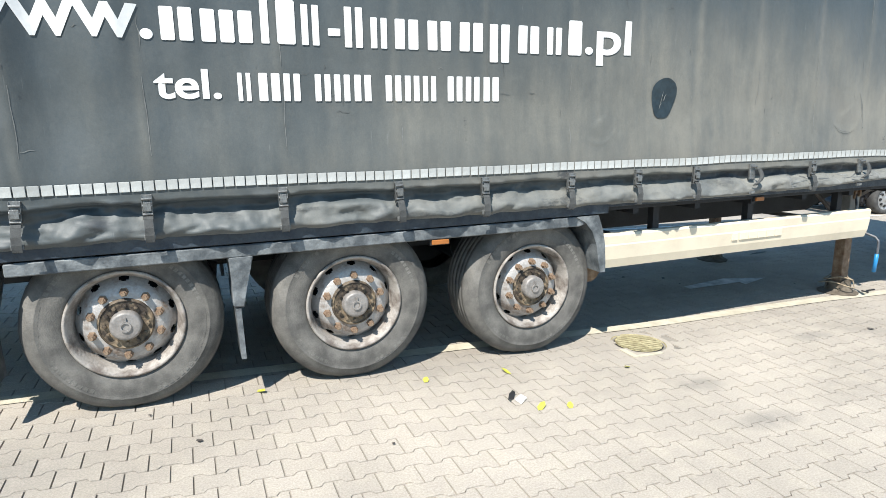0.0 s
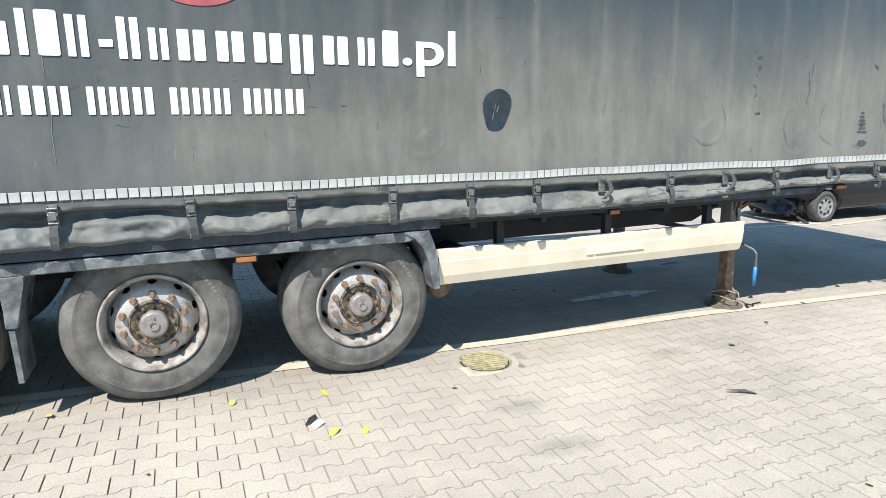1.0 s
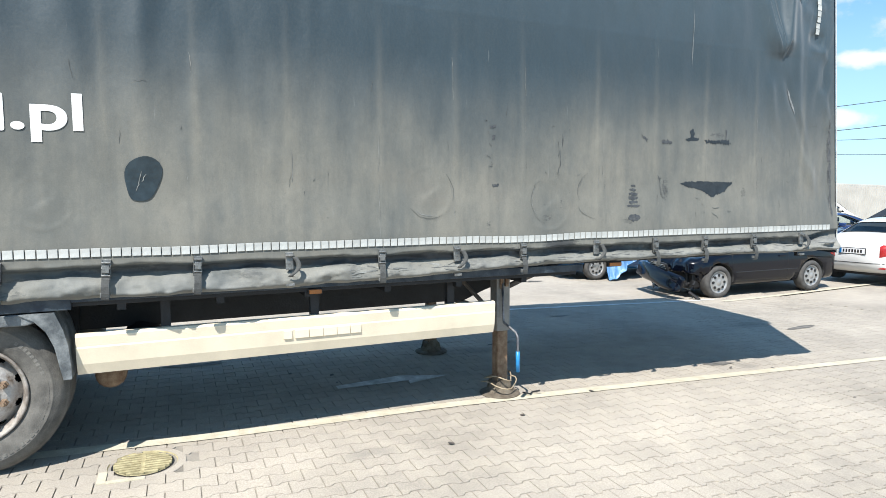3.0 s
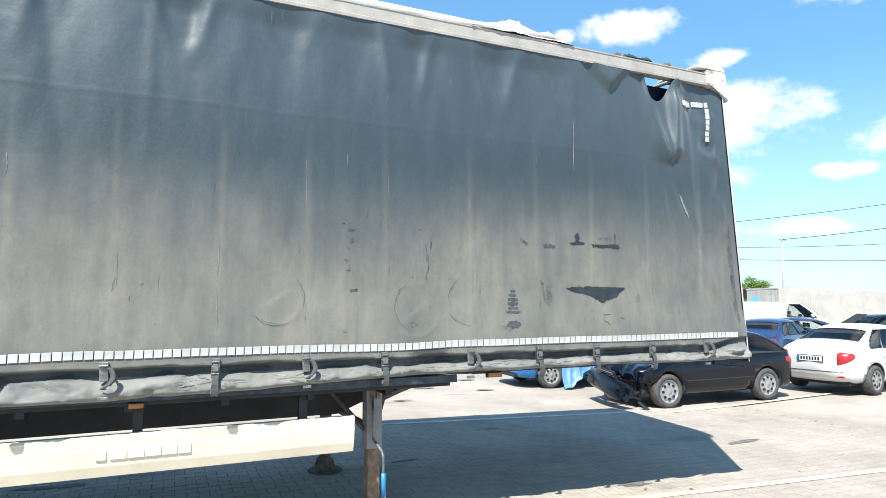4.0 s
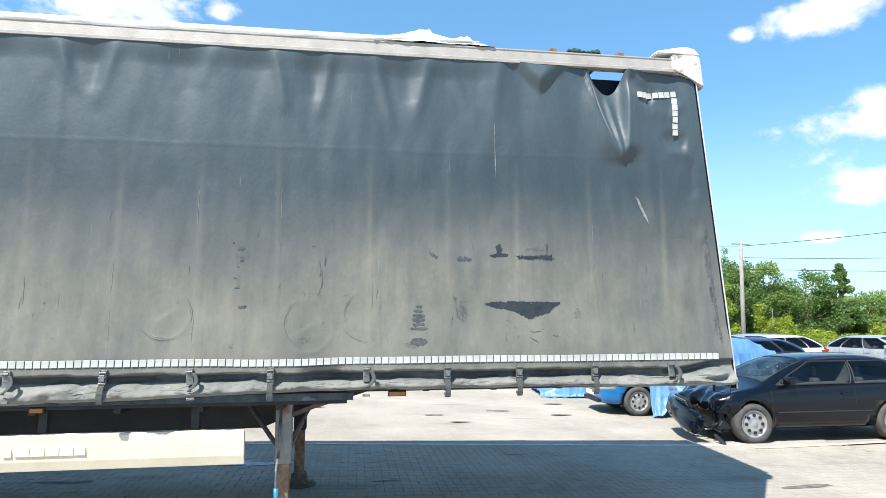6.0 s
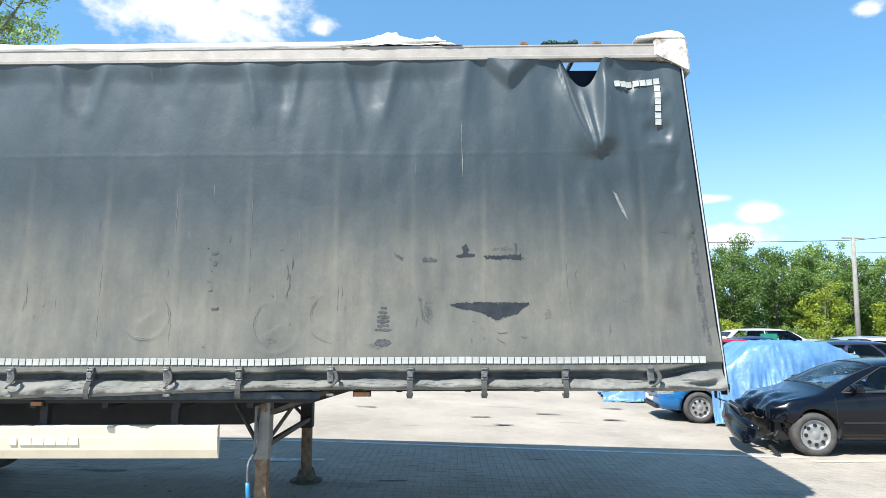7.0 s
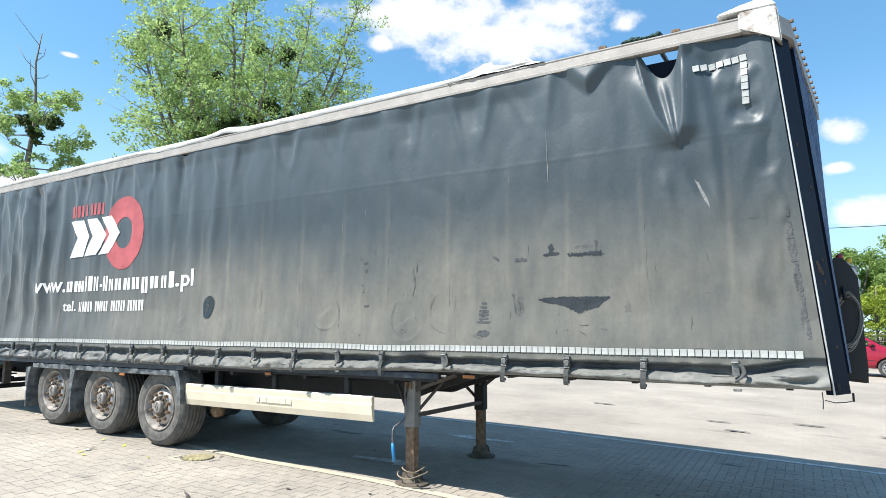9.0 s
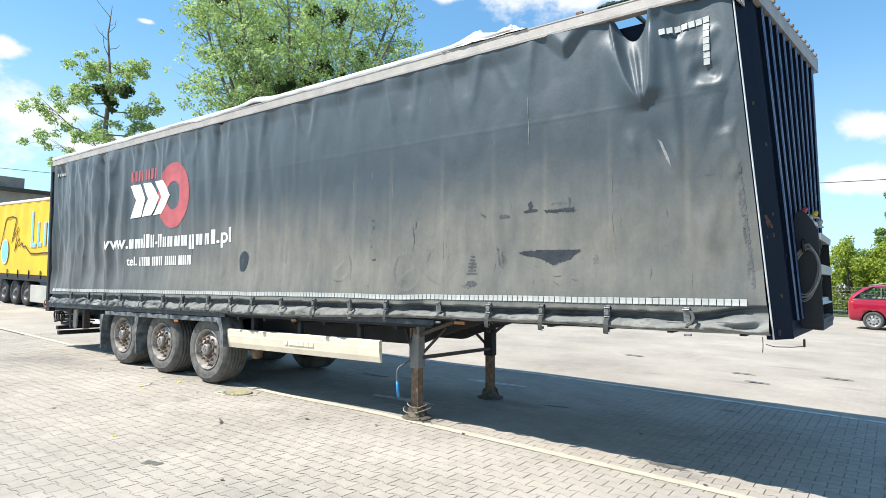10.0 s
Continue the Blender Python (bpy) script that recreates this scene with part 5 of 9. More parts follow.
def front_sheet(y0, y1, z0, z1, depth, proud):
    """A slab of the leaning front wall."""
    bm = bmesh.new()
    grid = []
    for side in (proud, proud - depth):
        grid.append([[bm.verts.new((wall_x(z, y) + side, y, z)) for z in (z0, (z0 + z1) / 2, z1)] for y in (y0, (y0 + y1) / 2, y1)])
    for i in range(2):
        for j in range(2):
            a, c = grid
            bm.faces.new((a[i][j], a[i + 1][j], a[i + 1][j + 1], a[i][j + 1]))
            bm.faces.new((c[i][j], c[i][j + 1], c[i + 1][j + 1], c[i + 1][j]))
    for i in range(2):
        for jj in (0, 2):
            bm.faces.new((grid[0][i][jj], grid[1][i][jj], grid[1][i + 1][jj], grid[0][i + 1][jj]))
            bm.faces.new((grid[0][jj][i], grid[0][jj][i + 1], grid[1][jj][i + 1], grid[1][jj][i]))
    bmesh.ops.recalc_face_normals(bm, faces=bm.faces[:])
    return bm


part("front_wall", front_sheet(0.2, WIDTH, 1.06, 3.86, 0.05, 0.0), M["blue_steel"], trailer, "dark blue painted front wall")
corner = part("corner_panel", front_sheet(-0.004, 0.2, 1.06, 3.86, 0.06, 0.012), M["blue_steel"], trailer, "smooth dark blue corner panel with rust spots")
for k in range(9):
    y = 0.36 + k * 0.24
    rib = part("wall_rib", front_sheet(y, y + 0.05, 1.2, 3.85, 0.05, 0.04), M["blue_steel"], trailer)
    # a thin bright strip stands in for the sunlit side of the rib
    part("rib_edge", front_sheet(y - 0.004, y + 0.008, 1.2, 3.85, 0.012, 0.043), M["rib_edge"], rib, "blue rib edge painted sunlit bright")
for q, (y, z, r) in enumerate(((0.07, 1.98, 0.03), (0.1, 1.95, 0.018), (0.05, 2.02, 0.016), (0.13, 2.05, 0.012), (0.11, 1.88, 0.012), (0.04, 1.86, 0.01), (0.15, 2.62, 0.012), (0.06, 2.95, 0.014), (0.3, 1.72, 0.014), (0.12, 1.4, 0.014))):
    bm = bmesh.new()
    rim = []
    for k in range(18):
        a = 2 * math.pi * k / 18
        rr = r * (1 + 0.8 * noise.noise((2 * math.cos(a), 2 * math.sin(a), q * 3.3)))
        yy, zz = y + 0.9 * rr * math.cos(a), z + 1.2 * rr * math.sin(a)
        rim.append(bm.verts.new((wall_x(zz, yy) + 0.0145, yy, zz)))
    bm.faces.new(rim)
    part("rust_spot", bm, M["rust_dark"], corner, "ragged brown rust spot")
part("front_header", front_sheet(0.2, WIDTH + 0.012, 3.86, 4.02, 0.14, 0.05), M["alu"], trailer, "light grey header rail with rivets")
part("header_end", front_sheet(-0.012, 0.2, 3.86, 4.02, 0.14, 0.05), M["alu"], trailer)
for k in range(14):
    y = 0.2 + k * 0.17
    bm = bmesh.new()
    lathe(bm, [(0.0, -0.008), (0.012, -0.006), (0.014, 0.0), (0.014, 0.02)], 10, pose(wall_x(4.0, y) + 0.06, y, 4.025, -90, 0, 0))
    part("header_bolt", bm, M["rust"], trailer)
bm = bmesh.new()
tube(bm, [(front_x(1.06) + 0.052, -0.02, 1.06), (front_x(3.85) + 0.052, -0.02, 3.85)], 0.0065, 8)
part("curtain_pole", bm, M["pale_alu"], trailer, "bright aluminium curtain pole")
bm = bmesh.new()
prism(bm, [(8.6, 3.925), (8.6, 4.075), (8.83, 4.085), (8.88, 4.06), (8.9, 3.76), (8.86, 3.8), (8.78, 3.86)], -0.045, 0.22)
bmesh.ops.bevel(bm, geom=bm.edges[:], offset=0.012, segments=2, affect="EDGES")
part("roof_corner", bm, M["rusty_white"], trailer, "rust-stained pale corner casting")
bm = bmesh.new()
prism(bm, [(8.44, 4.075), (8.45, 4.1), (8.62, 4.135), (8.74, 4.16), (8.83, 4.14), (8.88, 4.085), (8.86, 4.075), (8.6, 4.09)], -0.04, 0.5)
bmesh.ops.bevel(bm, geom=bm.edges[:], offset=0.01, segments=2, affect="EDGES")
part("roof_cap", bm, M["roof"], trailer, "white roof cap lifted at the corner")
for y in (0.0, WIDTH - 0.12):
    bm = bmesh.new()
    box(bm, X0 - 0.25, X0 - 0.06, y, y + 0.12, 0.9, 3.95, 0.01)
    part("rear_post", bm, M["chassis"], trailer, "dark rear corner post")
bm = bmesh.new()
box(bm, X0 - 0.24, X0 - 0.18, 0.1, WIDTH - 0.1, 1.06, 3.9, 0.01)
part("rear_door", bm, M["blue_steel"], trailer)

# ---- fenders and flaps ----
for y0, y1 in ((0.005, 0.36), (WIDTH - 0.36, WIDTH - 0.005)):
    bm = bmesh.new()
    prism(bm, [(-1.8, 0.905), (1.66, 0.905), (1.78, 0.94), (1.79, 0.975), (-1.8, 0.975)], y0, y1)
    bmesh.ops.bevel(bm, geom=[e for e in bm.edges], offset=0.006, segments=1, affect="EDGES")
    part("mudguard", bm, M["fender"], trailer, "dusty dark plastic mudguard over the wheels")
    bm = bmesh.new()
    prism(bm, [(1.62, 0.976), (1.7, 0.93), (1.76, 0.86), (1.8, 0.76), (1.825, 0.62), (1.84, 0.55), (1.885, 0.55), (1.885, 0.62), (1.875, 0.76), (1.85, 0.87), (1.81, 0.976)], y0 - 0.012, y1)
    part("mudguard_end", bm, M["fender"], trailer)
    for xx in (-0.66, -1.93):
        bm = bmesh.new()
        prism(bm, [(xx - 0.05, 0.6), (xx - 0.04, 0.285), (xx - 0.012, 0.285), (xx - 0.02, 0.6)], y0 + 0.01, y1 - 0.02)
        flap = part("mud_flap", bm, M["fender"], trailer, "worn black mud flap")
        bm = bmesh.new()
        prism(bm, [(xx - 0.07, 0.91), (xx - 0.06, 0.75), (xx - 0.062, 0.61), (xx + 0.0, 0.605), (xx + 0.012, 0.72), (xx + 0.05, 0.84), (xx + 0.07, 0.91)], y0, y1 - 0.02)
        bmesh.ops.bevel(bm, geom=bm.edges[:], offset=0.008, segments=1, affect="EDGES")
        part("flap_bracket", bm, M["fender"], flap)

# ---- side guard board ----
bm = bmesh.new()
prism(bm, [(0.1, 0.818), (0.062, 0.815), (0.05, 0.8), (0.055, 0.735), (0.05, 0.725), (0.062, 0.62), (0.085, 0.55), (0.11, 0.548)], 1.905, 4.91, Matrix(((0, 1, 0, 0), (1, 0, 0, 0), (0, 0, 1, 0), (0, 0, 0, 1))))
board = part("side_guard", bm, M["cream"], trailer, "cream aluminium side guard board with embossed badge")
for xx in (2.4, 3.4, 4.5):
    bm = bmesh.new()
    box(bm, xx, xx + 0.06, 0.1, 0.16, 0.6, 1.0)
    part("guard_bracket", bm, M["chassis"], trailer)

# ---- landing legs ----
def foot_z(x, y):
    return to_local(x, y, ground_z(x, y)).z


for y in (0.38, 2.03):
    zf = foot_z(5.15, y + 0.06)
    bm = bmesh.new()
    box(bm, 5.105, 5.24, y, y + 0.13, 0.475, 1.0, 0.01)
    # the far leg's shade is put into its colour: dark paint instead of grey
    leg = part("landing_leg", bm, M["leg_grey"] if y < 1 else M["chassis"], trailer, "grey steel landing leg on a rusty inner tube" if y < 1 else "far landing leg coloured dark for the shade it stands in")
    bm = bmesh.new()
    box(bm, 5.12, 5.225, y + 0.012, y + 0.117, zf + 0.1, 0.475, 0.008)
    part("inner_tube", bm, M["rust"], leg, "rusty inner leg tube")
    bm = bmesh.new()
    lathe(bm, [(0.0, 0.0), (0.18, 0.0), (0.185, 0.012), (0.17, 0.02), (0.12, 0.03), (0.09, 0.07), (0.085, 0.12), (0.0, 0.125)], 24, pose(5.172, y + 0.065, zf, 90, 0, 0))
    part("foot", bm, M["foot"], leg, "dirty round landing foot", smooth=False)
    for s in (-1, 1):
        bm = bmesh.new()
        prism(bm, [(-0.1, 0.02), (0.1, 0.02), (0.07, 0.12), (0.03, 0.15), (-0.03, 0.15), (-0.07, 0.12)], -0.006, 0.006, Matrix.Translation((5.172, y + 0.065 + s * 0.075, zf)))
        part("foot_cheek", bm, M["foot"], leg)
    bm = bmesh.new()
    box(bm, 5.13, 5.16, y - 0.02, y, 0.86, 0.97, 0.004)
    box(bm, 5.18, 5.21, y - 0.03, y, 0.88, 0.95, 0.004)
    part("leg_lug", bm, M["rust"], leg, "rusty gear lug")
    # a knotted rope and rags round the foot
    if y < 1:
        rr = random.Random(2)
        for q in range(2):
            bm = bmesh.new()
            pts = []
            for k in range(22):
                a = 2 * math.pi * k / 21 * (1.0 if q else 1.15) + q
                r = 0.12 + 0.035 * q + 0.02 * math.sin(3 * a + q)
                pts.append((5.172 + r * math.cos(a), y + 0.065 + r * math.sin(a), zf + 0.16 - 0.055 * q + 0.025 * math.sin(2 * a + q)))
            tube(bm, pts, 0.006, 6)
            part("rope", bm, M["rope"], leg, "dirty pale rope round the foot", smooth=True)
        bm = bmesh.new()
        tube(bm, [(5.33, y - 0.08, zf + 0.03), (5.4, y - 0.1, zf + 0.012), (5.45, y - 0.05, zf + 0.01), (5.5, y - 0.1, zf + 0.03)], 0.008, 6)
        part("rope_end", bm, M["black"], leg, smooth=True)
# braces: one bar across, knees fore and aft
for name, pts, r in (("cross_brace", [(5.22, 0.46, 0.6), (5.2, 2.06, 0.575)], 0.03), ("knee_brace", [(5.24, 0.42, 0.87), (5.4, 0.42, 0.93), (5.75, 0.4, 1.05)], 0.026), ("knee_brace", [(5.24, 2.1, 0.8), (5.4, 2.1, 0.92), (5.75, 2.1, 1.05)], 0.026),
                     ("stay_bar", [(5.11, 0.45, 0.62), (4.86, 0.6, 0.93)], 0.02), ("stay_bar", [(5.11, 2.1, 0.62), (4.86, 1.95, 0.93)], 0.02), ("stay_bar", [(5.23, 0.5, 0.66), (5.4, 0.72, 0.95)], 0.018), ("stay_bar", [(5.2, 2.06, 0.8), (5.2, 1.75, 0.98)], 0.03)):
    bm = bmesh.new()
    tube(bm, pts, r, 4 if r > 0.02 else 8)
    part(name, bm, M["brace"], trailer, "brown-grey steel brace")
# the crank with its blue grip
def wl(x, y, z):
    return tuple(to_local(x, y, z))


bm = bmesh.new()
tube(bm, [wl(5.12, 0.37, 1.08), wl(5.12, 0.345, 0.95), wl(5.125, 0.34, 0.78), wl(5.125, 0.325, 0.73), wl(5.13, 0.25, 0.71), wl(5.135, 0.13, 0.68), wl(5.137, 0.1, 0.65), wl(5.14, 0.095, 0.58), wl(5.145, 0.1, 0.5), wl(5.155, 0.11, 0.36)], 0.011, 8)
crank = part("crank", bm, M["crank"], trailer, "black and silver hand crank", smooth=True)
bm = bmesh.new()
tube(bm, [wl(5.143, 0.098, 0.52), wl(5.15, 0.104, 0.43), wl(5.158, 0.112, 0.34)], 0.018, 10)
part("grip", bm, M["blue_handle"], crank, "bright blue plastic grip", smooth=True)

# ---- side markers ----
for x, y, z, w, name in ((3.42, 0.03, 1.0, 0.09, "amber side marker lamp"), (6.1, 0.02, 1.072, 0.13, "amber side marker lamp"), (0.58, 0.03, 0.885, 0.12, "bright orange side marker lamp")):
    bm = bmesh.new()
    box(bm, x - w / 2 - 0.008, x + w / 2 + 0.008, y - 0.012, y + 0.02, z - 0.022, z + 0.022, 0.004)
    lamp = part("side_marker", bm, M["black"], trailer, name)
    bm = bmesh.new()
    box(bm, x - w / 2, x + w / 2, y - 0.026, y - 0.01, z - 0.016, z + 0.016, 0.005)
    part("lens", bm, M["orange"], lamp)
bm = bmesh.new()
box(bm, X0 - 0.1, 5.7, 0.032, 0.07, 1.0, 1.058, 0.004)
part("pallet_rail", bm, M["chassis"], trailer)

# ---- prints on the curtain ----
ring_print("ring_print", 0.425, 2.915, 0.475, 0.54, 0.232, M["red_print"], curtain)
def chevron(tl, tr, tip, br, bl, notch):
    bm = bmesh.new()
    rows = []
    for k in range(17):
        t = k / 8
        (a, za), (c, zc) = (tl, tr) if t <= 1 else (notch, tip)
        (e, ze), (g, zg) = (notch, tip) if t <= 1 else (bl, br)
        f = t if t <= 1 else t - 1
        xa, xb, z0, z1 = a + (e - a) * f, c + (g - c) * f, za + (ze - za) * f, zc + (zg - zc) * f
        rows.append([bm.verts.new((xa + (xb - xa) * q / 6, surf(xa + (xb - xa) * q / 6, z0 + (z1 - z0) * q / 6) - 0.008, z0 + (z1 - z0) * q / 6)) for q in range(7)])
    for p, q in zip(rows, rows[1:]):
        for k in range(6):
            bm.faces.new((p[k], q[k], q[k + 1], p[k + 1]))
    part("chevron_print", bm, M["white_print"], curtain, smooth=True)


chevron((-0.99, 3.196), (-0.64, 3.19), (-0.43, 2.92), (-0.59, 2.622), (-0.95, 2.612), (-0.76, 2.92))
chevron((-0.545, 3.195), (-0.27, 3.187), (0.0, 2.914), (-0.24, 2.628), (-0.55, 2.62), (-0.345, 2.916))
chevron((-0.175, 3.196), (0.117, 3.193), (0.331, 2.925), (0.084, 2.633), (-0.19, 2.626), (0.09, 2.915))


def bar(x0, x1, z0, z1, material, name="print_bar", slant=0.0, r=0.12, off=0.003, parent=None):
    """A plain rounded bar of print on the curtain."""
    c = min(x1 - x0, z1 - z0) * r
    out = []
    for cx, cz, a0 in ((x1 - c, z1 - c, 0), (x0 + c, z1 - c, 90), (x0 + c, z0 + c, 180), (x1 - c, z0 + c, 270)):
        for k in range(4):
            a = radians(a0 + 30 * k)
            zz = cz + c * math.sin(a)
            out.append((cx + c * math.cos(a) + slant * (zz - z0), zz))
    return decal(name, out, material, parent or curtain, off + 0.002, 2)


def lettering(text, x0, x1, z0, z1, material):
    """Words in the built-in font, stretched over x0..x1 and z0..z1."""
    cu = bpy.data.curves.new("lettering", "FONT")
    cu.body = text
    cu.offset = 0.02
    ob = new("lettering", cu)
    dg = bpy.context.evaluated_depsgraph_get()
    dg.update()
    me = bpy.data.meshes.new_from_object(ob.evaluated_get(dg))
    bpy.data.objects.remove(ob)
    co = np.array([v.co[:] for v in me.vertices])
    lo, hi = co.min(0), co.max(0)
    bm = bmesh.new()
    bm.from_mesh(me)
    scale = (x1 - x0) / (hi[0] - lo[0])
    slice_up(bm, 0.03 / scale, 0, 1)
    bm.to_mesh(me)
    bm.free()
    for v in me.vertices:
        x = x0 + (v.co.x - lo[0]) / (hi[0] - lo[0]) * (x1 - x0)
        z = z0 + (v.co.y - lo[1]) / (hi[1] - lo[1]) * (z1 - z0)
        v.co = (x, surf(x, z) - 0.005, z)
    me.materials.append(material)
    o = new("lettering", me)
    o.parent = curtain
    return o


lettering("www.", -1.885, -1.0, 2.08, 2.245, M["white_print"])
lettering(".pl", 1.644, 2.02, 2.015, 2.311, M["white_print"])
lettering("tel.", -1.02, -0.69, 1.785, 1.94, M["white_print"])
low, high = 2.245, 2.311
for a, b, z0, z1 in ((-0.975, -0.786, 2.08, low), (-0.78, -0.486, 2.08, low), (-0.477, -0.417, 2.08, high), (-0.393, -0.274, 2.08, high), (-0.258, -0.125, 2.08, 2.295), (-0.109, -0.022, 2.135, 2.175), (-0.015, 0.125, 2.075, 2.295),
                     (0.138, 0.27, 2.075, low), (0.284, 0.465, 2.075, low), (0.491, 0.676, 2.075, low), (0.699, 0.893, 2.075, low), (0.909, 1.082, 2.015, low), (1.11, 1.303, 2.075, low), (1.333, 1.477, 2.075, low), (1.495, 1.621, 2.075, 2.295)):
    stems = max(1, round((b - a) / 0.085))
    for q in range(stems):
        c, step = a + 0.006, (b - a - 0.012) / stems
        bar(c + step * q + 0.006, c + step * (q + 1) - 0.016 if stems > 1 else c + step, z0, z1, M["white_print"])
for a, b in ((-0.609, -0.533), (-0.5, -0.378), (-0.366, -0.265), (-0.189, -0.091), (-0.078, 0.021), (0.038, 0.147), (0.227, 0.333), (0.348, 0.449), (0.464, 0.56), (0.628, 0.736), (0.751, 0.854), (0.874, 0.991)):
    c = (a + b) / 2
    bar(a + 0.004, c - 0.01, 1.775, 1.925, M["white_print"])
    bar(c + 0.01, b - 0.004, 1.775, 1.925, M["white_print"])
for k in range(5):
    a = -0.97 + 0.172 * k
    if k == 2:
        bar(a + 0.03, a + 0.075, 3.25, 3.435, M["red_print"])
    else:
        bar(a, a + 0.055, 3.245, 3.43, M["red_print"])
        bar(a + 0.085, a + 0.14, 3.245, 3.43, M["red_print"])
out = []
for k in range(26):
    a = 2 * math.pi * k / 26
    out.append((2.335 + (0.105 + 0.012 * math.sin(3 * a)) * math.cos(a) + 0.02 * math.sin(a), 1.8 + (0.155 + 0.012 * math.cos(2 * a)) * math.sin(a)))
decal("repair_patch", out, M["patch"], curtain, 0.006, 2, "glossy dark oval repair patch")
# the sheen on the glossy patch, drawn as pale streaks
strokes("patch_wear", [(dash(2.29 + 0.02 * k, 1.72 + 0.03 * (k % 3), 0.02, 0.05 + 0.04 * (k % 2)), 0.003) for k in range(3)], M["pale_mark"], "pale streaks of painted sheen on the patch", 0.009)
decal("pale_scrape", [(6.93, 3.38), (6.936, 3.3), (6.937, 3.1), (6.941, 3.0), (6.934, 2.86), (6.931, 3.1)], M["tape_dim"], curtain, 0.003, 2, "long pale vertical scrape")
decal("pale_scrape", [(8.2, 2.75), (8.235, 2.72), (8.3, 2.56), (8.315, 2.49), (8.27, 2.57)], M["tape_dim"], curtain, 0.005, 2, "pale scrape")
# the embossed badge on the side guard
for k, (a, b) in enumerate(((3.325, 3.375), (3.405, 3.495), (3.51, 3.6), (3.615, 3.7), (3.715, 3.8), (3.815, 3.885))):
    bm = bmesh.new()
    box(bm, a - 0.13, b - 0.12, 0.0465, 0.066, 0.662, 0.722, 0.002)
    part("badge_bar", bm, M["cream"], board)

# ---- reflective tape ----
bm = bmesh.new()
box(bm, -0.0255, 0.0255, -0.0015, 0.0015, -0.027, 0.027, 0.002)
square = part("tape_square", bm, M["tape"], curtain)
first = True


def put_square(x, z, lean=0.0):
    global first
    o = square if first else new("tape_square", square.data)
    first = False
    o.parent = curtain
    sx = (surf(x + 0.02, z) - surf(x - 0.02, z)) / 0.04
    sz = (surf(x, z + 0.02) - surf(x, z - 0.02)) / 0.04
    if z > 3:
        sx, sz = 0.35 * sx, 0.35 * sz
    yo = surf(x, z) - 0.006
    if z > 3:
        yo = min(surf(x + a, z + b) for a in (-0.024, 0, 0.024) for b in (-0.025, 0, 0.025)) - 0.004
    o.matrix_local = Matrix.Translation((x, yo, z)) @ pose(0, 0, 0, -math.degrees(math.atan(sz)), 0, math.degrees(math.atan(sx))) @ pose(0, 0, 0, 0, lean, 0)


x = X0 + 0.14
while x < 8.86:
    put_square(x, TAPE_Z - 0.004 + 0.006 * n1(x * 1.8, 6) - 0.012 * smooth01(4.6, 5.0, x) * smooth01(5.8, 5.2, x))
    x += 0.0572
for k in range(7):
    put_square(8.265 + 0.0585 * k, 3.672 + 0.006 * k, -5)
for k in range(1, 7):
    put_square(8.617, 3.7 - 0.059 * k, 2)
for k in range(5):
    put_square(X0 + 0.14 + 0.058 * k, 3.7)


# ---- buckles ----
def make_buckle():
    bm = bmesh.new()
    for s in (-1, 1):
        prism(bm, [(-0.012, 0.0), (0.012, 0.0), (0.014, -0.1), (0.006, -0.13), (-0.014, -0.1)], s * 0.024 - 0.002, s * 0.024 + 0.002, pose(0, 0, 0, 0, 0, 90))
    box(bm, -0.026, 0.026, -0.004, 0.012, -0.13, 0.002, 0.002)
    ob = part("buckle", bm, M["buckle"], trailer, "scuffed grey steel strap buckle")
    for z, r in ((-0.02, 0.007), (-0.055, 0.009), (-0.1, 0.007)):
        bm = bmesh.new()
        tube(bm, [(-0.024, -0.014, z), (0.024, -0.014, z)], r, 8)
        part("roller", bm, M["buckle"], ob)
    bm = bmesh.new()
    box(bm, -0.02, 0.02, -0.026, -0.02, -0.085, -0.035, 0.004)
    part("lever", bm, M["buckle"], ob)
    bm = bmesh.new()
    pts = [(0.0, -0.1), (-0.03, -0.125), (-0.045, -0.17), (-0.045, -0.21), (-0.035, -0.245), (-0.015, -0.25)]
    for (y0, z0), (y1, z1) in zip(pts, pts[1:]):
        box(bm, -0.022, 0.022, -0.0015, 0.0015, 0, math.hypot(y1 - y0, z1 - z0), 0, Matrix.Translation((0, y0, z0)) @ Matrix.Rotation(math.atan2(y1 - y0, -(z1 - z0)), 4, "X") @ pose(0, 0, 0, 180, 0, 0))
    part("strap", bm, M["strap"], ob, "grey webbing strap")
    bm = bmesh.new()
    box(bm, -0.028, 0.028, -0.03, -0.008, -0.235, -0.21, 0.003)
    part("hook", bm, M["buckle"], ob)
    return ob


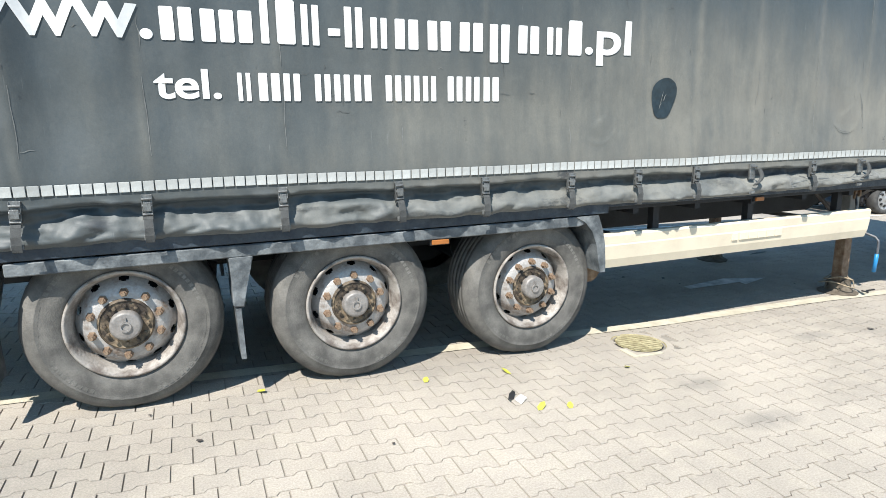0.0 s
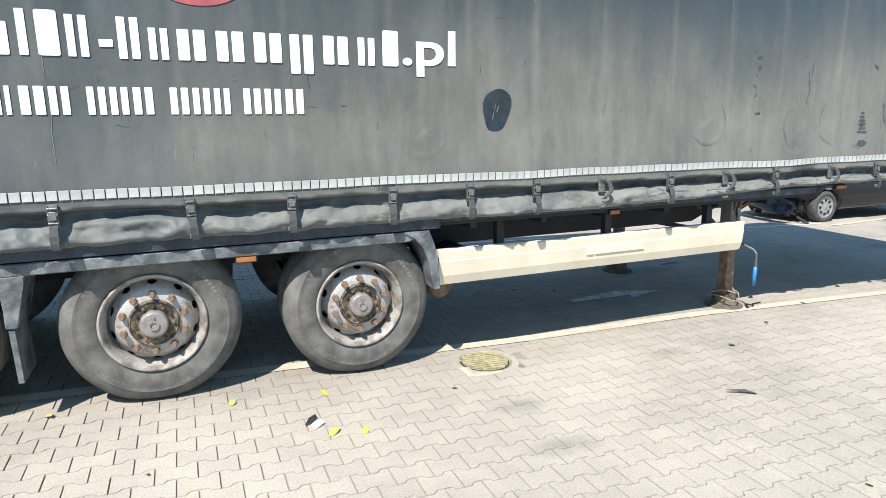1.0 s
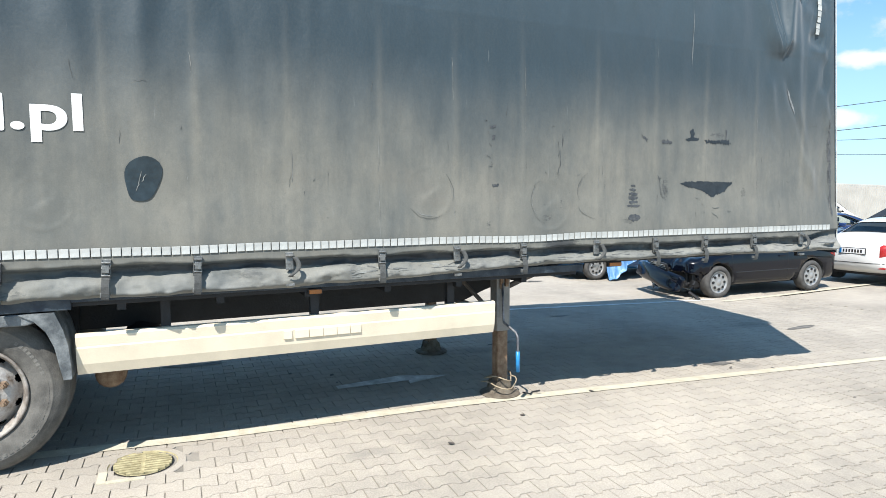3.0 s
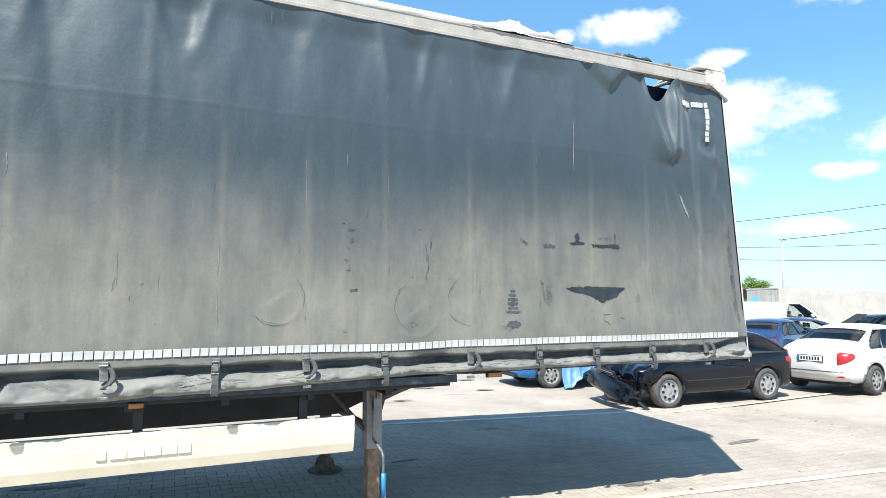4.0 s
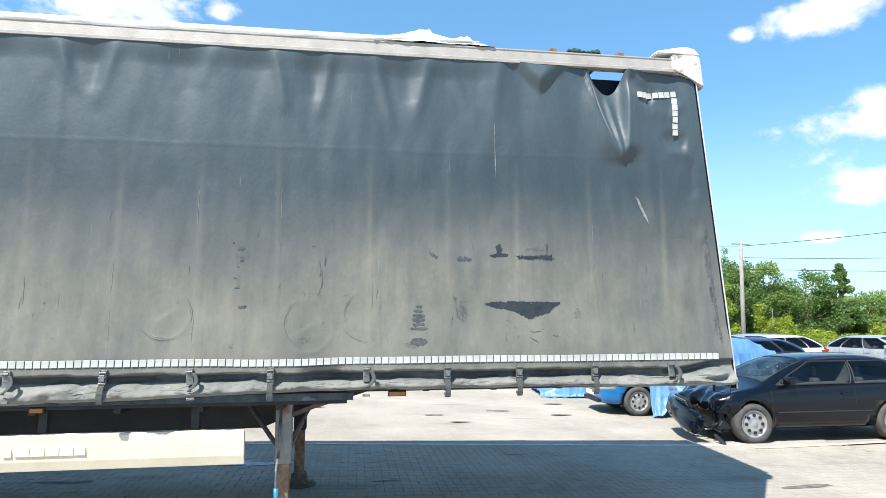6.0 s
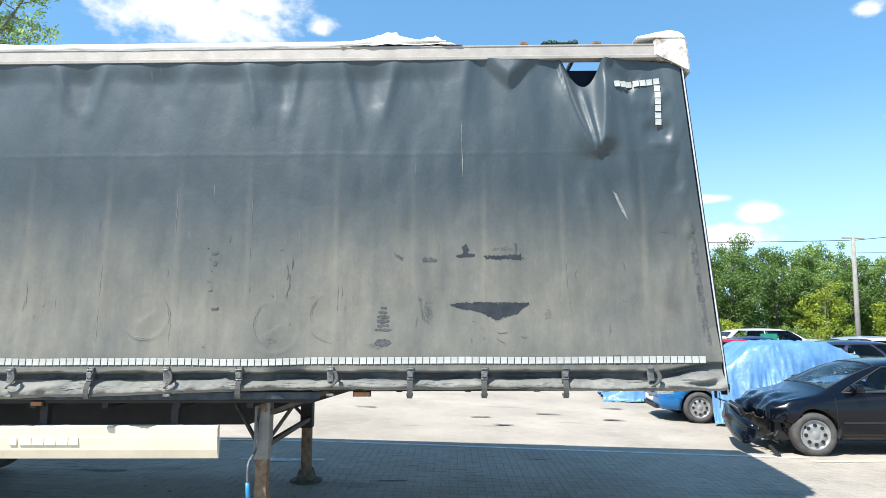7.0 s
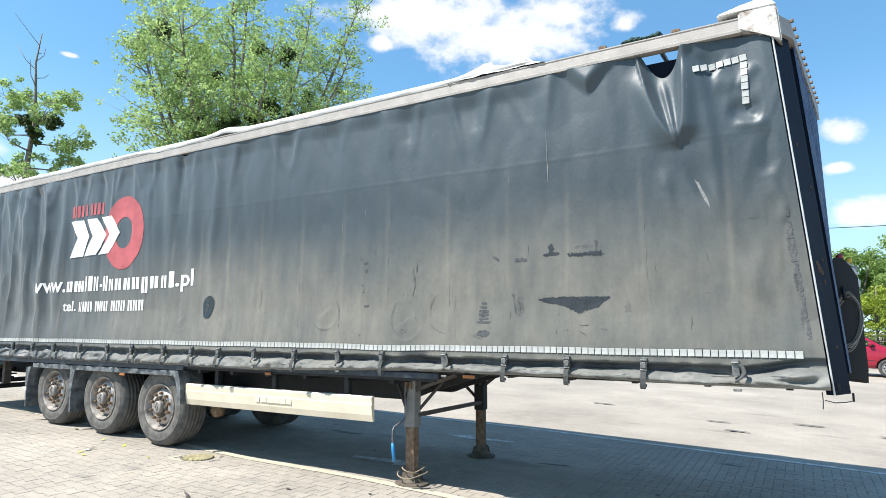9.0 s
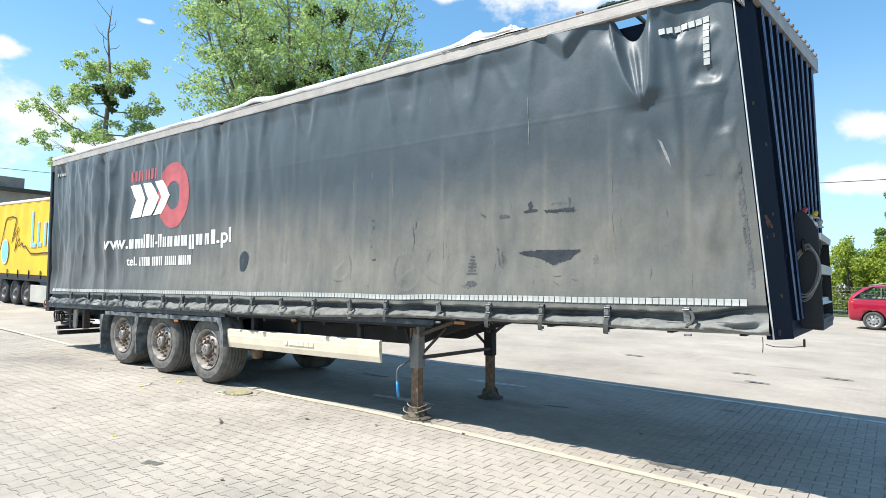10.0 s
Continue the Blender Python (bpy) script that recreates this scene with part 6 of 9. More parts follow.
def make_loose_buckle():
    ob = None
    bm = bmesh.new()
    box(bm, -0.026, 0.026, -0.006, 0.012, -0.12, 0.002, 0.003)
    ob = part("buckle", bm, M["buckle"], trailer, "undone strap buckle with a hanging loop")
    bm = bmesh.new()
    tube(bm, [(-0.026, -0.02, -0.02), (0.026, -0.02, -0.02)], 0.009, 8)
    part("roller", bm, M["buckle"], ob)
    bm = bmesh.new()
    n = 18
    ring = []
    for k in range(n + 1):
        t = k / n
        a = math.pi * (0.15 + 1.55 * t)
        p = Vector((0.02 + 0.035 * math.sin(a) + 0.02 * t, -0.025 - 0.02 * math.sin(math.pi * t), -0.03 - 0.17 * t * (1.6 - 0.8 * t)))
        ring.append([bm.verts.new(p + Vector((-0.016, 0.006, 0))), bm.verts.new(p + Vector((0.016, -0.006, 0)))])
    for a, b in zip(ring, ring[1:]):
        bm.faces.new((a[0], a[1], b[1], b[0]))
    st = part("strap", bm, M["strap"], ob, "loose grey webbing loop", smooth=True)
    md = st.modifiers.new("thick", "SOLIDIFY")
    md.thickness = 0.003
    bm = bmesh.new()
    box(bm, -0.03, 0.03, -0.012, 0.012, -0.235, -0.215, 0.003)
    part("hook", bm, M["buckle"], ob)
    return ob


tight, loose = make_buckle(), make_loose_buckle()
rb = random.Random(12)
used = set()
for x in BUCKLES:
    kind = loose if x in (3.23, 4.51, 5.85, 8.43) else tight
    m = Matrix.Translation((x, surf(x, 1.28) - 0.014, 1.295)) @ pose(0, 0, 0, rb.uniform(-3, 3), rb.uniform(-4, 4), rb.uniform(-6, 6))
    if kind in used:
        copy_thing(kind, m)
    else:
        used.add(kind)
        kind.matrix_local = m

# ---- front equipment carrier ----
bm = bmesh.new()
prism(bm, [(9.04, 1.13), (9.31, 1.13), (9.33, 1.2), (9.31, 1.95), (9.27, 2.04), (9.21, 2.12), (9.15, 2.12), (9.12, 2.0), (9.04, 1.9)], 0.74, 0.76)
carrier = part("equipment_carrier", bm, M["black_panel"], trailer, "black steel equipment panel on the front wall")
for z0, z1, tilt, mm in ((1.1, 1.2, 0.0, "black_panel"), (1.34, 1.37, 0.05, "pale_alu"), (1.58, 1.66, 0.0, "pale_alu"), (1.88, 1.96, 0.03, "pale_alu")):
    bm = bmesh.new()
    prism(bm, [(9.09, z0 + 0.02), (9.3, z0), (9.325, z0 - tilt * 0.3), (9.33, z1 - tilt), (9.3, z1 - tilt), (9.295, z0 + 0.03), (9.09, z0 + 0.045)], 0.765, 1.75)
    part("carrier_shelf", bm, M[mm], carrier, "pale metal shelf" if mm == "pale_alu" else "black floor tray")
bm = bmesh.new()
box(bm, 9.06, 9.10, 0.77, 1.75, 1.2, 2.0, 0.005)
part("carrier_back", bm, M["black"], carrier)
bm = bmesh.new()
prism(bm, [(9.06, 1.13), (9.31, 1.13), (9.33, 1.2), (9.31, 1.95), (9.06, 2.0)], 1.75, 1.765)
part("carrier_side", bm, M["black_panel"], carrier)
bm = bmesh.new()
tube(bm, [(9.27, 0.76, 1.165), (9.28, 1.75, 1.165)], 0.055, 14)
part("carrier_bumper", bm, M["black"], carrier, smooth=True)
for k in range(4):
    bm = bmesh.new()
    y = 0.84 + 0.09 * k
    tube(bm, [(9.24, y, 1.95 + 0.02 * k), (9.29, y + 0.03, 1.84), (9.25, y + 0.02, 1.72 - 0.03 * k), (9.29, y + 0.05, 1.55), (9.23, y, 1.42)], 0.013, 8)
    part("air_hose", bm, M["black"], carrier, "black hanging hose", smooth=True)
for x, y, z, r, mm, lab in ((9.2, 0.83, 2.13, 0.026, "red_lens", "red air coupling"), (9.27, 0.96, 2.11, 0.024, "yellow", "yellow air coupling"), (9.235, 0.86, 2.06, 0.028, "alu", "grey plug socket"), (9.3, 0.96, 2.03, 0.026, "alu", "grey plug socket")):
    bm = bmesh.new()
    lathe(bm, [(0.0, -1.2 * r), (0.6 * r, -1.2 * r), (r, -0.5 * r), (r, 0.5 * r), (0.7 * r, 0.9 * r), (0.7 * r, 1.4 * r), (0.0, 1.4 * r)], 14, pose(x, y, z, 40, 0, -30))
    coupling = part("coupling", bm, M[mm], carrier, lab, smooth=True)
    bm = bmesh.new()
    box(bm, x - r, x + r * 1.3, y - 0.02, y + 0.06, z - r * 1.5, z - r * 1.1, 0.003)
    part("bracket", bm, M["pale_alu"], coupling)
bm = bmesh.new()
prism(bm, [(9.19, 2.0), (9.31, 1.99), (9.3, 2.02), (9.2, 2.1)], 0.775, 0.8)
part("socket_plate", bm, M["pale_alu"], carrier, "bent pale socket plate")
rl = random.Random(8)
for q in range(9):
    bm = bmesh.new()
    pts = []
    cx, cz, ra, rb = 9.215 + rl.uniform(-0.012, 0.012), 1.6 + rl.uniform(-0.02, 0.015), 0.104 + rl.uniform(-0.016, 0.012), 0.22 + rl.uniform(-0.025, 0.02)
    for k in range(33):
        a = 2 * math.pi * k / 32
        squeeze = 1 - 0.35 * max(0.0, math.sin(a)) ** 3
        pts.append((cx + ra * squeeze * math.cos(a) + 0.02 * math.sin(a), 0.735 - 0.006 * q, cz + rb * math.sin(a)))
    tube(bm, pts, 0.0042, 6, caps=False)
    part("cable_coil", bm, M["cable"], carrier, "coiled grey cable", smooth=True)
bm = bmesh.new()
tube(bm, [(9.2, 0.76, 1.87), (9.2, 0.67, 1.85), (9.205, 0.66, 1.8), (9.205, 0.68, 1.77)], 0.014, 8)
part("cable_hook", bm, M["black"], carrier, smooth=True)
bm = bmesh.new()
tube(bm, [(9.12, 0.7, 1.75), (9.06, 0.7, 1.55), (9.03, 0.7, 1.36), (9.05, 0.69, 1.3), (9.12, 0.7, 1.27), (9.17, 0.72, 1.3), (9.15, 0.72, 1.42)], 0.005, 6)
part("cable_end", bm, M["cable"], carrier, smooth=True)
bm = bmesh.new()
tube(bm, [(9.0, 0.02, 1.02), (9.06, 0.02, 1.005), (9.14, 0.3, 0.985), (9.2, 0.55, 0.975)], 0.0035, 6)
rod = part("release_rod", bm, M["black"], trailer)
bm = bmesh.new()
box(bm, 9.195, 9.21, 0.54, 0.58, 0.968, 1.035, 0.006)
part("rod_grip", bm, M["black"], rod)
bm = bmesh.new()
tube(bm, [(8.985, -0.03, 1.08), (8.987, -0.032, 1.02), (8.983, -0.03, 0.96)], 0.0035, 6)
part("strap_end", bm, M["strap"], trailer)

# ---- rear end ----
bm = bmesh.new()
box(bm, X0 - 0.35, X0 - 0.24, 0.25, WIDTH - 0.15, 0.5, 0.58, 0.008)
part("rear_bumper", bm, M["chassis"], trailer, "dark rear underrun bar")
bm = bmesh.new()
box(bm, X0 - 0.33, X0 - 0.22, 0.27, WIDTH - 0.2, 0.39, 0.475, 0.008)
part("rear_bumper", bm, M["chassis"], trailer, "dark rear underrun bar")
for y0, y1, z0, z1, x0, x1 in ((0.32, 0.62, 0.6, 0.66, -0.3, 0.5), (0.3, 0.7, 0.68, 0.71, -0.26, 0.42), (0.34, 0.8, 0.73, 0.8, -0.34, 0.3), (0.3, 0.56, 0.82, 0.86, -0.2, 0.6)):
    bm = bmesh.new()
    box(bm, X0 + x0, X0 + x1, y0, y1, z0, z1, 0.008)
    part("stowed_slat", bm, M["brace"] if z0 in (0.68, 0.82) else M["chassis"], trailer, "dark stowed slat")
for q in range(3):
    bm = bmesh.new()
    tube(bm, [(X0 - 0.2 + 0.13 * math.cos(a * 0.42) + 0.02 * q, 0.2 + 0.035 * q + 0.012 * math.sin(a), 0.78 + 0.1 * math.sin(a * 0.42) + 0.015 * math.sin(a * 1.7 + q)) for a in range(16)], 0.018, 8)
    part("air_hose", bm, M["black"], trailer, "looped black hose", smooth=True)
bm = bmesh.new()
prism(bm, [(X0 + 0.5, 0.98), (X0 + 0.66, 0.98), (X0 + 0.62, 0.62), (X0 + 0.56, 0.56), (X0 + 0.48, 0.6)], 0.24, 0.27)
part("hanger_plate", bm, M["alu"], trailer, "dusty triangular hanger plate")
for xx in (X0 + 0.15, X0 + 0.75):
    bm = bmesh.new()
    box(bm, xx, xx + 0.08, 0.3, 0.42, 0.56, 1.0, 0.01)
    part("hanger", bm, M["brace"], trailer)
bm = bmesh.new()
tube(bm, [(X0 - 0.27, 0.03, 1.15), (X0 - 0.3, 0.0, 1.1), (X0 - 0.27, -0.02, 1.02), (X0 - 0.2, 0.0, 0.98), (X0 - 0.24, 0.02, 0.93)], 0.012, 6)
part("orange_cable", bm, M["orange"], trailer, "orange cable end")
for k in range(4):
    bm = bmesh.new()
    tube(bm, [(X0 - 0.075 - 0.03 * (k % 2), -0.012, 1.1), (X0 - 0.08 - 0.03 * (k % 2), -0.012 - 0.004 * k, 3.8)], 0.007, 6)
    part("door_bar", bm, M["buckle"] if k == 1 else M["chassis"], trailer)

# ---- under the floor ----
for hx in (-1.31, 0.0, 1.31):
    for y in (0.62, 1.83):
        bm = bmesh.new()
        lathe(bm, [(0.0, 0.0), (0.12, 0.0), (0.14, 0.06), (0.13, 0.2), (0.1, 0.24), (0.0, 0.24)], 16, pose(hx - 0.25, y, 0.62, 90, 0, 0))
        part("air_spring", bm, M["black"], trailer, smooth=True)
        bm = bmesh.new()
        prism(bm, [(hx + 0.42, 0.98), (hx + 0.56, 0.98), (hx + 0.52, 0.6), (hx + 0.44, 0.58)], y, y + 0.1)
        part("spring_hanger", bm, M["chassis"], trailer)
bm = bmesh.new()
tube(bm, [(2.25, 0.5, 0.62), (2.25, 1.3, 0.62)], 0.13, 18)
part("air_tank", bm, M["chassis"], trailer, smooth=True)
bm = bmesh.new()
lathe(bm, [(0.0, -0.02), (0.08, -0.02), (0.1, 0.0), (0.1, 0.08), (0.0, 0.09)], 18, pose(2.06, 0.42, 0.45, 0, 0, 0))
part("brake_chamber", bm, M["rust"], trailer, "rusty brake chamber", smooth=True)

from mathutils.bvhtree import BVHTree
# ---- cars ----
def solid(ob, cutters):
    """Cuts holes into a mesh for good and clears its modifiers."""
    for c in cutters:
        md = ob.modifiers.new("cut", "BOOLEAN")
        md.operation = "DIFFERENCE"
        md.solver = "FAST"
        md.object = c
    dg = bpy.context.evaluated_depsgraph_get()
    dg.update()
    me = bpy.data.meshes.new_from_object(ob.evaluated_get(dg))
    old = ob.data
    name = old.name
    ob.modifiers.clear()
    ob.data = me
    bpy.data.meshes.remove(old)
    me.name = name
    for c in cutters:
        bpy.data.objects.remove(c)
    return ob



def car_wheel(car, x, y, r, side):
    key = round(r, 3)
    bm = bmesh.new()
    w = 0.2
    lathe(bm, [(r * 0.66, 0.03), (r * 0.7, 0.0), (r * 0.85, -0.008), (r * 0.95, 0.008), (r, 0.035), (r, w - 0.035), (r * 0.95, w), (r * 0.66, w)], 28)
    t = part("wheel", bm, M["car_tyre"], car, "dark tyre on a silver wheel", smooth=True)
    t.matrix_local = Matrix.Translation((x, y, r)) @ pose(0, 0, 0, 0, 0, 0 if side < 0 else 180)
    bm = bmesh.new()
    lathe(bm, [(r * 0.68, 0.012), (r * 0.63, 0.008), (r * 0.6, 0.03), (r * 0.52, 0.035), (r * 0.46, 0.018), (r * 0.26, 0.01), (r * 0.2, 0.02), (r * 0.14, 0.0), (0.0, 0.0)], 28)
    part("rim", bm, M["wheel_silver"], t, "silver wheel rim", smooth=True)
    first = None
    for i in range(8):
        a = 2 * math.pi * i / 8
        bm = bmesh.new()
        lathe(bm, [(0.0, 0.005), (r * 0.085, 0.005), (r * 0.085, 0.02)], 10)
        if first is None:
            first = part("vent_hole", bm, M["black"], t)
            o = first
        else:
            bm.free()
            o = new("vent_hole", first.data)
            o.parent = t
        o.matrix_local = Matrix.Translation((r * 0.43 * math.cos(a), 0, r * 0.43 * math.sin(a)))
    return t


def make_car(label, m, paint, length=4.15, width=1.74, height=1.42, base=2.51, front_over=0.85, wheel_r=0.31, shape="hatch", group="", glass="glass", doors=2, crushed=False):
    """A car on its wheels: the nose towards -x, the middle of the wheelbase at x = 0, the ground at z = 0."""
    car = thing("car", m, label, "car", group)
    xf = -base / 2 - front_over
    xr = xf + length
    hw = width / 2
    # stations along the car: x, sill height, shoulder height, shoulder half width, top height, top half width
    belt = height * 0.63
    tail = {"hatch": 0.06, "sedan": 0.75, "suv": 0.12, "van": 0.06}[shape]
    nose = 1.05 if shape != "van" else 0.75
    roof_f = xf + nose + 0.95 if shape != "van" else xf + nose + 0.7
    roof_r = xr - tail - {"van": 0.12, "hatch": 0.5, "suv": 0.45}.get(shape, 0.62)
    sill = 0.2 if shape != "suv" else 0.3
    st = [(xf, sill + 0.12, belt * 0.62, hw * 0.72, belt * 0.66, hw * 0.6),
          (xf + 0.1, sill + 0.02, belt * 0.72, hw * 0.9, belt * 0.76, hw * 0.75),
          (xf + 0.45, sill, belt * 0.86, hw * 0.97, belt * 0.92, hw * 0.8),
          (xf + nose - 0.08, sill, belt * 0.97, hw, belt * 1.04, hw * 0.82),
          (xf + nose + 0.02, sill, belt * 0.98, hw, belt * 1.08, hw * 0.82),
          ((xf + nose + roof_f) / 2, sill, belt, hw, (belt * 1.06 + height) / 2 + 0.03, hw * 0.76),
          (roof_f, sill, belt * 1.01, hw, height * 0.985, hw * 0.7),
          ((roof_f + roof_r) / 2, sill, belt * 1.03, hw, height, hw * 0.69),
          (roof_r, sill, belt * 1.06, hw, height * 0.975, hw * 0.68),
          (xr - tail - 0.05, sill, belt * 1.08, hw * 0.98, (height + belt) / 2 * (1.0 if shape != "van" else 1.17) - 0.05, hw * 0.72),
          (xr - tail * 0.5 - 0.03, sill + 0.03, belt * (1.06 if shape == "sedan" else 0.95), hw * 0.93, belt * 1.12 if shape == "sedan" else belt * 1.15, hw * 0.78),
          (xr, sill + 0.12, belt * 0.85, hw * 0.84, belt * 0.98, hw * 0.7)]
    bm = bmesh.new()
    rings = []
    for x, zs, zb, w, zt, wt in st:
        half = [(0.0, zs), (w * 0.8, zs), (w * 0.97, zs + 0.06), (w * 1.0, zs + (zb - zs) * 0.55), (w * 0.975, zb), (wt + (w * 0.93 - wt) * 0.5, zb + (zt - zb) * 0.55), (wt, zt - 0.02), (wt * 0.5, zt + 0.008), (0.0, zt + 0.015)]
        ring = [bm.verts.new((x, -a, z)) for a, z in half] + [bm.verts.new((x, a, z)) for a, z in half[-2:0:-1]]
        rings.append(ring)
    k = len(rings[0])
    for a, b in zip(rings, rings[1:]):
        for i in range(k):
            bm.faces.new((a[i], b[i], b[(i + 1) % k], a[(i + 1) % k]))
    bm.faces.new(rings[0])
    bm.faces.new(rings[-1][::-1])
    bmesh.ops.recalc_face_normals(bm, faces=bm.faces[:])
    body = part("body", bm, paint, car, smooth=True)
    md = body.modifiers.new("round", "SUBSURF")
    md.levels = md.render_levels = 2
    solid(body, [])
    skin = BVHTree.FromPolygons([v.co.copy() for v in body.data.vertices], [list(p.vertices) for p in body.data.polygons])

    def cast(p, d):
        h = skin.ray_cast(Vector(p), Vector(d).normalized())
        return h[0] if h[0] is not None else None

    def flank(x, z, sd, off):
        h = cast((x, sd * 3, z), (0, -sd, 0))
        return Vector((x, sd * (hw * 0.9), z)) if h is None else h + Vector((0, sd * off, 0))

    def crown(x, y, off):
        h = cast((x, y, 4), (0, 0, -1))
        return Vector((x, y, height)) if h is None else h + Vector((0, 0, off))

    # side windows: outlines seen from the side
    xa, xb = xf + nose + 0.25, xr - tail - 0.2
    if shape == "van":
        xb = xa + 1.05
    if shape == "sedan":
        cuts = [0.0, 0.43, 0.8, 1.0]
    elif shape == "van":
        cuts = [0.0, 1.0]
    elif doors == 2:
        cuts = [0.0, 0.5, 1.0]
    else:
        cuts = [0.0, 0.42, 0.78, 1.0]
    zlo = belt * 1.05
    zhi = height - 0.115
    rake_f, rake_r = (0.72, 0.5) if shape != "van" else (0.55, 0.08)

    def x_at(u, z):
        """Slanted ends: u from 0 (front corner) to 1 (rear corner) at height z."""
        t = (z - zlo) / (zhi - zlo)
        a = xa + rake_f * t ** 1.1
        e = xb + 0.1 - (rake_r + 0.1) * t ** 1.4
        return a + (e - a) * u

    panes = []
    for u0, u1 in zip(cuts, cuts[1:]):
        g0 = 0.0 if u0 == 0 else 0.012
        g1 = 0.0 if u1 == 1 else 0.012
        low = [(x_at(u0 + g0 + (u1 - u0 - g0 - g1) * k / 6, zlo), zlo + 0.02 * (u0 + (u1 - u0) * k / 6)) for k in range(7)]
        rise = [(x_at(u1 - g1, zlo + (zhi - zlo) * k / 5), zlo + (zhi - zlo) * k / 5) for k in range(1, 6)]
        high = [(x_at(u1 - g1 - (u1 - u0 - g0 - g1) * k / 6, zhi), zhi) for k in range(1, 7)]
        fall = [(x_at(u0 + g0, zhi - (zhi - zlo) * k / 5), zhi - (zhi - zlo) * k / 5) for k in range(1, 5)]
        panes.append(low + rise + high + fall)
    cut = []
    for wx in (-base / 2, base / 2):
        c = bmesh.new()
        lathe(c, [(0.0, -1.3), (wheel_r + 0.055, -1.3), (wheel_r + 0.055, 1.3), (0.0, 1.3)], 28, Matrix.Translation((wx, 0, wheel_r)))
        bmesh.ops.recalc_face_normals(c, faces=c.faces[:])
        cut.append(part("cutter", c, M["black"], car))
    for ring in panes:
        c = bmesh.new()
        f = c.faces.new([c.verts.new((x, -1.5, z)) for x, z in ring])
        g = bmesh.ops.extrude_face_region(c, geom=[f])
        bmesh.ops.translate(c, verts=[q for q in g["geom"] if isinstance(q, bmesh.types.BMVert)], vec=(0, 3, 0))
        bmesh.ops.recalc_face_normals(c, faces=c.faces[:])
        cut.append(part("cutter", c, M["black"], car))
    screens = [("windscreen", xf + nose + 0.1, roof_f - 0.06, hw * 0.76, hw * 0.64, M[glass])]
    if shape != "van":
        screens.append(("rear_window", xr - tail - (0.1 if shape != "sedan" else 0.02), roof_r + 0.1, hw * 0.7, hw * 0.62, M["glass"]))
    for nm, x0, x1, w0, w1, mt in screens:
        c = bmesh.new()
        f = c.faces.new([c.verts.new((x, y, zlo + 0.01)) for x, y in ((x0, -w0), (x0, w0), (x1, w1), (x1, -w1))])
        g = bmesh.ops.extrude_face_region(c, geom=[f])
        bmesh.ops.translate(c, verts=[q for q in g["geom"] if isinstance(q, bmesh.types.BMVert)], vec=(0, 0, 2))
        bmesh.ops.recalc_face_normals(c, faces=c.faces[:])
        cut.append(part("cutter", c, M["black"], car))
    solid(body, cut)
    body.data.materials.append(M["cabin"])
    for p in body.data.polygons:
        if skin.find_nearest(p.center)[3] > 0.012:
            p.material_index = 1
            p.use_smooth = False
        else:
            p.use_smooth = True
    # glass and its dark rubber seals
    for sd in (-1, 1):
        for ring in panes:
            bm = bmesh.new()
            rim = [flank(x, z, sd, -0.004) for x, z in ring]
            cx, cz = sum(p[0] for p in ring) / len(ring), sum(p[1] for p in ring) / len(ring)
            mid = [flank(cx + (x - cx) * 0.5, cz + (z - cz) * 0.5, sd, -0.004) for x, z in ring]
            vr, vm = [bm.verts.new(p) for p in rim], [bm.verts.new(p) for p in mid]
            k = len(vr)
            for q in range(k):
                bm.faces.new((vr[q], vr[(q + 1) % k], vm[(q + 1) % k], vm[q]))
            bm.faces.new(vm)
            bmesh.ops.recalc_face_normals(bm, faces=bm.faces[:])
            pane = part("side_window", bm, M["glass"], car, smooth=True)
            bm = bmesh.new()
            out = [flank(x, z, sd, 0.0) for x, z in ring]
            tube(bm, out + [out[0]], 0.013, 5)
            part("seal", bm, M["rubber"], pane, smooth=True)
    for nm, x0, x1, w0, w1, mt in screens:
        bm = bmesh.new()
        rows = []
        for a in range(9):
            t = a / 8
            rows.append([bm.verts.new(crown(x0 + (x1 - x0) * t, (w0 + (w1 - w0) * t) * (b / 5 - 1), -0.002)) for b in range(11)])
        for a, b in zip(rows, rows[1:]):
            for k in range(10):
                bm.faces.new((a[k], b[k], b[k + 1], a[k + 1]))
        edge = [v.co.copy() for v in rows[0]] + [r[-1].co.copy() for r in rows[1:]] + [v.co.copy() for v in rows[-1][-2::-1]] + [r[0].co.copy() for r in rows[-2:0:-1]]
        bmesh.ops.recalc_face_normals(bm, faces=bm.faces[:])
        pane = part(nm, bm, mt, car, smooth=True)
        bm = bmesh.new()
        tube(bm, edge + [edge[0]], 0.013, 5)
        part("seal", bm, M["rubber"], pane, smooth=True)
    for sx, sy in ((xf + nose + 1.15, -0.36), (xf + nose + 1.15, 0.36), (xf + nose + 1.95, -0.36), (xf + nose + 1.95, 0.36)):
        bm = bmesh.new()
        box(bm, sx - 0.05, sx + 0.06, sy - 0.22, sy + 0.22, zlo - 0.08, zlo + 0.08, 0.03)
        box(bm, sx - 0.02, sx + 0.07, sy - 0.12, sy + 0.12, zlo + 0.1, zlo + 0.27, 0.03)
        part("seat", bm, M["seat"], car, smooth=True)
    bm = bmesh.new()
    box(bm, xf + 0.35, xr - 0.25, -hw + 0.22, hw - 0.22, sill + 0.02, sill + 0.4)
    part("underbody", bm, M["black"], car)

    # panel gaps, trim and lights
    seams = [x_at(u, zlo) for u in cuts]
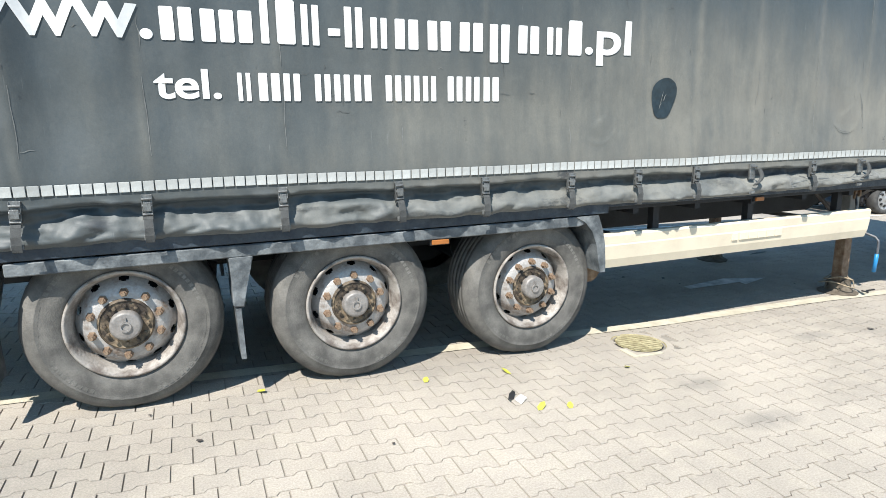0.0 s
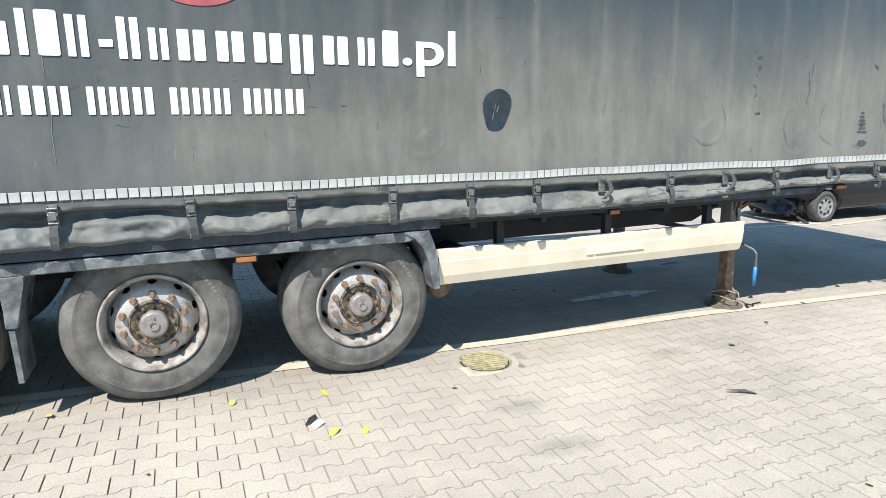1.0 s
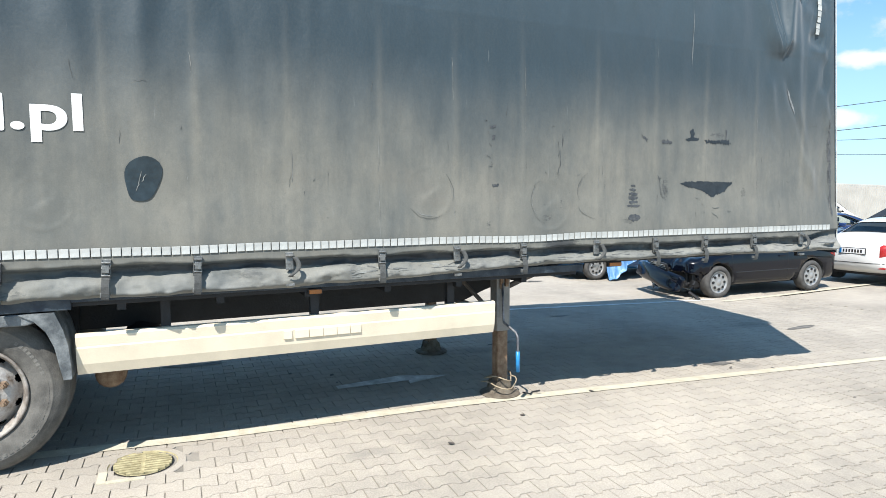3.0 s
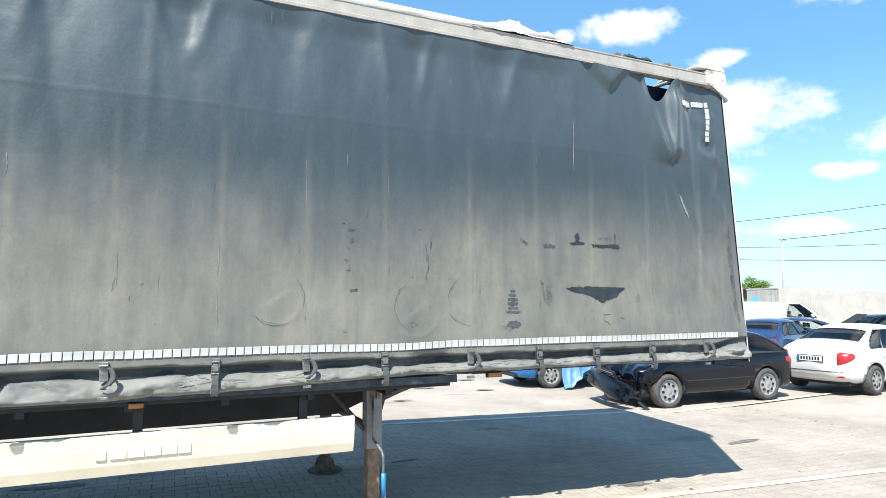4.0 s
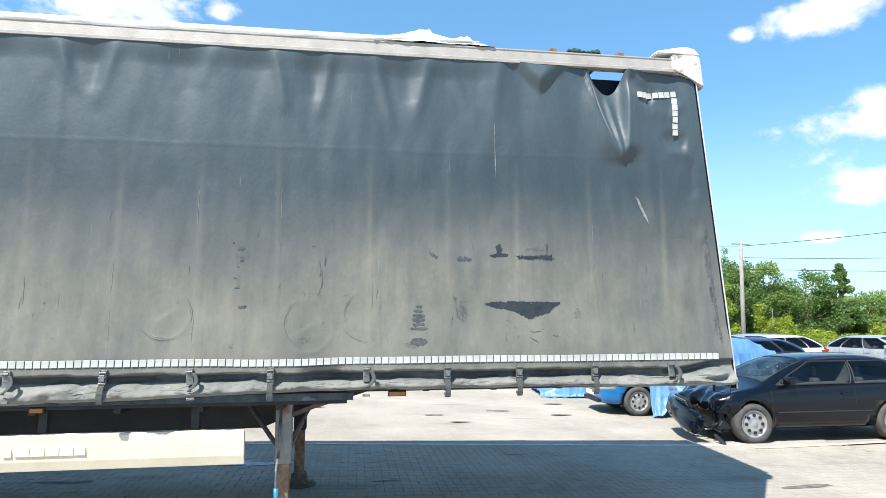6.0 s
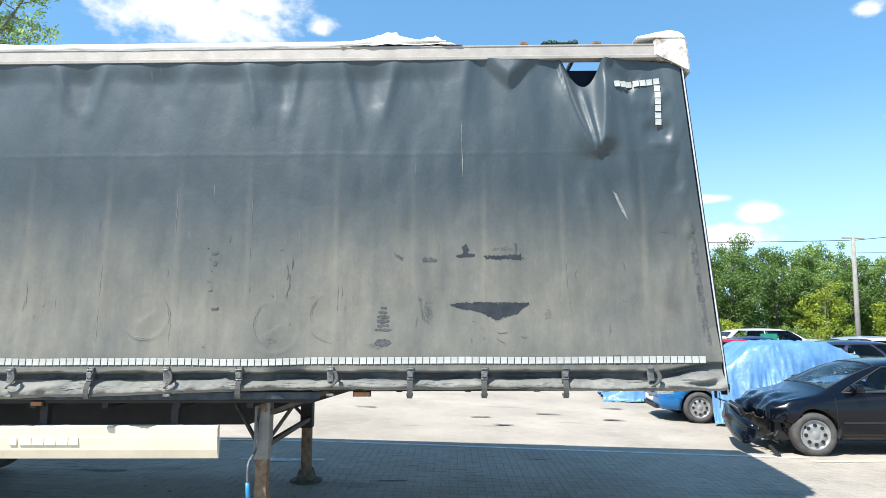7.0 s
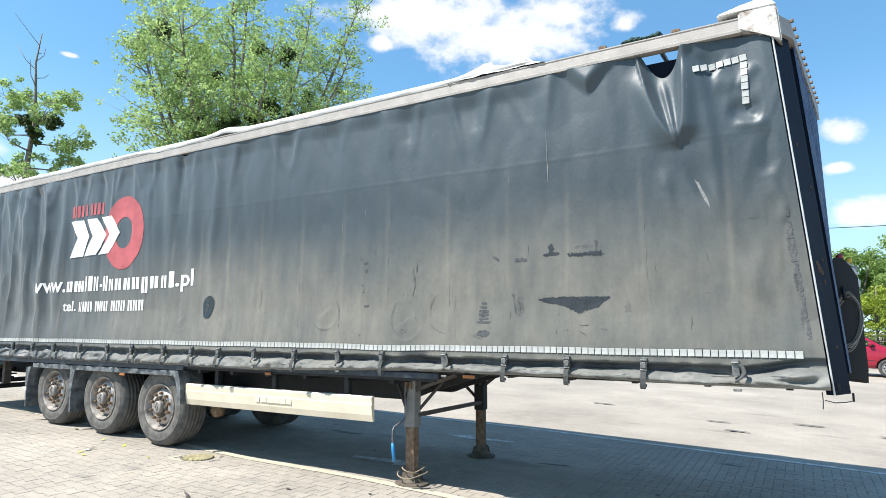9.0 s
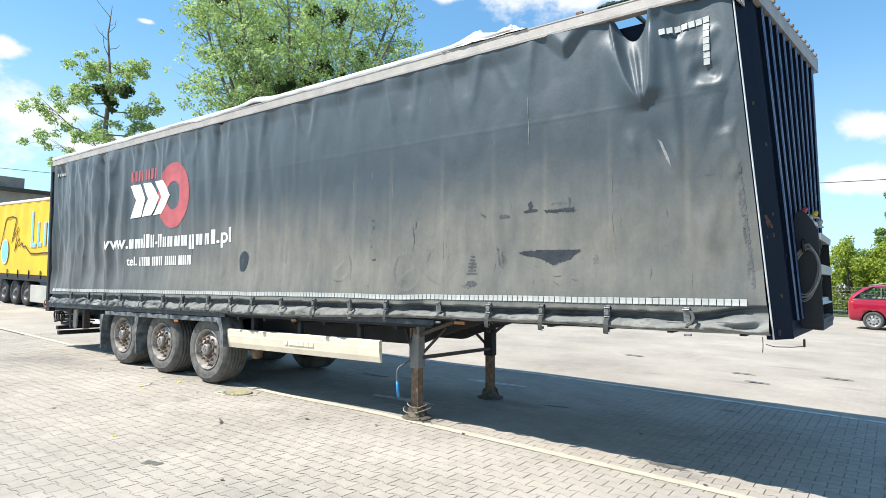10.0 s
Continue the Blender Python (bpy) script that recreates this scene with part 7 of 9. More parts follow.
    for sd in (-1, 1):
        gaps = [(seams[0] - 0.12, seams[0] - 0.12), (seams[1] + 0.01, seams[1] + 0.01)]
        if len(seams) > 3:
            gaps.append((seams[2] + 0.02, max(seams[2] - 0.2, base / 2 - wheel_r - 0.12)))
        for gx0, gx1 in gaps:
            bm = bmesh.new()
            tube(bm, [flank(gx0 + (gx1 - gx0) * smooth01(0.3, 1, k / 8), zlo - 0.02 - (zlo - sill - 0.12) * k / 8, sd, -0.0015) for k in range(9)], 0.005, 4)
            part("panel_gap", bm, M["black"], car)
        bm = bmesh.new()
        tube(bm, [flank(seams[0] - 0.12 + (gaps[-1][1] - seams[0] + 0.12) * k / 12, sill + 0.12, sd, -0.0015) for k in range(13)], 0.005, 4)
        part("panel_gap", bm, M["black"], car)
        bm = bmesh.new()
        x0, x1 = -base / 2 + wheel_r + 0.09, base / 2 - wheel_r - 0.09
        tube(bm, [flank(x0 + (x1 - x0) * k / 14, belt * 0.56, sd, -0.006) for k in range(15)], 0.014, 5)
        part("rubbing_strip", bm, paint if paint is M["car_white"] else M["rubber"], car)
        for hx in [g[0] for g in gaps[1:]]:
            bm = bmesh.new()
            p = flank(hx - 0.16, belt * 0.88, sd, 0.014)
            box(bm, p.x - 0.09, p.x + 0.09, p.y - 0.013, p.y + 0.013, p.z - 0.014, p.z + 0.014, 0.008)
            part("door_handle", bm, paint, car)
        bm = bmesh.new()
        p = flank(xf + nose + 0.42, belt * 1.08, sd, 0.1)
        box(bm, p.x - 0.06, p.x + 0.07, p.y - 0.1, p.y + 0.1, p.z - 0.02, p.z + 0.11, 0.03)
        part("wing_mirror", bm, paint, car, smooth=True)
        for wx in (-base / 2, base / 2):
            car_wheel(car, wx, sd * (hw - 0.015), wheel_r, sd)
        # lights wrap round the corners
        for nm, cx, dirx, z0, z1, a0, a1, mt, lab in (("tail_light", xr - 0.5, 1, belt * (0.7 if shape != "van" else 0.5), belt * 1.0, 18, 62, M["red_lens"], "red tail light"), ("headlight", xf + 0.5, -1, belt * 0.6, belt * 0.8, 22, 66, M["lamp_glass"], "clear headlight")):
            if nm == "headlight" and crushed:
                continue
            bm = bmesh.new()
            rows = []
            for a in range(11):
                row = []
                for b in range(7):
                    v = b / 6
                    t = a / 10
                    lift = 0.7 * t ** 1.5 if nm == "tail_light" else 0.25 * t
                    ang = radians(a0 + (a1 - a0) * t)
                    z = z0 + (z1 - z0) * (lift * 0.8 + (1 - lift) * v)
                    d = Vector((dirx * math.cos(ang), sd * math.sin(ang), 0))
                    c = Vector((cx, sd * (hw - 0.5), z))
                    h = cast(c + d * 3, -d)
                    row.append(bm.verts.new((h if h is not None else c + d * 0.4) + d * (0.014 if 0 < a < 10 and 0 < b < 6 else 0.003)))
                rows.append(row)
            for a, b in zip(rows, rows[1:]):
                for k in range(6):
                    bm.faces.new((a[k], b[k], b[k + 1], a[k + 1]))
            bmesh.ops.recalc_face_normals(bm, faces=bm.faces[:])
            part(nm, bm, mt, car, lab, smooth=True)
    # lower bumper lines, reflectors and the plate
    for dirx, ex in ((1, xr), (-1, xf)):
        if dirx < 0 and crushed:
            continue
        bm = bmesh.new()
        line = [cast((ex + dirx, hw * 0.8 * (k / 6 - 1), sill + 0.3), (-dirx, 0, 0)) for k in range(13)]
        tube(bm, [q + Vector((-0.003 * dirx, 0, 0)) for q in line if q is not None], 0.009, 5)
        part("bumper_gap", bm, M["rubber"], car)
    zp = belt * 0.83 if shape == "sedan" else belt * 0.62
    hits = [cast((xr + 1, y, zp + dz), (-1, 0, 0)) for y in (-0.26, 0, 0.26) for dz in (-0.055, 0.055)]
    px = max([h.x for h in hits if h is not None] + [xr - 0.2])
    bm = bmesh.new()
    box(bm, px - 0.012, px + 0.01, -0.275, 0.275, zp - 0.07, zp + 0.07, 0.004)
    holder = part("plate_holder", bm, M["rubber"], car)
    bm = bmesh.new()
    box(bm, px + 0.01, px + 0.016, -0.26, 0.26, zp - 0.056, zp + 0.056)
    part("number_plate", bm, M["plate"], holder, "white number plate with dark bars")
    bm = bmesh.new()
    box(bm, px + 0.016, px + 0.0185, -0.257, -0.215, zp - 0.054, zp + 0.054)
    part("plate_band", bm, M["car_blue"], holder)
    for k in range(7):
        bm = bmesh.new()
        box(bm, px + 0.016, px + 0.019, -0.19 + k * 0.06, -0.155 + k * 0.06, zp - 0.035, zp + 0.035)
        part("plate_bar", bm, M["black"], holder)
    for sd in (-1, 1):
        h = cast((xr + 1, sd * hw * 0.62, sill + 0.2), (-1, 0, 0))
        if h is not None:
            bm = bmesh.new()
            box(bm, h.x - 0.02, h.x + 0.008, h.y - 0.09, h.y + 0.09, h.z - 0.018, h.z + 0.018, 0.006)
            part("reflector", bm, M["red_lens"], car, "red bumper reflector")
    return car


def on_ground(x, y, yaw):
    s = math.degrees(math.atan2(ground_z(x + 1, y) - ground_z(x - 1, y), 2))
    return Matrix.Translation((x, y, ground_z(x, y))) @ pose(0, 0, 0, 0, -s, 0) @ pose(0, 0, 0, 0, 0, yaw)


def crush(car, xf):
    """Folds up a car's nose and hangs its broken bits out."""
    body = next(o for o in car.children if o.name.startswith("body"))
    for v in body.data.vertices:
        t = smooth01(xf + 0.95, xf + 0.1, v.co.x)
        if t > 0:
            nz = noise.noise((v.co.x * 5, v.co.y * 4, v.co.z * 5))
            v.co.x += t * (0.22 + 0.1 * nz)
            v.co.z += t * (0.05 * noise.noise((v.co.y * 6, v.co.x * 5, 2)) + (0.06 if v.co.z > 0.6 else -0.02))
            v.co.y += t * 0.06 * noise.noise((v.co.z * 7, v.co.x * 5, 5))
            if v.co.z < 0.5 and t > 0.4:
                v.co.x += 0.22 * t
    for o in list(car.children):
        if o.name.startswith("headlight"):
            bpy.data.objects.remove(o)
    bm = bmesh.new()
    box(bm, -0.06, 0.06, -0.75, 0.75, -0.16, 0.16, 0.04)
    bmesh.ops.subdivide_edges(bm, edges=bm.edges[:], cuts=3, use_grid_fill=True)
    for v in bm.verts:
        v.co += Vector((noise.noise(v.co * 6), noise.noise(v.co * 5 + Vector((3, 0, 0))), noise.noise(v.co * 7))) * 0.05 - Vector((0.12 * (1 - (v.co.y / 0.75) ** 2), 0, 0))
    o = part("bumper", bm, M["car_black"], car, "torn black bumper hanging loose", smooth=True)
    o.matrix_local = pose(xf + 0.04, -0.08, 0.42, 8, 14, -7)
    bm = bmesh.new()
    box(bm, -0.03, 0.03, -0.28, 0.28, -0.1, 0.1, 0.03)
    g = part("grille", bm, M["black"], car, "dark radiator grille with a chrome surround")
    g.matrix_local = pose(xf + 0.02, -0.1, 0.62, 4, -24, -7)
    for k in range(5):
        bm = bmesh.new()
        tube(bm, [(-0.034, -0.25, -0.075 + 0.037 * k), (-0.034, 0.25, -0.075 + 0.037 * k)], 0.006, 6)
        part("grille_bar", bm, M["wheel_silver"], g)
    rr = random.Random(9)
    for k in range(14):
        bm = bmesh.new()
        p = Vector((xf + rr.uniform(0.15, 0.5), rr.uniform(-0.75, 0.6), rr.uniform(0.12, 0.42)))
        q = p + Vector((rr.uniform(-0.2, 0.2), rr.uniform(-0.25, 0.25), rr.uniform(-0.12, 0.1)))
        tube(bm, [p, (p + q) / 2 + Vector((0, 0, rr.uniform(-0.05, 0.05))), q], rr.uniform(0.012, 0.035), 6)
        part("broken_piece", bm, M["black"] if k % 4 else M["wheel_silver"], car)
    bm = bmesh.new()
    box(bm, xf + 0.3, xf + 0.7, -0.55, 0.55, 0.2, 0.55, 0.03)
    part("engine_block", bm, M["black"], car)


def make_tarp(label, m, x0, x1, half, z_top, z_side, front_drop, seed, run=0.42):
    """A sheet thrown over a car, with its sides hanging in folds."""
    verts, faces = [], []
    nx, ny = 170, 150

    def ridge(p):
        return 1 - abs(noise.noise(p)) * 2.2

    for i in range(nx + 1):
        u = i / nx
        x = x0 + (x1 - x0) * u
        for j in range(ny + 1):
            v = 2 * j / ny - 1
            y = v * half
            side = smooth01(0.66, 1.0, abs(v))
            z = z_top - 0.05 * v * v - (z_top - z_side) * side * (0.82 + 0.3 * noise.noise((x * 1.3, v * 2, seed + 8)))
            z -= front_drop * smooth01(run, 0.0, u) ** 1.2 + 0.25 * smooth01(0.75, 1.0, u)
            w = 0.3 * noise.noise((x * 1.5, y * 1.5, seed + 1))
            z += 0.05 * noise.noise((x * 1.7, y * 1.7, seed)) + 0.028 * ridge((x * 2.6 + w, y * 2.2 - 0.8 * x, seed + 3)) + 0.016 * ridge((x * 6 - y * 3, y * 4.5 + w, seed + 5)) + 0.008 * ridge((x * 13, y * 12 + 5 * x, seed + 6))
            fold = 0.07 * (abs(math.sin(x * 5.2 + 2.5 * noise.noise((x * 1.2, z * 0.8, seed)))) - 0.5) * side + 0.05 * ridge((x * 5.5, z * 1.4, seed + 9)) * side + 0.02 * ridge((x * 12, z * 4.0, seed + 4)) * side
            verts.append((x + 0.05 * noise.noise((y * 4, x * 3, seed)), y * (1 - 0.05 * side) + (fold + 0.03) * (1 if v > 0 else -1), max(0.03 + 0.02 * ridge((x * 6, y * 6, 1)), z)))
    for i in range(nx):
        for j in range(ny):
            a = i * (ny + 1) + j
            faces.append((a, a + ny + 1, a + ny + 2, a + 1))
    o = mesh_part("tarpaulin", verts, faces, M["tarp"], None, smooth=True)
    o.matrix_world = m
    return tagged(o, label, "tarpaulin")


def pale_panel(car, x0, x1, y, z0, z1, material, name, label):
    bm = bmesh.new()
    box(bm, x0, x1, y - 0.012, y + 0.012, z0, z1, 0.01)
    return part(name, bm, material, car, label)


black_car = make_car("black hatchback with a crushed front end and cracked windscreen", on_ground(13.58, 5.2, -3), M["car_black"], wheel_r=0.325, glass="glass_light", crushed=True)
crush(black_car, -2.51 / 2 - 0.85)
white_car = make_car("white saloon car with red tail lights", on_ground(18.5, 4.65, 186), M["car_white"], 4.48, 1.77, 1.45, 2.64, 0.9, shape="sedan", doors=4)
mb = on_ground(13.2, 8.5, -4)
blue_car = make_car("bright blue car with a blue tarpaulin over its roof", mb, M["car_blue"], 4.0, 1.7, 1.45, 2.5, 0.8)
for o in [q for q in blue_car.children if q.name.startswith("wing_mirror")]:
    bpy.data.objects.remove(o)
# grille, plate and lower air slots on the blue nose
bx0 = -2.5 / 2 - 0.8
for nm, y0, y1, z0, z1, dx, mt in (("grille", -0.3, 0.3, 0.56, 0.66, 0.0, "black"), ("grille_bar", -0.31, 0.31, 0.6, 0.622, -0.012, "wheel_silver"), ("number_plate", -0.26, 0.26, 0.4, 0.5, -0.012, "plate"), ("air_slot", -0.5, 0.5, 0.26, 0.34, 0.0, "black")):
    bm = bmesh.new()
    box(bm, bx0 - 0.012 + dx, bx0 + 0.2, y0, y1, z0, z1, 0.006)
    part(nm, bm, M[mt], blue_car)
make_tarp("crumpled blue tarpaulin thrown over a car roof", mb, -1.05, 1.95, 1.12, 1.6, 0.5, 0.62, 1.0)
mt = on_ground(13.65, 11.9, -8)
covered = make_car("dark saloon car under a blue tarpaulin", mt, M["car_black"], 4.4, 1.74, 1.42, 2.6, 0.85, shape="sedan")
for o in [q for q in covered.children if q.name.startswith(("wing_mirror", "headlight"))]:
    bpy.data.objects.remove(o)
make_tarp("faded blue tarpaulin over a whole car, reaching the ground", mt, -2.75, 0.15, 1.12, 1.62, 0.04, 1.5, 6.0, 0.8)
row = "cars parked in the yard"
CARS = [("white hatchback parked in the row", 15.9, 21.2, 176, "car_white", 4.3, 1.78, 1.58, "hatch"), ("white saloon parked near the fence", 15.4, 32.0, 178, "car_white", 4.4, 1.74, 1.5, "sedan"), ("silver hatchback parked in the row", 25.5, 27.0, 176, "car_silver", 4.0, 1.7, 1.45, "hatch"),
        ("navy blue saloon parked behind the front row", 21.6, 9.4, 200, "car_navy", 4.6, 1.78, 1.43, "sedan"), ("dark blue estate parked in the second row", 18.1, 14.3, -8, "car_navy", 4.6, 1.78, 1.45, "hatch"), ("red hatchback parked in the second row", 17.3, 17.3, 172, "car_red", 4.2, 1.75, 1.46, "hatch"),
        ("white hatchback parked in the second row", 21.4, 16.8, 0, "car_white", 4.2, 1.75, 1.47, "hatch"), ("silver estate in the far row", 24.0, 19.6, 176, "car_silver", 4.6, 1.78, 1.46, "hatch"),
        ("black hatchback in the far row", 30.6, 10.6, 160, "car_black", 4.2, 1.75, 1.5, "hatch"), ("dark estate in the far row", 30.4, 7.4, -20, "car_navy", 4.6, 1.8, 1.55, "hatch"), ("pale silver hatchback near the shed", 25.6, 15.6, 100, "car_silver", 4.1, 1.74, 1.45, "hatch"), ("dark blue hatchback by the fence", 20.6, 22.6, 184, "car_navy", 4.1, 1.74, 1.45, "hatch")]
for lab, cx, cy, yw, pt, ln, wd, ht, sh in CARS:
    make_car(lab, on_ground(cx, cy, yw), M[pt], ln, wd, ht, 2.6, 0.85, shape=sh, group=row, doors=4)
wreck = make_car("dark blue hatchback with its dark bonnet propped open", on_ground(25.6, 11.0, 135), M["car_navy"], 4.1, 1.74, 1.36, 2.6, 0.85, doors=4, group=row)
bm = bmesh.new()
box(bm, -0.95, 0.0, -0.68, 0.68, -0.015, 0.015, 0.012)
o = part("open_bonnet", bm, M["black"], wreck, "dark underside of an open bonnet")
o.matrix_local = pose(-0.95, 0, 0.98, 0, 34, 0)
bm = bmesh.new()
tube(bm, [(-1.62, 0.5, 0.85), (-1.55, 0.5, 1.36)], 0.01, 6)
part("bonnet_stay", bm, M["alu"], wreck)
red_car = make_car("red sport utility vehicle parked by the hedge", on_ground(10.5, 25.7, 176), M["car_red"], 4.5, 1.84, 1.82, 2.69, 0.9, 0.36, "suv")
for sd in (-1, 1):
    bm = bmesh.new()
    tube(bm, [(-0.65, sd * 0.66, 1.76), (-0.5, sd * 0.65, 1.845), (0.3, sd * 0.64, 1.87), (1.1, sd * 0.64, 1.855), (1.45, sd * 0.65, 1.79)], 0.02, 8)
    part("roof_rail", bm, M["wheel_silver"], red_car, "silver roof rail", smooth=True)
van = make_car("white panel van with scraped paint", on_ground(28.3, 14.5, 140), M["white_steel"], 5.0, 1.9, 1.98, 3.1, 0.9, 0.33, "van")
pickup = make_car("white pickup with a hard top and a green panel", on_ground(22.0, 24.6, 184), M["car_white"], 5.2, 1.85, 1.85, 3.2, 0.95, 0.36, "suv")
pale_panel(pickup, 0.2, 1.0, 0.93, 1.15, 1.6, M["green_panel"], "side_panel", "green side panel with a white bar")


# ---- trees ----
def leaf_cloud(rnd, centres, count, size):
    """Many small leaves round the given centres (x, y, z, radius), turned mostly up and outwards."""
    gen = np.random.default_rng(rnd.randrange(10 ** 6))
    c = np.array(centres, dtype=float)
    pick = gen.choice(len(c), count, p=c[:, 3] ** 2 / (c[:, 3] ** 2).sum())
    d = gen.normal(size=(count, 3))
    d /= np.linalg.norm(d, axis=1, keepdims=True)
    p = c[pick, :3] + d * (c[pick, 3] * gen.random(count) ** 0.4)[:, None] * (1, 1, 0.8)
    up = 0.7 * d + (0, 0, 0.45) + 0.8 * gen.normal(size=(count, 3))
    up /= np.linalg.norm(up, axis=1, keepdims=True)
    a = np.cross(up, gen.normal(size=(count, 3)))
    a /= np.linalg.norm(a, axis=1, keepdims=True)
    b = np.cross(up, a)
    s = (size * gen.uniform(0.6, 1.4, count))[:, None]
    verts = np.stack([p - a * s, p + b * s * 0.6, p + a * s, p - b * s * 0.6], 1).reshape(-1, 3)
    return verts.tolist(), np.arange(count * 4).reshape(-1, 4).tolist()


def make_tree(label, x, y, height, half, leaf, seed, form="round", leaves=12000, size=0.085):
    """A tree of leaf clumps: a lumpy round crown, a layered cone, or a bush that starts at the ground."""
    rnd = random.Random(seed)
    tree = thing("tree" if form != "bush" else "bush", Matrix.Translation((x, y, ground_z(x, y) - 0.05)), label, "tree" if form != "bush" else "bush")
    bm = bmesh.new()
    r0 = height * 0.018
    tube(bm, [(0, 0, 0), (rnd.gauss(0, 0.1), rnd.gauss(0, 0.1), height * 0.45), (0, 0, height * 0.9)], [r0, r0 * 0.7, 0.02], 8)
    centres = []
    for k in range(70):
        a = rnd.random() * 2 * math.pi
        if form == "cone":
            t = 0.06 + 0.94 * ((k + rnd.random()) / 70) ** 1.25
            w = half * (1 - t) ** 0.7 * (0.8 + 0.35 * noise.noise((math.cos(a) * 1.4, math.sin(a) * 1.4, t * 4 + seed)))
            q = Vector((math.cos(a) * w * 0.85, math.sin(a) * w * 0.85, t * height * 0.97))
            r = half * rnd.uniform(0.18, 0.3) * (1.15 - 0.7 * t)
        else:
            up = rnd.uniform(-0.8, 1.0)
            flat = math.sqrt(1 - up * up)
            way = Vector((math.cos(a) * flat, math.sin(a) * flat, up))
            lump = (1 + 0.42 * noise.noise(way * 1.5 + Vector((seed, 0, 0)))) * rnd.uniform(0.62, 1.0)
            mid, tall = (0.54, 0.46) if form == "round" else (0.44, 0.5)
            q = Vector((way.x * half * 0.85 * lump, way.y * half * 0.85 * lump, height * (mid + tall * way.z * lump * 0.93)))
            r = half * rnd.uniform(0.14, 0.32)
        centres.append((q.x, q.y, max(r * 0.6, q.z), r))
        if k % 4 == 0:
            base = Vector((0, 0, q.z * rnd.uniform(0.45, 0.75)))
            tube(bm, [base, (base + q) / 2 + Vector((0, 0, -0.08 * half)), q], [r0 * 0.4, r0 * 0.25, 0.012], 5)
    part("trunk", bm, M["trunk"], tree, "grey-brown trunk with limbs", smooth=True)
    v, f = leaf_cloud(rnd, centres, leaves, size)
    mesh_part("crown", v, f, leaf, tree, "leafy crown with gaps")
    return tree


def make_poplar(label, x, y, height, spread, leaf, seed, stems, twigs, leaves, size, bare_tips=0):
    """An airy tree of several leaders, its leaves in small sprays along the twigs."""
    rnd = random.Random(seed)
    tree = thing("tree", Matrix.Translation((x, y, ground_z(x, y) - 0.05)), label, "tree")
    bm = bmesh.new()
    r0 = height * 0.016
    fork = height * 0.2
    tube(bm, [(0, 0, 0), (0.1, 0.05, fork * 0.5), (0, 0, fork)], [r0 * 1.3, r0 * 1.1, r0], 9)
    centres = []
    for s in range(stems):
        a = 2 * math.pi * (s + rnd.uniform(-0.25, 0.25)) / stems
        out = spread * (0.0 if s == 0 else rnd.uniform(0.3, 0.8))
        top = height * (1.0 if s == 0 else rnd.uniform(0.62, 0.98))
        pts = []
        for k in range(9):
            t = k / 8
            w = out * t ** 0.8
            pts.append(Vector((math.cos(a) * w + rnd.gauss(0, 0.1) * t, math.sin(a) * w + rnd.gauss(0, 0.1) * t, fork * 0.8 + (top - fork * 0.8) * t)))
        tube(bm, pts, [r0 * 0.45 * (1 - 0.9 * k / 8) + 0.012 for k in range(9)], 6)
        last = s < bare_tips
        for q in range(twigs):
            t = 0.12 + 0.86 * (q + rnd.random()) / twigs
            if last and t > 0.7:
                ln, bare = rnd.uniform(0.5, 1.0), True
            else:
                ln, bare = spread * rnd.uniform(0.22, 0.5) * (1.15 - 0.75 * t), False
            k = min(7, int(t * 8))
            p = pts[k].lerp(pts[k + 1], t * 8 - k)
            b = rnd.uniform(0, 2 * math.pi)
            tip = p + Vector((math.cos(b) * ln, math.sin(b) * ln, ln * rnd.uniform(0.15, 0.9)))
            mid = p.lerp(tip, 0.5) + Vector((0, 0, -0.08 * ln))
            tube(bm, [p, mid, tip], [0.03, 0.02, 0.006], 4)
            if bare:
                continue
            for j in range(5):
                c = p.lerp(tip, 0.25 + 0.2 * j) + Vector((rnd.gauss(0, 0.18), rnd.gauss(0, 0.18), rnd.gauss(0, 0.16))) * ln * 0.8
                centres.append((c.x, c.y, c.z, rnd.uniform(0.2, 0.55)))
    part("trunk", bm, M["trunk"], tree, "grey-brown trunk with slim upright limbs", smooth=True)
    v, f = leaf_cloud(rnd, centres, leaves, size)
    mesh_part("crown", v, f, leaf, tree, "airy green crown with gaps")
    return tree


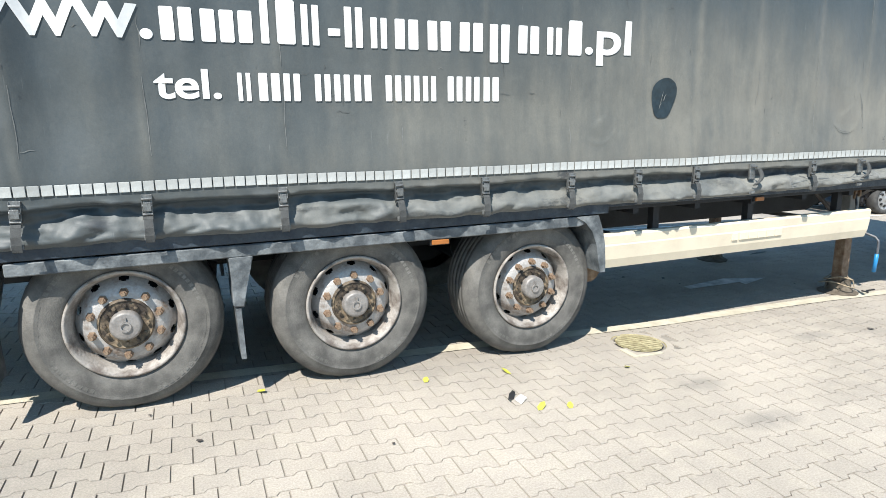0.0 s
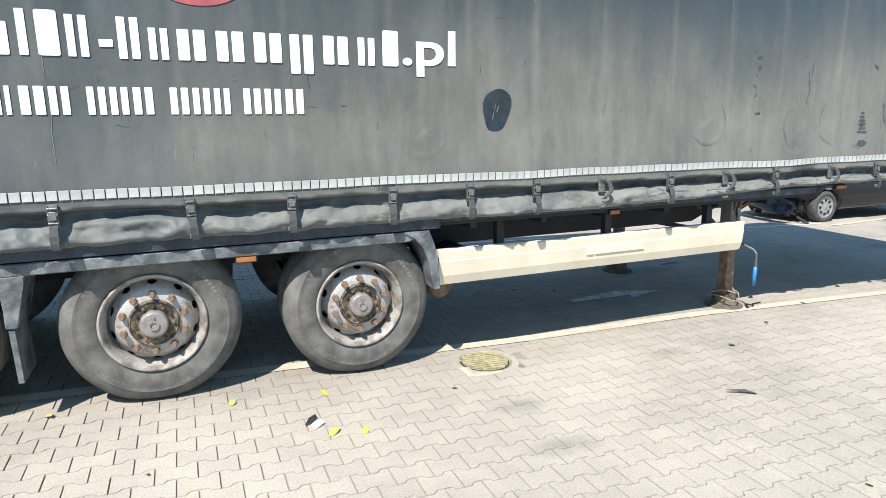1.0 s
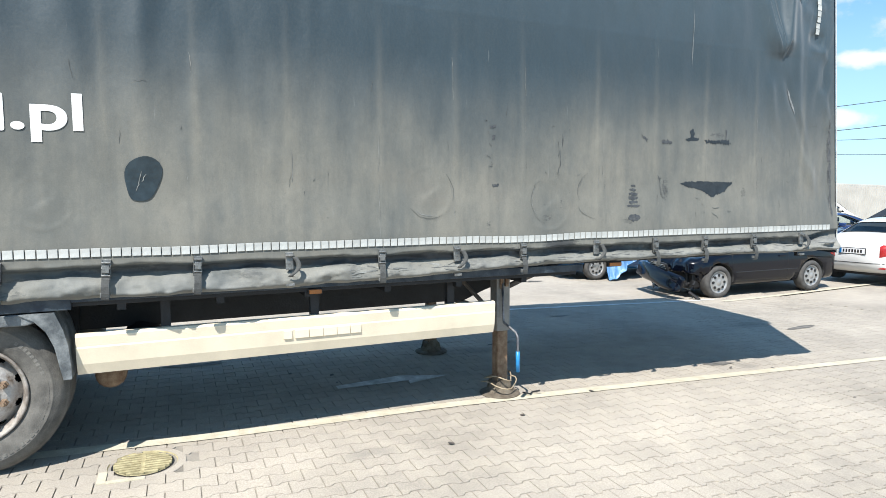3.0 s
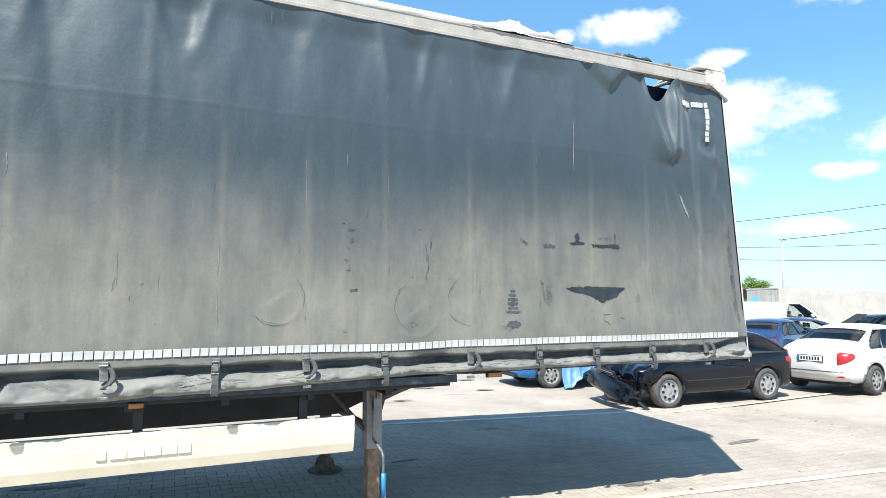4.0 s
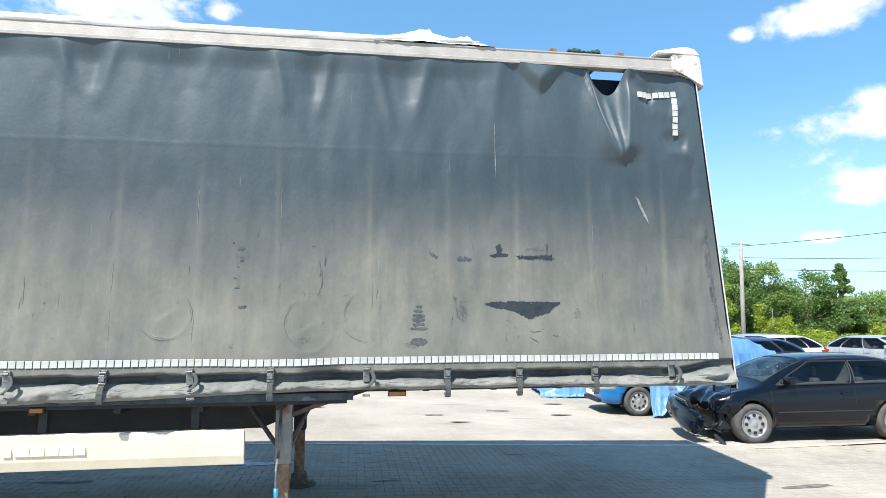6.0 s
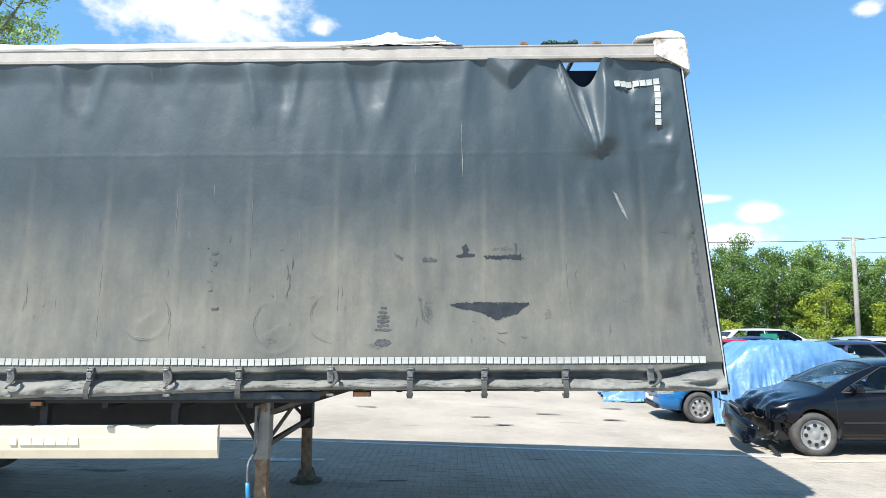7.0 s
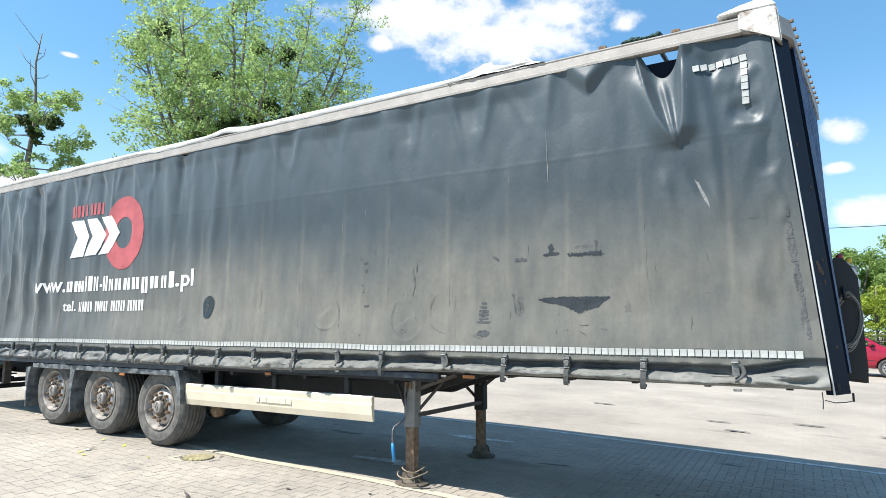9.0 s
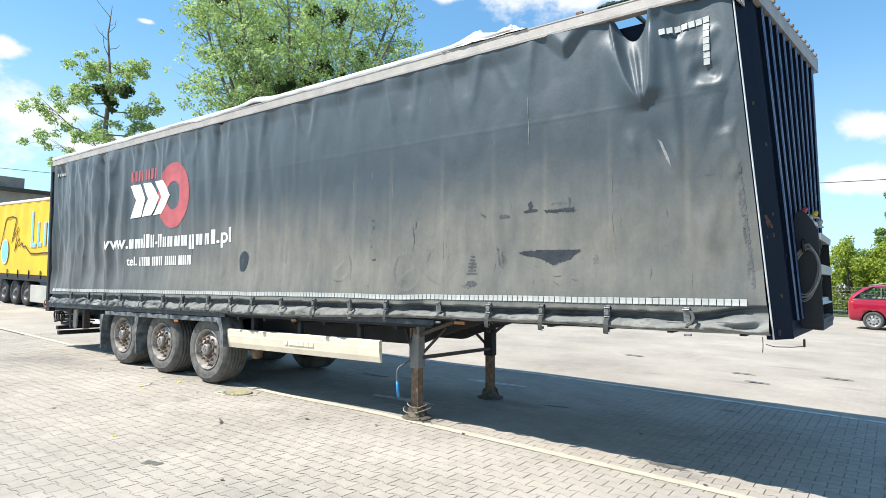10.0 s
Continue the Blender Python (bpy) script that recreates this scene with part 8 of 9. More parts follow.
def make_ragged_tree(label, x, y, height, leaf, seed):
    """A thin old tree: one straight stem with a dead top, and short spreading limbs that carry separate sprays of leaves."""
    rnd = random.Random(seed)
    tree = thing("tree", Matrix.Translation((x, y, ground_z(x, y) - 0.05)), label, "tree")
    bm = bmesh.new()
    stem = [Vector((0.12 * math.sin(k * 1.3), 0.1 * math.cos(k * 1.7), height * k / 10)) for k in range(11)]
    tube(bm, stem, [0.26 - 0.024 * k for k in range(11)], 9)
    centres = []
    for k in range(24):
        t = 0.34 + 0.62 * k / 23
        i = min(9, int(t * 10))
        p = stem[i].lerp(stem[i + 1], t * 10 - i)
        a = k * 2.4 + rnd.uniform(-0.4, 0.4)
        dead = t > 0.8
        ln = rnd.uniform(0.5, 1.3) if dead else rnd.uniform(1.6, 3.5) * (1.25 - 0.75 * t)
        tip = p + Vector((math.cos(a) * ln, math.sin(a) * ln, ln * (rnd.uniform(0.6, 1.2) if dead else rnd.uniform(0.05, 0.7))))
        mid = p.lerp(tip, 0.5) + Vector((rnd.gauss(0, 0.1), rnd.gauss(0, 0.1), -0.12 * ln))
        tube(bm, [p, mid, tip], [0.07 * (1.2 - t), 0.05 * (1.2 - t), 0.01], 5)
        if dead:
            continue
        for j in range(9):
            q = mid.lerp(tip, rnd.uniform(0.1, 1.15)) + Vector((rnd.gauss(0, 0.4), rnd.gauss(0, 0.4), rnd.gauss(0, 0.35)))
            tube(bm, [mid.lerp(tip, rnd.uniform(0, 0.8)), q], [0.012, 0.005], 3)
            centres.append((q.x, q.y, q.z, rnd.uniform(0.16, 0.42)))
    part("trunk", bm, M["trunk"], tree, "grey trunk with a dead bare top", smooth=True)
    v, f = leaf_cloud(rnd, centres, 13000, 0.075)
    mesh_part("crown", v, f, leaf, tree, "sparse sprays of green leaves")
    return tree


make_ragged_tree("thin half-bare tree with sparse leaves and dead tips", -22.5, 9.1, 15.0, M["leaf_p"], 8)
make_poplar("tall airy green poplar with dark mistletoe clumps behind the trailer", -16.8, 16.3, 22.5, 9.0, M["leaf_p"], 5, 14, 40, 84000, 0.076)
make_poplar("slim airy birch at the yard's edge", 17.4, 45.0, 12.6, 3.4, M["leaf_p"], 14, 6, 18, 7000, 0.08)


def mistletoe(x, y, z, r, seed):
    rnd = random.Random(seed)
    v, f = leaf_cloud(rnd, [(0, 0, 0, r)] + [(rnd.gauss(0, r * 0.45), rnd.gauss(0, r * 0.45), rnd.gauss(0, r * 0.4), r * 0.5) for _ in range(6)], int(1500 * r), 0.075)
    o = mesh_part("mistletoe", v, f, M["leaf_m"])
    o.matrix_world = Matrix.Translation((x, y, z))
    tagged(o, "round dark green mistletoe clump in the branches", "mistletoe", "mistletoe clumps in the trees")


rm = random.Random(31)
for k in range(17):
    a = rm.uniform(0, 6.28)
    d = rm.uniform(0.8, 4.6)
    mistletoe(-16.8 + d * math.cos(a), 16.3 + d * math.sin(a), rm.uniform(9, 16.5), rm.uniform(0.35, 0.65), 40 + k)
for x, y, z, r in ((-21.9, 9.0, 9.9, 0.4), (-20.6, 9.1, 10.3, 0.42), (-24.1, 9.3, 10.9, 0.34), (-22.9, 9.3, 10.6, 0.3)):
    mistletoe(x, y, z, r, int(z * 10))
# the wood at the yard's edge: x, y, height, half width, leaves, form
WOOD = [(37.3, 42.6, 8.9, 2.7, "leaf_b", "round"), (40.6, 43.2, 8.5, 2.9, "leaf_a", "round"), (43.6, 42.0, 7.6, 3.0, "leaf_b", "round"), (46.4, 41.4, 8.2, 2.4, "leaf_b", "cone"), (49.9, 42.5, 6.4, 3.0, "leaf_a", "round"), (53.0, 42.0, 6.2, 3.0, "leaf_c", "round"),
        (57.0, 43.0, 4.6, 2.8, "leaf_a", "round"), (61.4, 42.0, 6.3, 2.8, "leaf_a", "round"), (66.0, 42.0, 5.0, 3.0, "leaf_a", "round"), (21.9, 46.5, 8.0, 2.6, "leaf_a", "round"), (24.0, 43.0, 8.8, 2.6, "leaf_b", "round"), (28.1, 42.0, 9.6, 3.1, "leaf_b", "round"),
        (32.0, 43.0, 8.9, 2.9, "leaf_b", "round"), (34.6, 45.5, 8.6, 2.8, "leaf_a", "round"), (19.6, 41.6, 10.6, 2.9, "leaf_b", "cone"), (15.0, 43.5, 6.6, 2.4, "leaf_a", "round"), (12.3, 46.0, 8.3, 2.4, "leaf_a", "round"), (10.1, 45.5, 8.2, 1.5, "leaf_a", "round"),
        (37.8, 38.4, 4.4, 2.0, "leaf_c", "bush"), (33.6, 39.4, 5.8, 2.3, "leaf_c", "bush"), (23.0, 38.4, 4.4, 2.7, "leaf_c", "bush"), (26.2, 38.4, 3.0, 1.8, "leaf_c", "bush"), (30.4, 38.6, 2.6, 1.8, "leaf_a", "bush"), (41.5, 38.5, 2.6, 1.9, "leaf_c", "bush"), (44.6, 38.4, 2.4, 1.8, "leaf_a", "bush"),
        (48.2, 38.3, 3.4, 2.2, "leaf_c", "bush"), (51.4, 38.5, 3.8, 2.2, "leaf_a", "bush"), (16.6, 38.5, 3.0, 2.0, "leaf_a", "bush"), (12.7, 38.6, 5.0, 1.9, "leaf_c", "bush"), (9.9, 38.6, 4.9, 2.0, "leaf_c", "bush"), (7.6, 38.4, 4.9, 2.0, "leaf_c", "bush"), (5.0, 38.6, 4.4, 2.0, "leaf_c", "bush"), (1.5, 38.6, 4.2, 2.2, "leaf_a", "bush")]
for k, (x, y, h, w, lf, form) in enumerate(WOOD):
    lab = "bright yellow-green bush at the yard's edge" if lf == "leaf_c" else "green bush along the fence" if form == "bush" else "dark conical evergreen at the yard's edge" if form == "cone" else "broad green tree at the yard's edge"
    make_tree(lab, x, y, h, w, M[lf], 20 + k, form, 36000 if form == "cone" else 16000 if form != "bush" else 9000, 0.085 if form != "bush" else 0.075)
rnd_w = random.Random(5)
for k in range(15):
    x = 64 - 4.4 * k + rnd_w.uniform(-1, 1)
    make_tree("tall green tree in the woods behind", x, 60 + rnd_w.uniform(-2, 2), (rnd_w.uniform(10.3, 12) if 20 < x < 50 else rnd_w.uniform(6.5, 8) if x > 50 else rnd_w.uniform(9, 10.6) if x > 13.5 else rnd_w.uniform(4.6, 5.6)), 3.6 if x > 13.5 else 2.4, M["leaf_a"], 120 + k, "round", 11000, 0.13)

# ---- background buildings and poles ----
def container(label, m, length):
    c = thing("shipping_container", m, label, "container")
    n = int(length / 0.14)
    bm = bmesh.new()
    out = []
    for k in range(n):
        x = k * 0.14
        out += [(x, 0.0), (x + 0.05, 0.0), (x + 0.07, 0.035), (x + 0.12, 0.035)]
    out += [(length, 0.0), (length, 0.06), (0.0, 0.06)]
    prism(bm, out, 0.12, 2.5, Matrix(((1, 0, 0, 0), (0, 0, 1, 0), (0, 1, 0, 0), (0, 0, 0, 1))))
    part("side_wall", bm, M["white_steel"], c, "corrugated white side wall")
    bm = bmesh.new()
    box(bm, 0, length, 0.06, 2.44, 2.5, 2.59, 0.01)
    part("roof", bm, M["white_steel"], c)
    bm = bmesh.new()
    box(bm, 0, length, 0.0, 2.44, 0.0, 0.12, 0.01)
    part("base_frame", bm, M["white_steel"], c)
    bm = bmesh.new()
    box(bm, 0.06, length, 2.38, 2.44, 0.12, 2.5)
    part("back_wall", bm, M["white_steel"], c)
    for k in range(2):
        bm = bmesh.new()
        box(bm, -0.02, 0.03, 0.1 + 1.13 * k, 1.2 + 1.13 * k, 0.12, 2.48, 0.01)
        d = part("door", bm, M["white_steel"], c, "white container door leaf")
        for q in range(2):
            bm = bmesh.new()
            tube(bm, [(-0.04, 0.4 + 1.13 * k + 0.5 * q, 0.14), (-0.04, 0.4 + 1.13 * k + 0.5 * q, 2.46)], 0.018, 6)
            part("lock_rod", bm, M["alu"], d)
        bm = bmesh.new()
        box(bm, -0.026, -0.021, 0.25 + 1.13 * k, 0.95 + 1.13 * k, 1.6, 2.2)
        part("sticker", bm, M["sky_print"] if k else M["pale_alu"], d)
    return c


container("long white corrugated shipping container behind the cars", Matrix.Translation((32.1, 17.16, 0.81)) @ pose(0, 0, 0, 0, 0, -12), 12.2)

shed = thing("open_shed", Matrix.Translation((32.5, 19.9, 0.55)) @ pose(0, 0, 0, 0, 0, -90), "open shed with a dark sheet roof on cream posts", "shed")
bm = bmesh.new()
prism(bm, [(-2.3, 2.36), (0.3, 2.78), (0.3, 2.84), (-2.3, 2.42)], -0.5, 3.5)
part("roof", bm, M["dark_steel"], shed, "dark sloping sheet roof")
for x in (-2.1,):
    for y in (-0.3, 3.3):
        bm = bmesh.new()
        box(bm, x, x + 0.16, y, y + 0.16, 0, 2.38)
        part("post", bm, M["cream"], shed)


def make_pole(label, x, y, h, r, concrete=True):
    p = thing("utility_pole", Matrix.Translation((x, y, ground_z(x, y))), label, "pole")
    bm = bmesh.new()
    tube(bm, [(0, 0, -0.1), (0, 0, h)], [r, r * 0.65], 10)
    part("shaft", bm, M["pole"] if concrete else M["alu"], p, smooth=True)
    bm = bmesh.new()
    box(bm, -0.5 * (r / 0.12), 0.5 * (r / 0.12), -0.04, 0.04, h - 0.12, h - 0.04)
    part("cross_arm", bm, M["pole"] if concrete else M["alu"], p)
    return p


make_pole("concrete utility pole behind the parked cars", 32.3, 34.0, 8.2, 0.17)
make_pole("slim grey lamp post behind the container", 38.0, 21.3, 6.1, 0.07, False)
make_pole("concrete utility pole by the woods", -34.0, 38.0, 10.0, 0.17)


def make_wire(a, b, sag, r=0.02):
    a, b = Vector(a), Vector(b)
    bm = bmesh.new()
    tube(bm, [a.lerp(b, k / 20) - Vector((0, 0, sag * 4 * (k / 20) * (1 - k / 20))) for k in range(21)], r, 5)
    o = part("overhead_wire", bm, M["wire"])
    tagged(o, "thin black overhead wire between the poles", "wire", "overhead wires")


make_wire((32.3, 34.0, 8.0), (60.0, 6.0, 13.0), 1.0)
make_wire((32.1, 34.0, 8.0), (-34.0, 38.0, 9.9), 1.2)
make_wire((32.5, 34.0, 7.2), (64.0, 16.0, 9.0), 0.8)
make_wire((32.6, 34.0, 6.4), (66.0, 14.0, 7.2), 0.6)
make_wire((38.0, 21.3, 6.7), (56.0, 2.0, 12.0), 0.8)
make_wire((-34.0, 38.0, 9.9), (-52.0, 0.0, 9.5), 0.8)

# ---- fence along the hedge ----
fence = thing("wire_fence", Matrix.Translation((0, 0, 0)), "grey wire mesh fence in front of the trees", "fence")
for i in range(28):
    x = 50 - 2.4 * i
    bm = bmesh.new()
    tube(bm, [(x, 35.5, -0.1), (x, 35.5, 1.7)], 0.03, 6)
    part("post", bm, M["alu"], fence)
bm = bmesh.new()
for k in range(9):
    z = 0.15 + 0.19 * k
    tube(bm, [(50, 35.5, z), (-15, 35.5, z)], 0.006, 4)
for k in range(430):
    x = 50 - 0.15 * k
    tube(bm, [(x, 35.5, 0.1), (x, 35.5, 1.68)], 0.003, 3)
tagged(part("mesh", bm, M["alu"], fence), kind="stuff")
verge = mesh_part("grass_verge", [(-60, 35.2, 0.02), (70, 35.2, 0.02), (70, 70, 0.3), (-60, 70, 0.3)], [(0, 1, 2, 3)], M["grass"])
tagged(verge, "strip of rough green grass beyond the fence", "grass", kind="structure")

# ---- yellow trailer far behind ----
yt = thing("yellow_trailer", Matrix.Translation((-19.7, 4.2, 0)), "yellow curtain-sided trailer with a white skirt", "trailer")
verts, faces = [], []
for i in range(121):
    for j in range(9):
        x, z = -6.0 + 13.4 * i / 120, 1.25 + 2.85 * j / 8
        verts.append((x, 0.02 * math.sin(x * 7) * (z - 1.2) / 3, z))
for i in range(120):
    for j in range(8):
        a = i * 9 + j
        faces.append((a, a + 9, a + 10, a + 1))
yc = mesh_part("side_curtain", verts, faces, M["yellow_tarp"], yt, "clean yellow curtain", smooth=True)
bm = bmesh.new()
box(bm, -6.0, 7.4, 0.06, 2.5, 1.2, 4.1, 0.02)
part("body", bm, M["yellow_tarp"], yt)
bm = bmesh.new()
box(bm, -6.05, 7.45, -0.03, 2.53, 4.1, 4.2, 0.02)
part("roof", bm, M["roof"], yt)
bm = bmesh.new()
box(bm, -6.0, 7.4, -0.02, 2.5, 1.0, 1.2, 0.01)
part("floor_frame", bm, M["chassis"], yt)
bm = bmesh.new()
box(bm, 2.5, 7.0, 0.03, 0.1, 0.2, 0.86, 0.02)
part("skirt", bm, M["white_steel"], yt, "white side skirt")
for k in range(9):
    bm = bmesh.new()
    box(bm, -2 + k * 1.1, -1.94 + k * 1.1, -0.05, -0.02, 1.1, 1.42, 0.01)
    part("buckle", bm, M["black"], yt)
bm = bmesh.new()
tube(bm, [(-0.68, 0, 2.2), (-0.4, 0, 2.9), (-0.2, 0, 3.42), (-0.05, 0, 3.52), (0.5, 0, 3.56), (0.86, 0, 3.5), (0.9, 0, 3.38), (0.72, 0, 2.95), (0.53, 0, 2.5), (0.85, 0, 2.85), (1.15, 0, 3.13), (1.02, 0, 2.6), (0.88, 0, 2.15), (1.1, 0, 2.45), (1.33, 0, 2.67), (1.3, 0, 2.35), (1.6, 0, 2.5), (1.72, 0, 2.32), (1.98, 0, 2.36), (2.15, 0, 2.24), (2.49, 0, 2.07), (3.0, 0, 2.06), (3.8, 0, 2.1), (6.8, 0, 2.1)], 0.032, 6)
for v in bm.verts:
    v.co.y = v.co.y * 0.25 - 0.03
part("swirl_print", bm, M["brown_print"], yc, "brown line drawing print")
for grow, off, mt in ((1.14, -0.032, "roof"), (1.0, -0.036, "sky_print")):
    bm = bmesh.new()
    rim = [bm.verts.new((-0.15 + 0.34 * grow * math.cos(0.2618 * k), off, 2.14 + 0.46 * grow * math.sin(0.2618 * k))) for k in range(24)]
    bm.faces.new(rim)
    part("dot_print", bm, M[mt], yc, "light blue oval print" if mt == "sky_print" else "white rim of the oval print")
for a, b, z0, z1 in ((2.5, 2.62, 2.33, 3.7), (2.62, 2.9, 2.33, 2.46), (3.1, 3.22, 2.36, 3.25), (3.22, 3.45, 2.36, 2.48), (3.7, 3.82, 2.4, 3.25), (4.02, 4.14, 2.4, 3.25)):
    for grow, off, mt in ((0.025, -0.03, "roof"), (0.0, -0.036, "sky_print")):
        bm = bmesh.new()
        box(bm, a - grow, b + grow, off, off + 0.02, z0 - grow, z1 + grow)
        part("print_bar", bm, M[mt], yc, "light blue bar of the print" if mt == "sky_print" else "white edge of the print")
for hx in (-0.45, 0.74, 1.88):
    bm = bmesh.new()
    lathe(bm, [(0.28, 0.03), (0.3, 0.0), (0.42, -0.015), (0.5, 0.01), (0.52, 0.05), (0.52, 0.36), (0.28, 0.36)], 28)
    w = part("wheel", bm, M["far_tyre"], yt, "black tyre on a dull grey rim", smooth=True)
    w.matrix_local = Matrix.Translation((hx, 0.1, 0.52))
    bm = bmesh.new()
    lathe(bm, [(0.3, 0.01), (0.27, 0.02), (0.25, 0.12), (0.17, 0.05), (0.12, 0.05), (0.1, -0.01), (0.0, -0.01)], 28)
    part("rim", bm, M["far_rim"], w, smooth=True)

building = thing("flat_roofed_building", Matrix.Translation((-48, 6, 0)), "grey rendered flat-roofed building behind the yellow trailer", "building")
bm = bmesh.new()
box(bm, 0, 12, 0, 18, 0, 6.2)
part("wall", bm, M["concrete"], building)
bm = bmesh.new()
box(bm, -0.3, 12.3, -0.3, 18.3, 6.2, 6.45)
part("roof", bm, M["dark_steel"], building, "dark flat roof edge")
bm = bmesh.new()
box(bm, 9.5, 11.5, 2.0, 4.4, 6.45, 7.2)
part("chimney", bm, M["concrete"], building)

# ---- marks on the ground ----
def strip(name, p0, p1, width, material, label, n=60, lift=0.006):
    (xa, ya), (xb, yb) = p0, p1
    d = Vector((xb - xa, yb - ya)).normalized()
    q = Vector((-d.y, d.x)) * width / 2
    verts, faces = [], []
    for i in range(n + 1):
        x, y = xa + (xb - xa) * i / n, ya + (yb - ya) * i / n
        w = 1 + 0.05 * noise.noise((x * 3, y, 2))
        for s in (-1, 1):
            px, py = x + s * q.x * w, y + s * q.y * w
            verts.append((px, py, ground_z(px, py) + lift))
    for i in range(n):
        faces.append((2 * i, 2 * i + 2, 2 * i + 3, 2 * i + 1))
    o = mesh_part(name, verts, faces, material)
    return tagged(o, label, "road marking", kind="structure")


strip("road_marking", (-14, 0.85), (16, -0.05), 0.12, M["line"], "faded cream line painted on the pavers", 240)
strip("road_marking", (-6, 4.72), (12.0, 4.3), 0.1, M["white_line"], "thin worn white line on the pavers", 120)
strip("road_marking", (12.0, 4.05), (24, 4.5), 0.12, M["line"], "faded line in front of the parked cars", 90)
strip("road_marking", (-12, 4.3), (-5, 1.6), 0.1, M["white_line"], "worn white line across the yard", 60)


def ground_arrow(x, y, yaw, length):
    out = [(0, -0.045), (length * 0.62, -0.045), (length * 0.6, -0.14), (length, 0.0), (length * 0.6, 0.14), (length * 0.62, 0.045), (0, 0.045)]
    m = Matrix.Translation((x, y, 0)) @ pose(0, 0, 0, 0, 0, yaw)
    bm = bmesh.new()
    bm.faces.new([bm.verts.new(m @ Vector((a, b, 0))) for a, b in out])
    bmesh.ops.triangulate(bm, faces=bm.faces[:])
    for v in bm.verts:
        v.co.z = ground_z(v.co.x, v.co.y) + 0.007
    o = part("road_marking", bm, M["white_line"])
    tagged(o, "worn white arrow painted on the pavers", "road marking", kind="structure")


ground_arrow(3.83, 1.13, 0, 1.12)
ground_arrow(5.15, 3.2, 184, 1.1)

# ---- dark stains on the ground ----
def stain(x, y, rx, ry, yaw, seed):
    bm = bmesh.new()
    m = Matrix.Translation((x, y, 0)) @ pose(0, 0, 0, 0, 0, yaw)
    out = []
    for k in range(30):
        a = 2 * math.pi * k / 30
        r = 1 + 0.55 * noise.noise((math.cos(a) * 2.2, math.sin(a) * 2.2, seed)) + 0.3 * noise.noise((math.cos(a) * 6, math.sin(a) * 6, seed + 3))
        out.append(bm.verts.new(m @ Vector((rx * r * math.cos(a), ry * r * math.sin(a), 0))))
    bmesh.ops.triangulate(bm, faces=[bm.faces.new(out)])
    for v in bm.verts:
        v.co.z = ground_z(v.co.x, v.co.y) + 0.0045
    o = part("ground_stain", bm, M["stain"])
    tagged(o, "dark ragged stain on the pale pavers", "stain", "stains on the ground", "structure")


for k, (x, y, rx, ry, yaw) in enumerate(STAIN_SPOTS):
    stain(x, y, rx, ry, yaw, 3.7 * k)

# ---- drain ----
drain = thing("drain_cover", Matrix.Translation((2.26, 0.02, 0.0)), "round cast-iron drain grate splashed with yellow paint", "drain")
bm = bmesh.new()
lathe(bm, [(0.175, 0.0), (0.178, -0.012), (0.205, -0.012), (0.212, 0.0)], 40, pose(0, 0, 0, 90, 0, 0))
part("frame", bm, M["drain_iron"], drain, smooth=True)
bm = bmesh.new()
lathe(bm, [(0.212, 0.0), (0.215, -0.001), (0.262, -0.001), (0.266, -0.006)], 40, pose(0, 0, 0, 90, 0, 0))
part("surround", bm, M["paver"], drain, "pale concrete ring round the grate")
for k in range(9):
    y = -0.15 + k * 0.0375
    w = math.sqrt(max(0.0, 0.176 ** 2 - y * y))
    bm = bmesh.new()
    box(bm, -w, w, y - 0.011, y + 0.011, -0.01, 0.01, 0.003)
    part("slat", bm, M["drain_iron"], drain)
bm = bmesh.new()
box(bm, -0.012, 0.012, -0.17, 0.17, -0.01, 0.008)
part("cross_bar", bm, M["drain_iron"], drain)
bm = bmesh.new()
lathe(bm, [(0.0, 0.0), (0.19, 0.0)], 30, pose(0, 0, -0.006, 90, 0, 0))
part("pit", bm, M["black"], drain)
for a, b, c, d in ((-0.25, -0.2, -0.25, -0.08), (-0.2, 0.02, -0.26, -0.22)):
    bm = bmesh.new()
    box(bm, a, b, c, d, 0.0, 0.0065)
    part("paint_splash", bm, M["line"], drain, "faded yellow paint")

# ---- litter ----
def ground_bit(name, label, category, x, y, outline, material, lift=0.012, curl=0.012, group=""):
    bm = bmesh.new()
    vs = [bm.verts.new((a, b, curl * math.sin(40 * a + 25 * b))) for a, b in outline]
    f = bm.faces.new(vs)
    bmesh.ops.triangulate(bm, faces=[f])
    bmesh.ops.solidify(bm, geom=bm.faces[:], thickness=0.002)
    o = part(name, bm, material)
    o.matrix_world = Matrix.Translation((x, y, ground_z(x, y) + lift)) @ pose(0, 0, 0, 0, 0, 137 * (x + y))
    return tagged(o, label, category, group)


LEAF = [(-0.045, 0), (-0.02, 0.02), (0.02, 0.018), (0.05, 0.004), (0.02, -0.016), (-0.02, -0.016)]
for x, y in ((0.99, -0.15), (0.42, -0.1), (1.83, -0.37), (0.93, -0.7), (1.1, -0.75), (3.3, -2.2), (-0.6, 0.1)):
    ground_bit("leaf", "bright yellow fallen leaf on the pavers", "leaf", x, y, [(a * (0.7 + 0.3 * math.sin(9 * x)), b) for a, b in LEAF], M["yellow_leaf"], group="fallen leaves")
ground_bit("rag", "small black and white scrap of cloth", "rag", 0.84, -0.5, [(-0.08, -0.008), (-0.03, -0.02), (0.03, -0.012), (0.06, 0.012), (0.0, 0.02), (-0.05, 0.012)], M["black"], curl=0.012)
ground_bit("paper_scrap", "white scrap of paper beside a rag", "paper", 0.86, -0.57, [(-0.04, -0.02), (0.03, -0.03), (0.05, 0.02), (-0.02, 0.03)], M["white_print"])
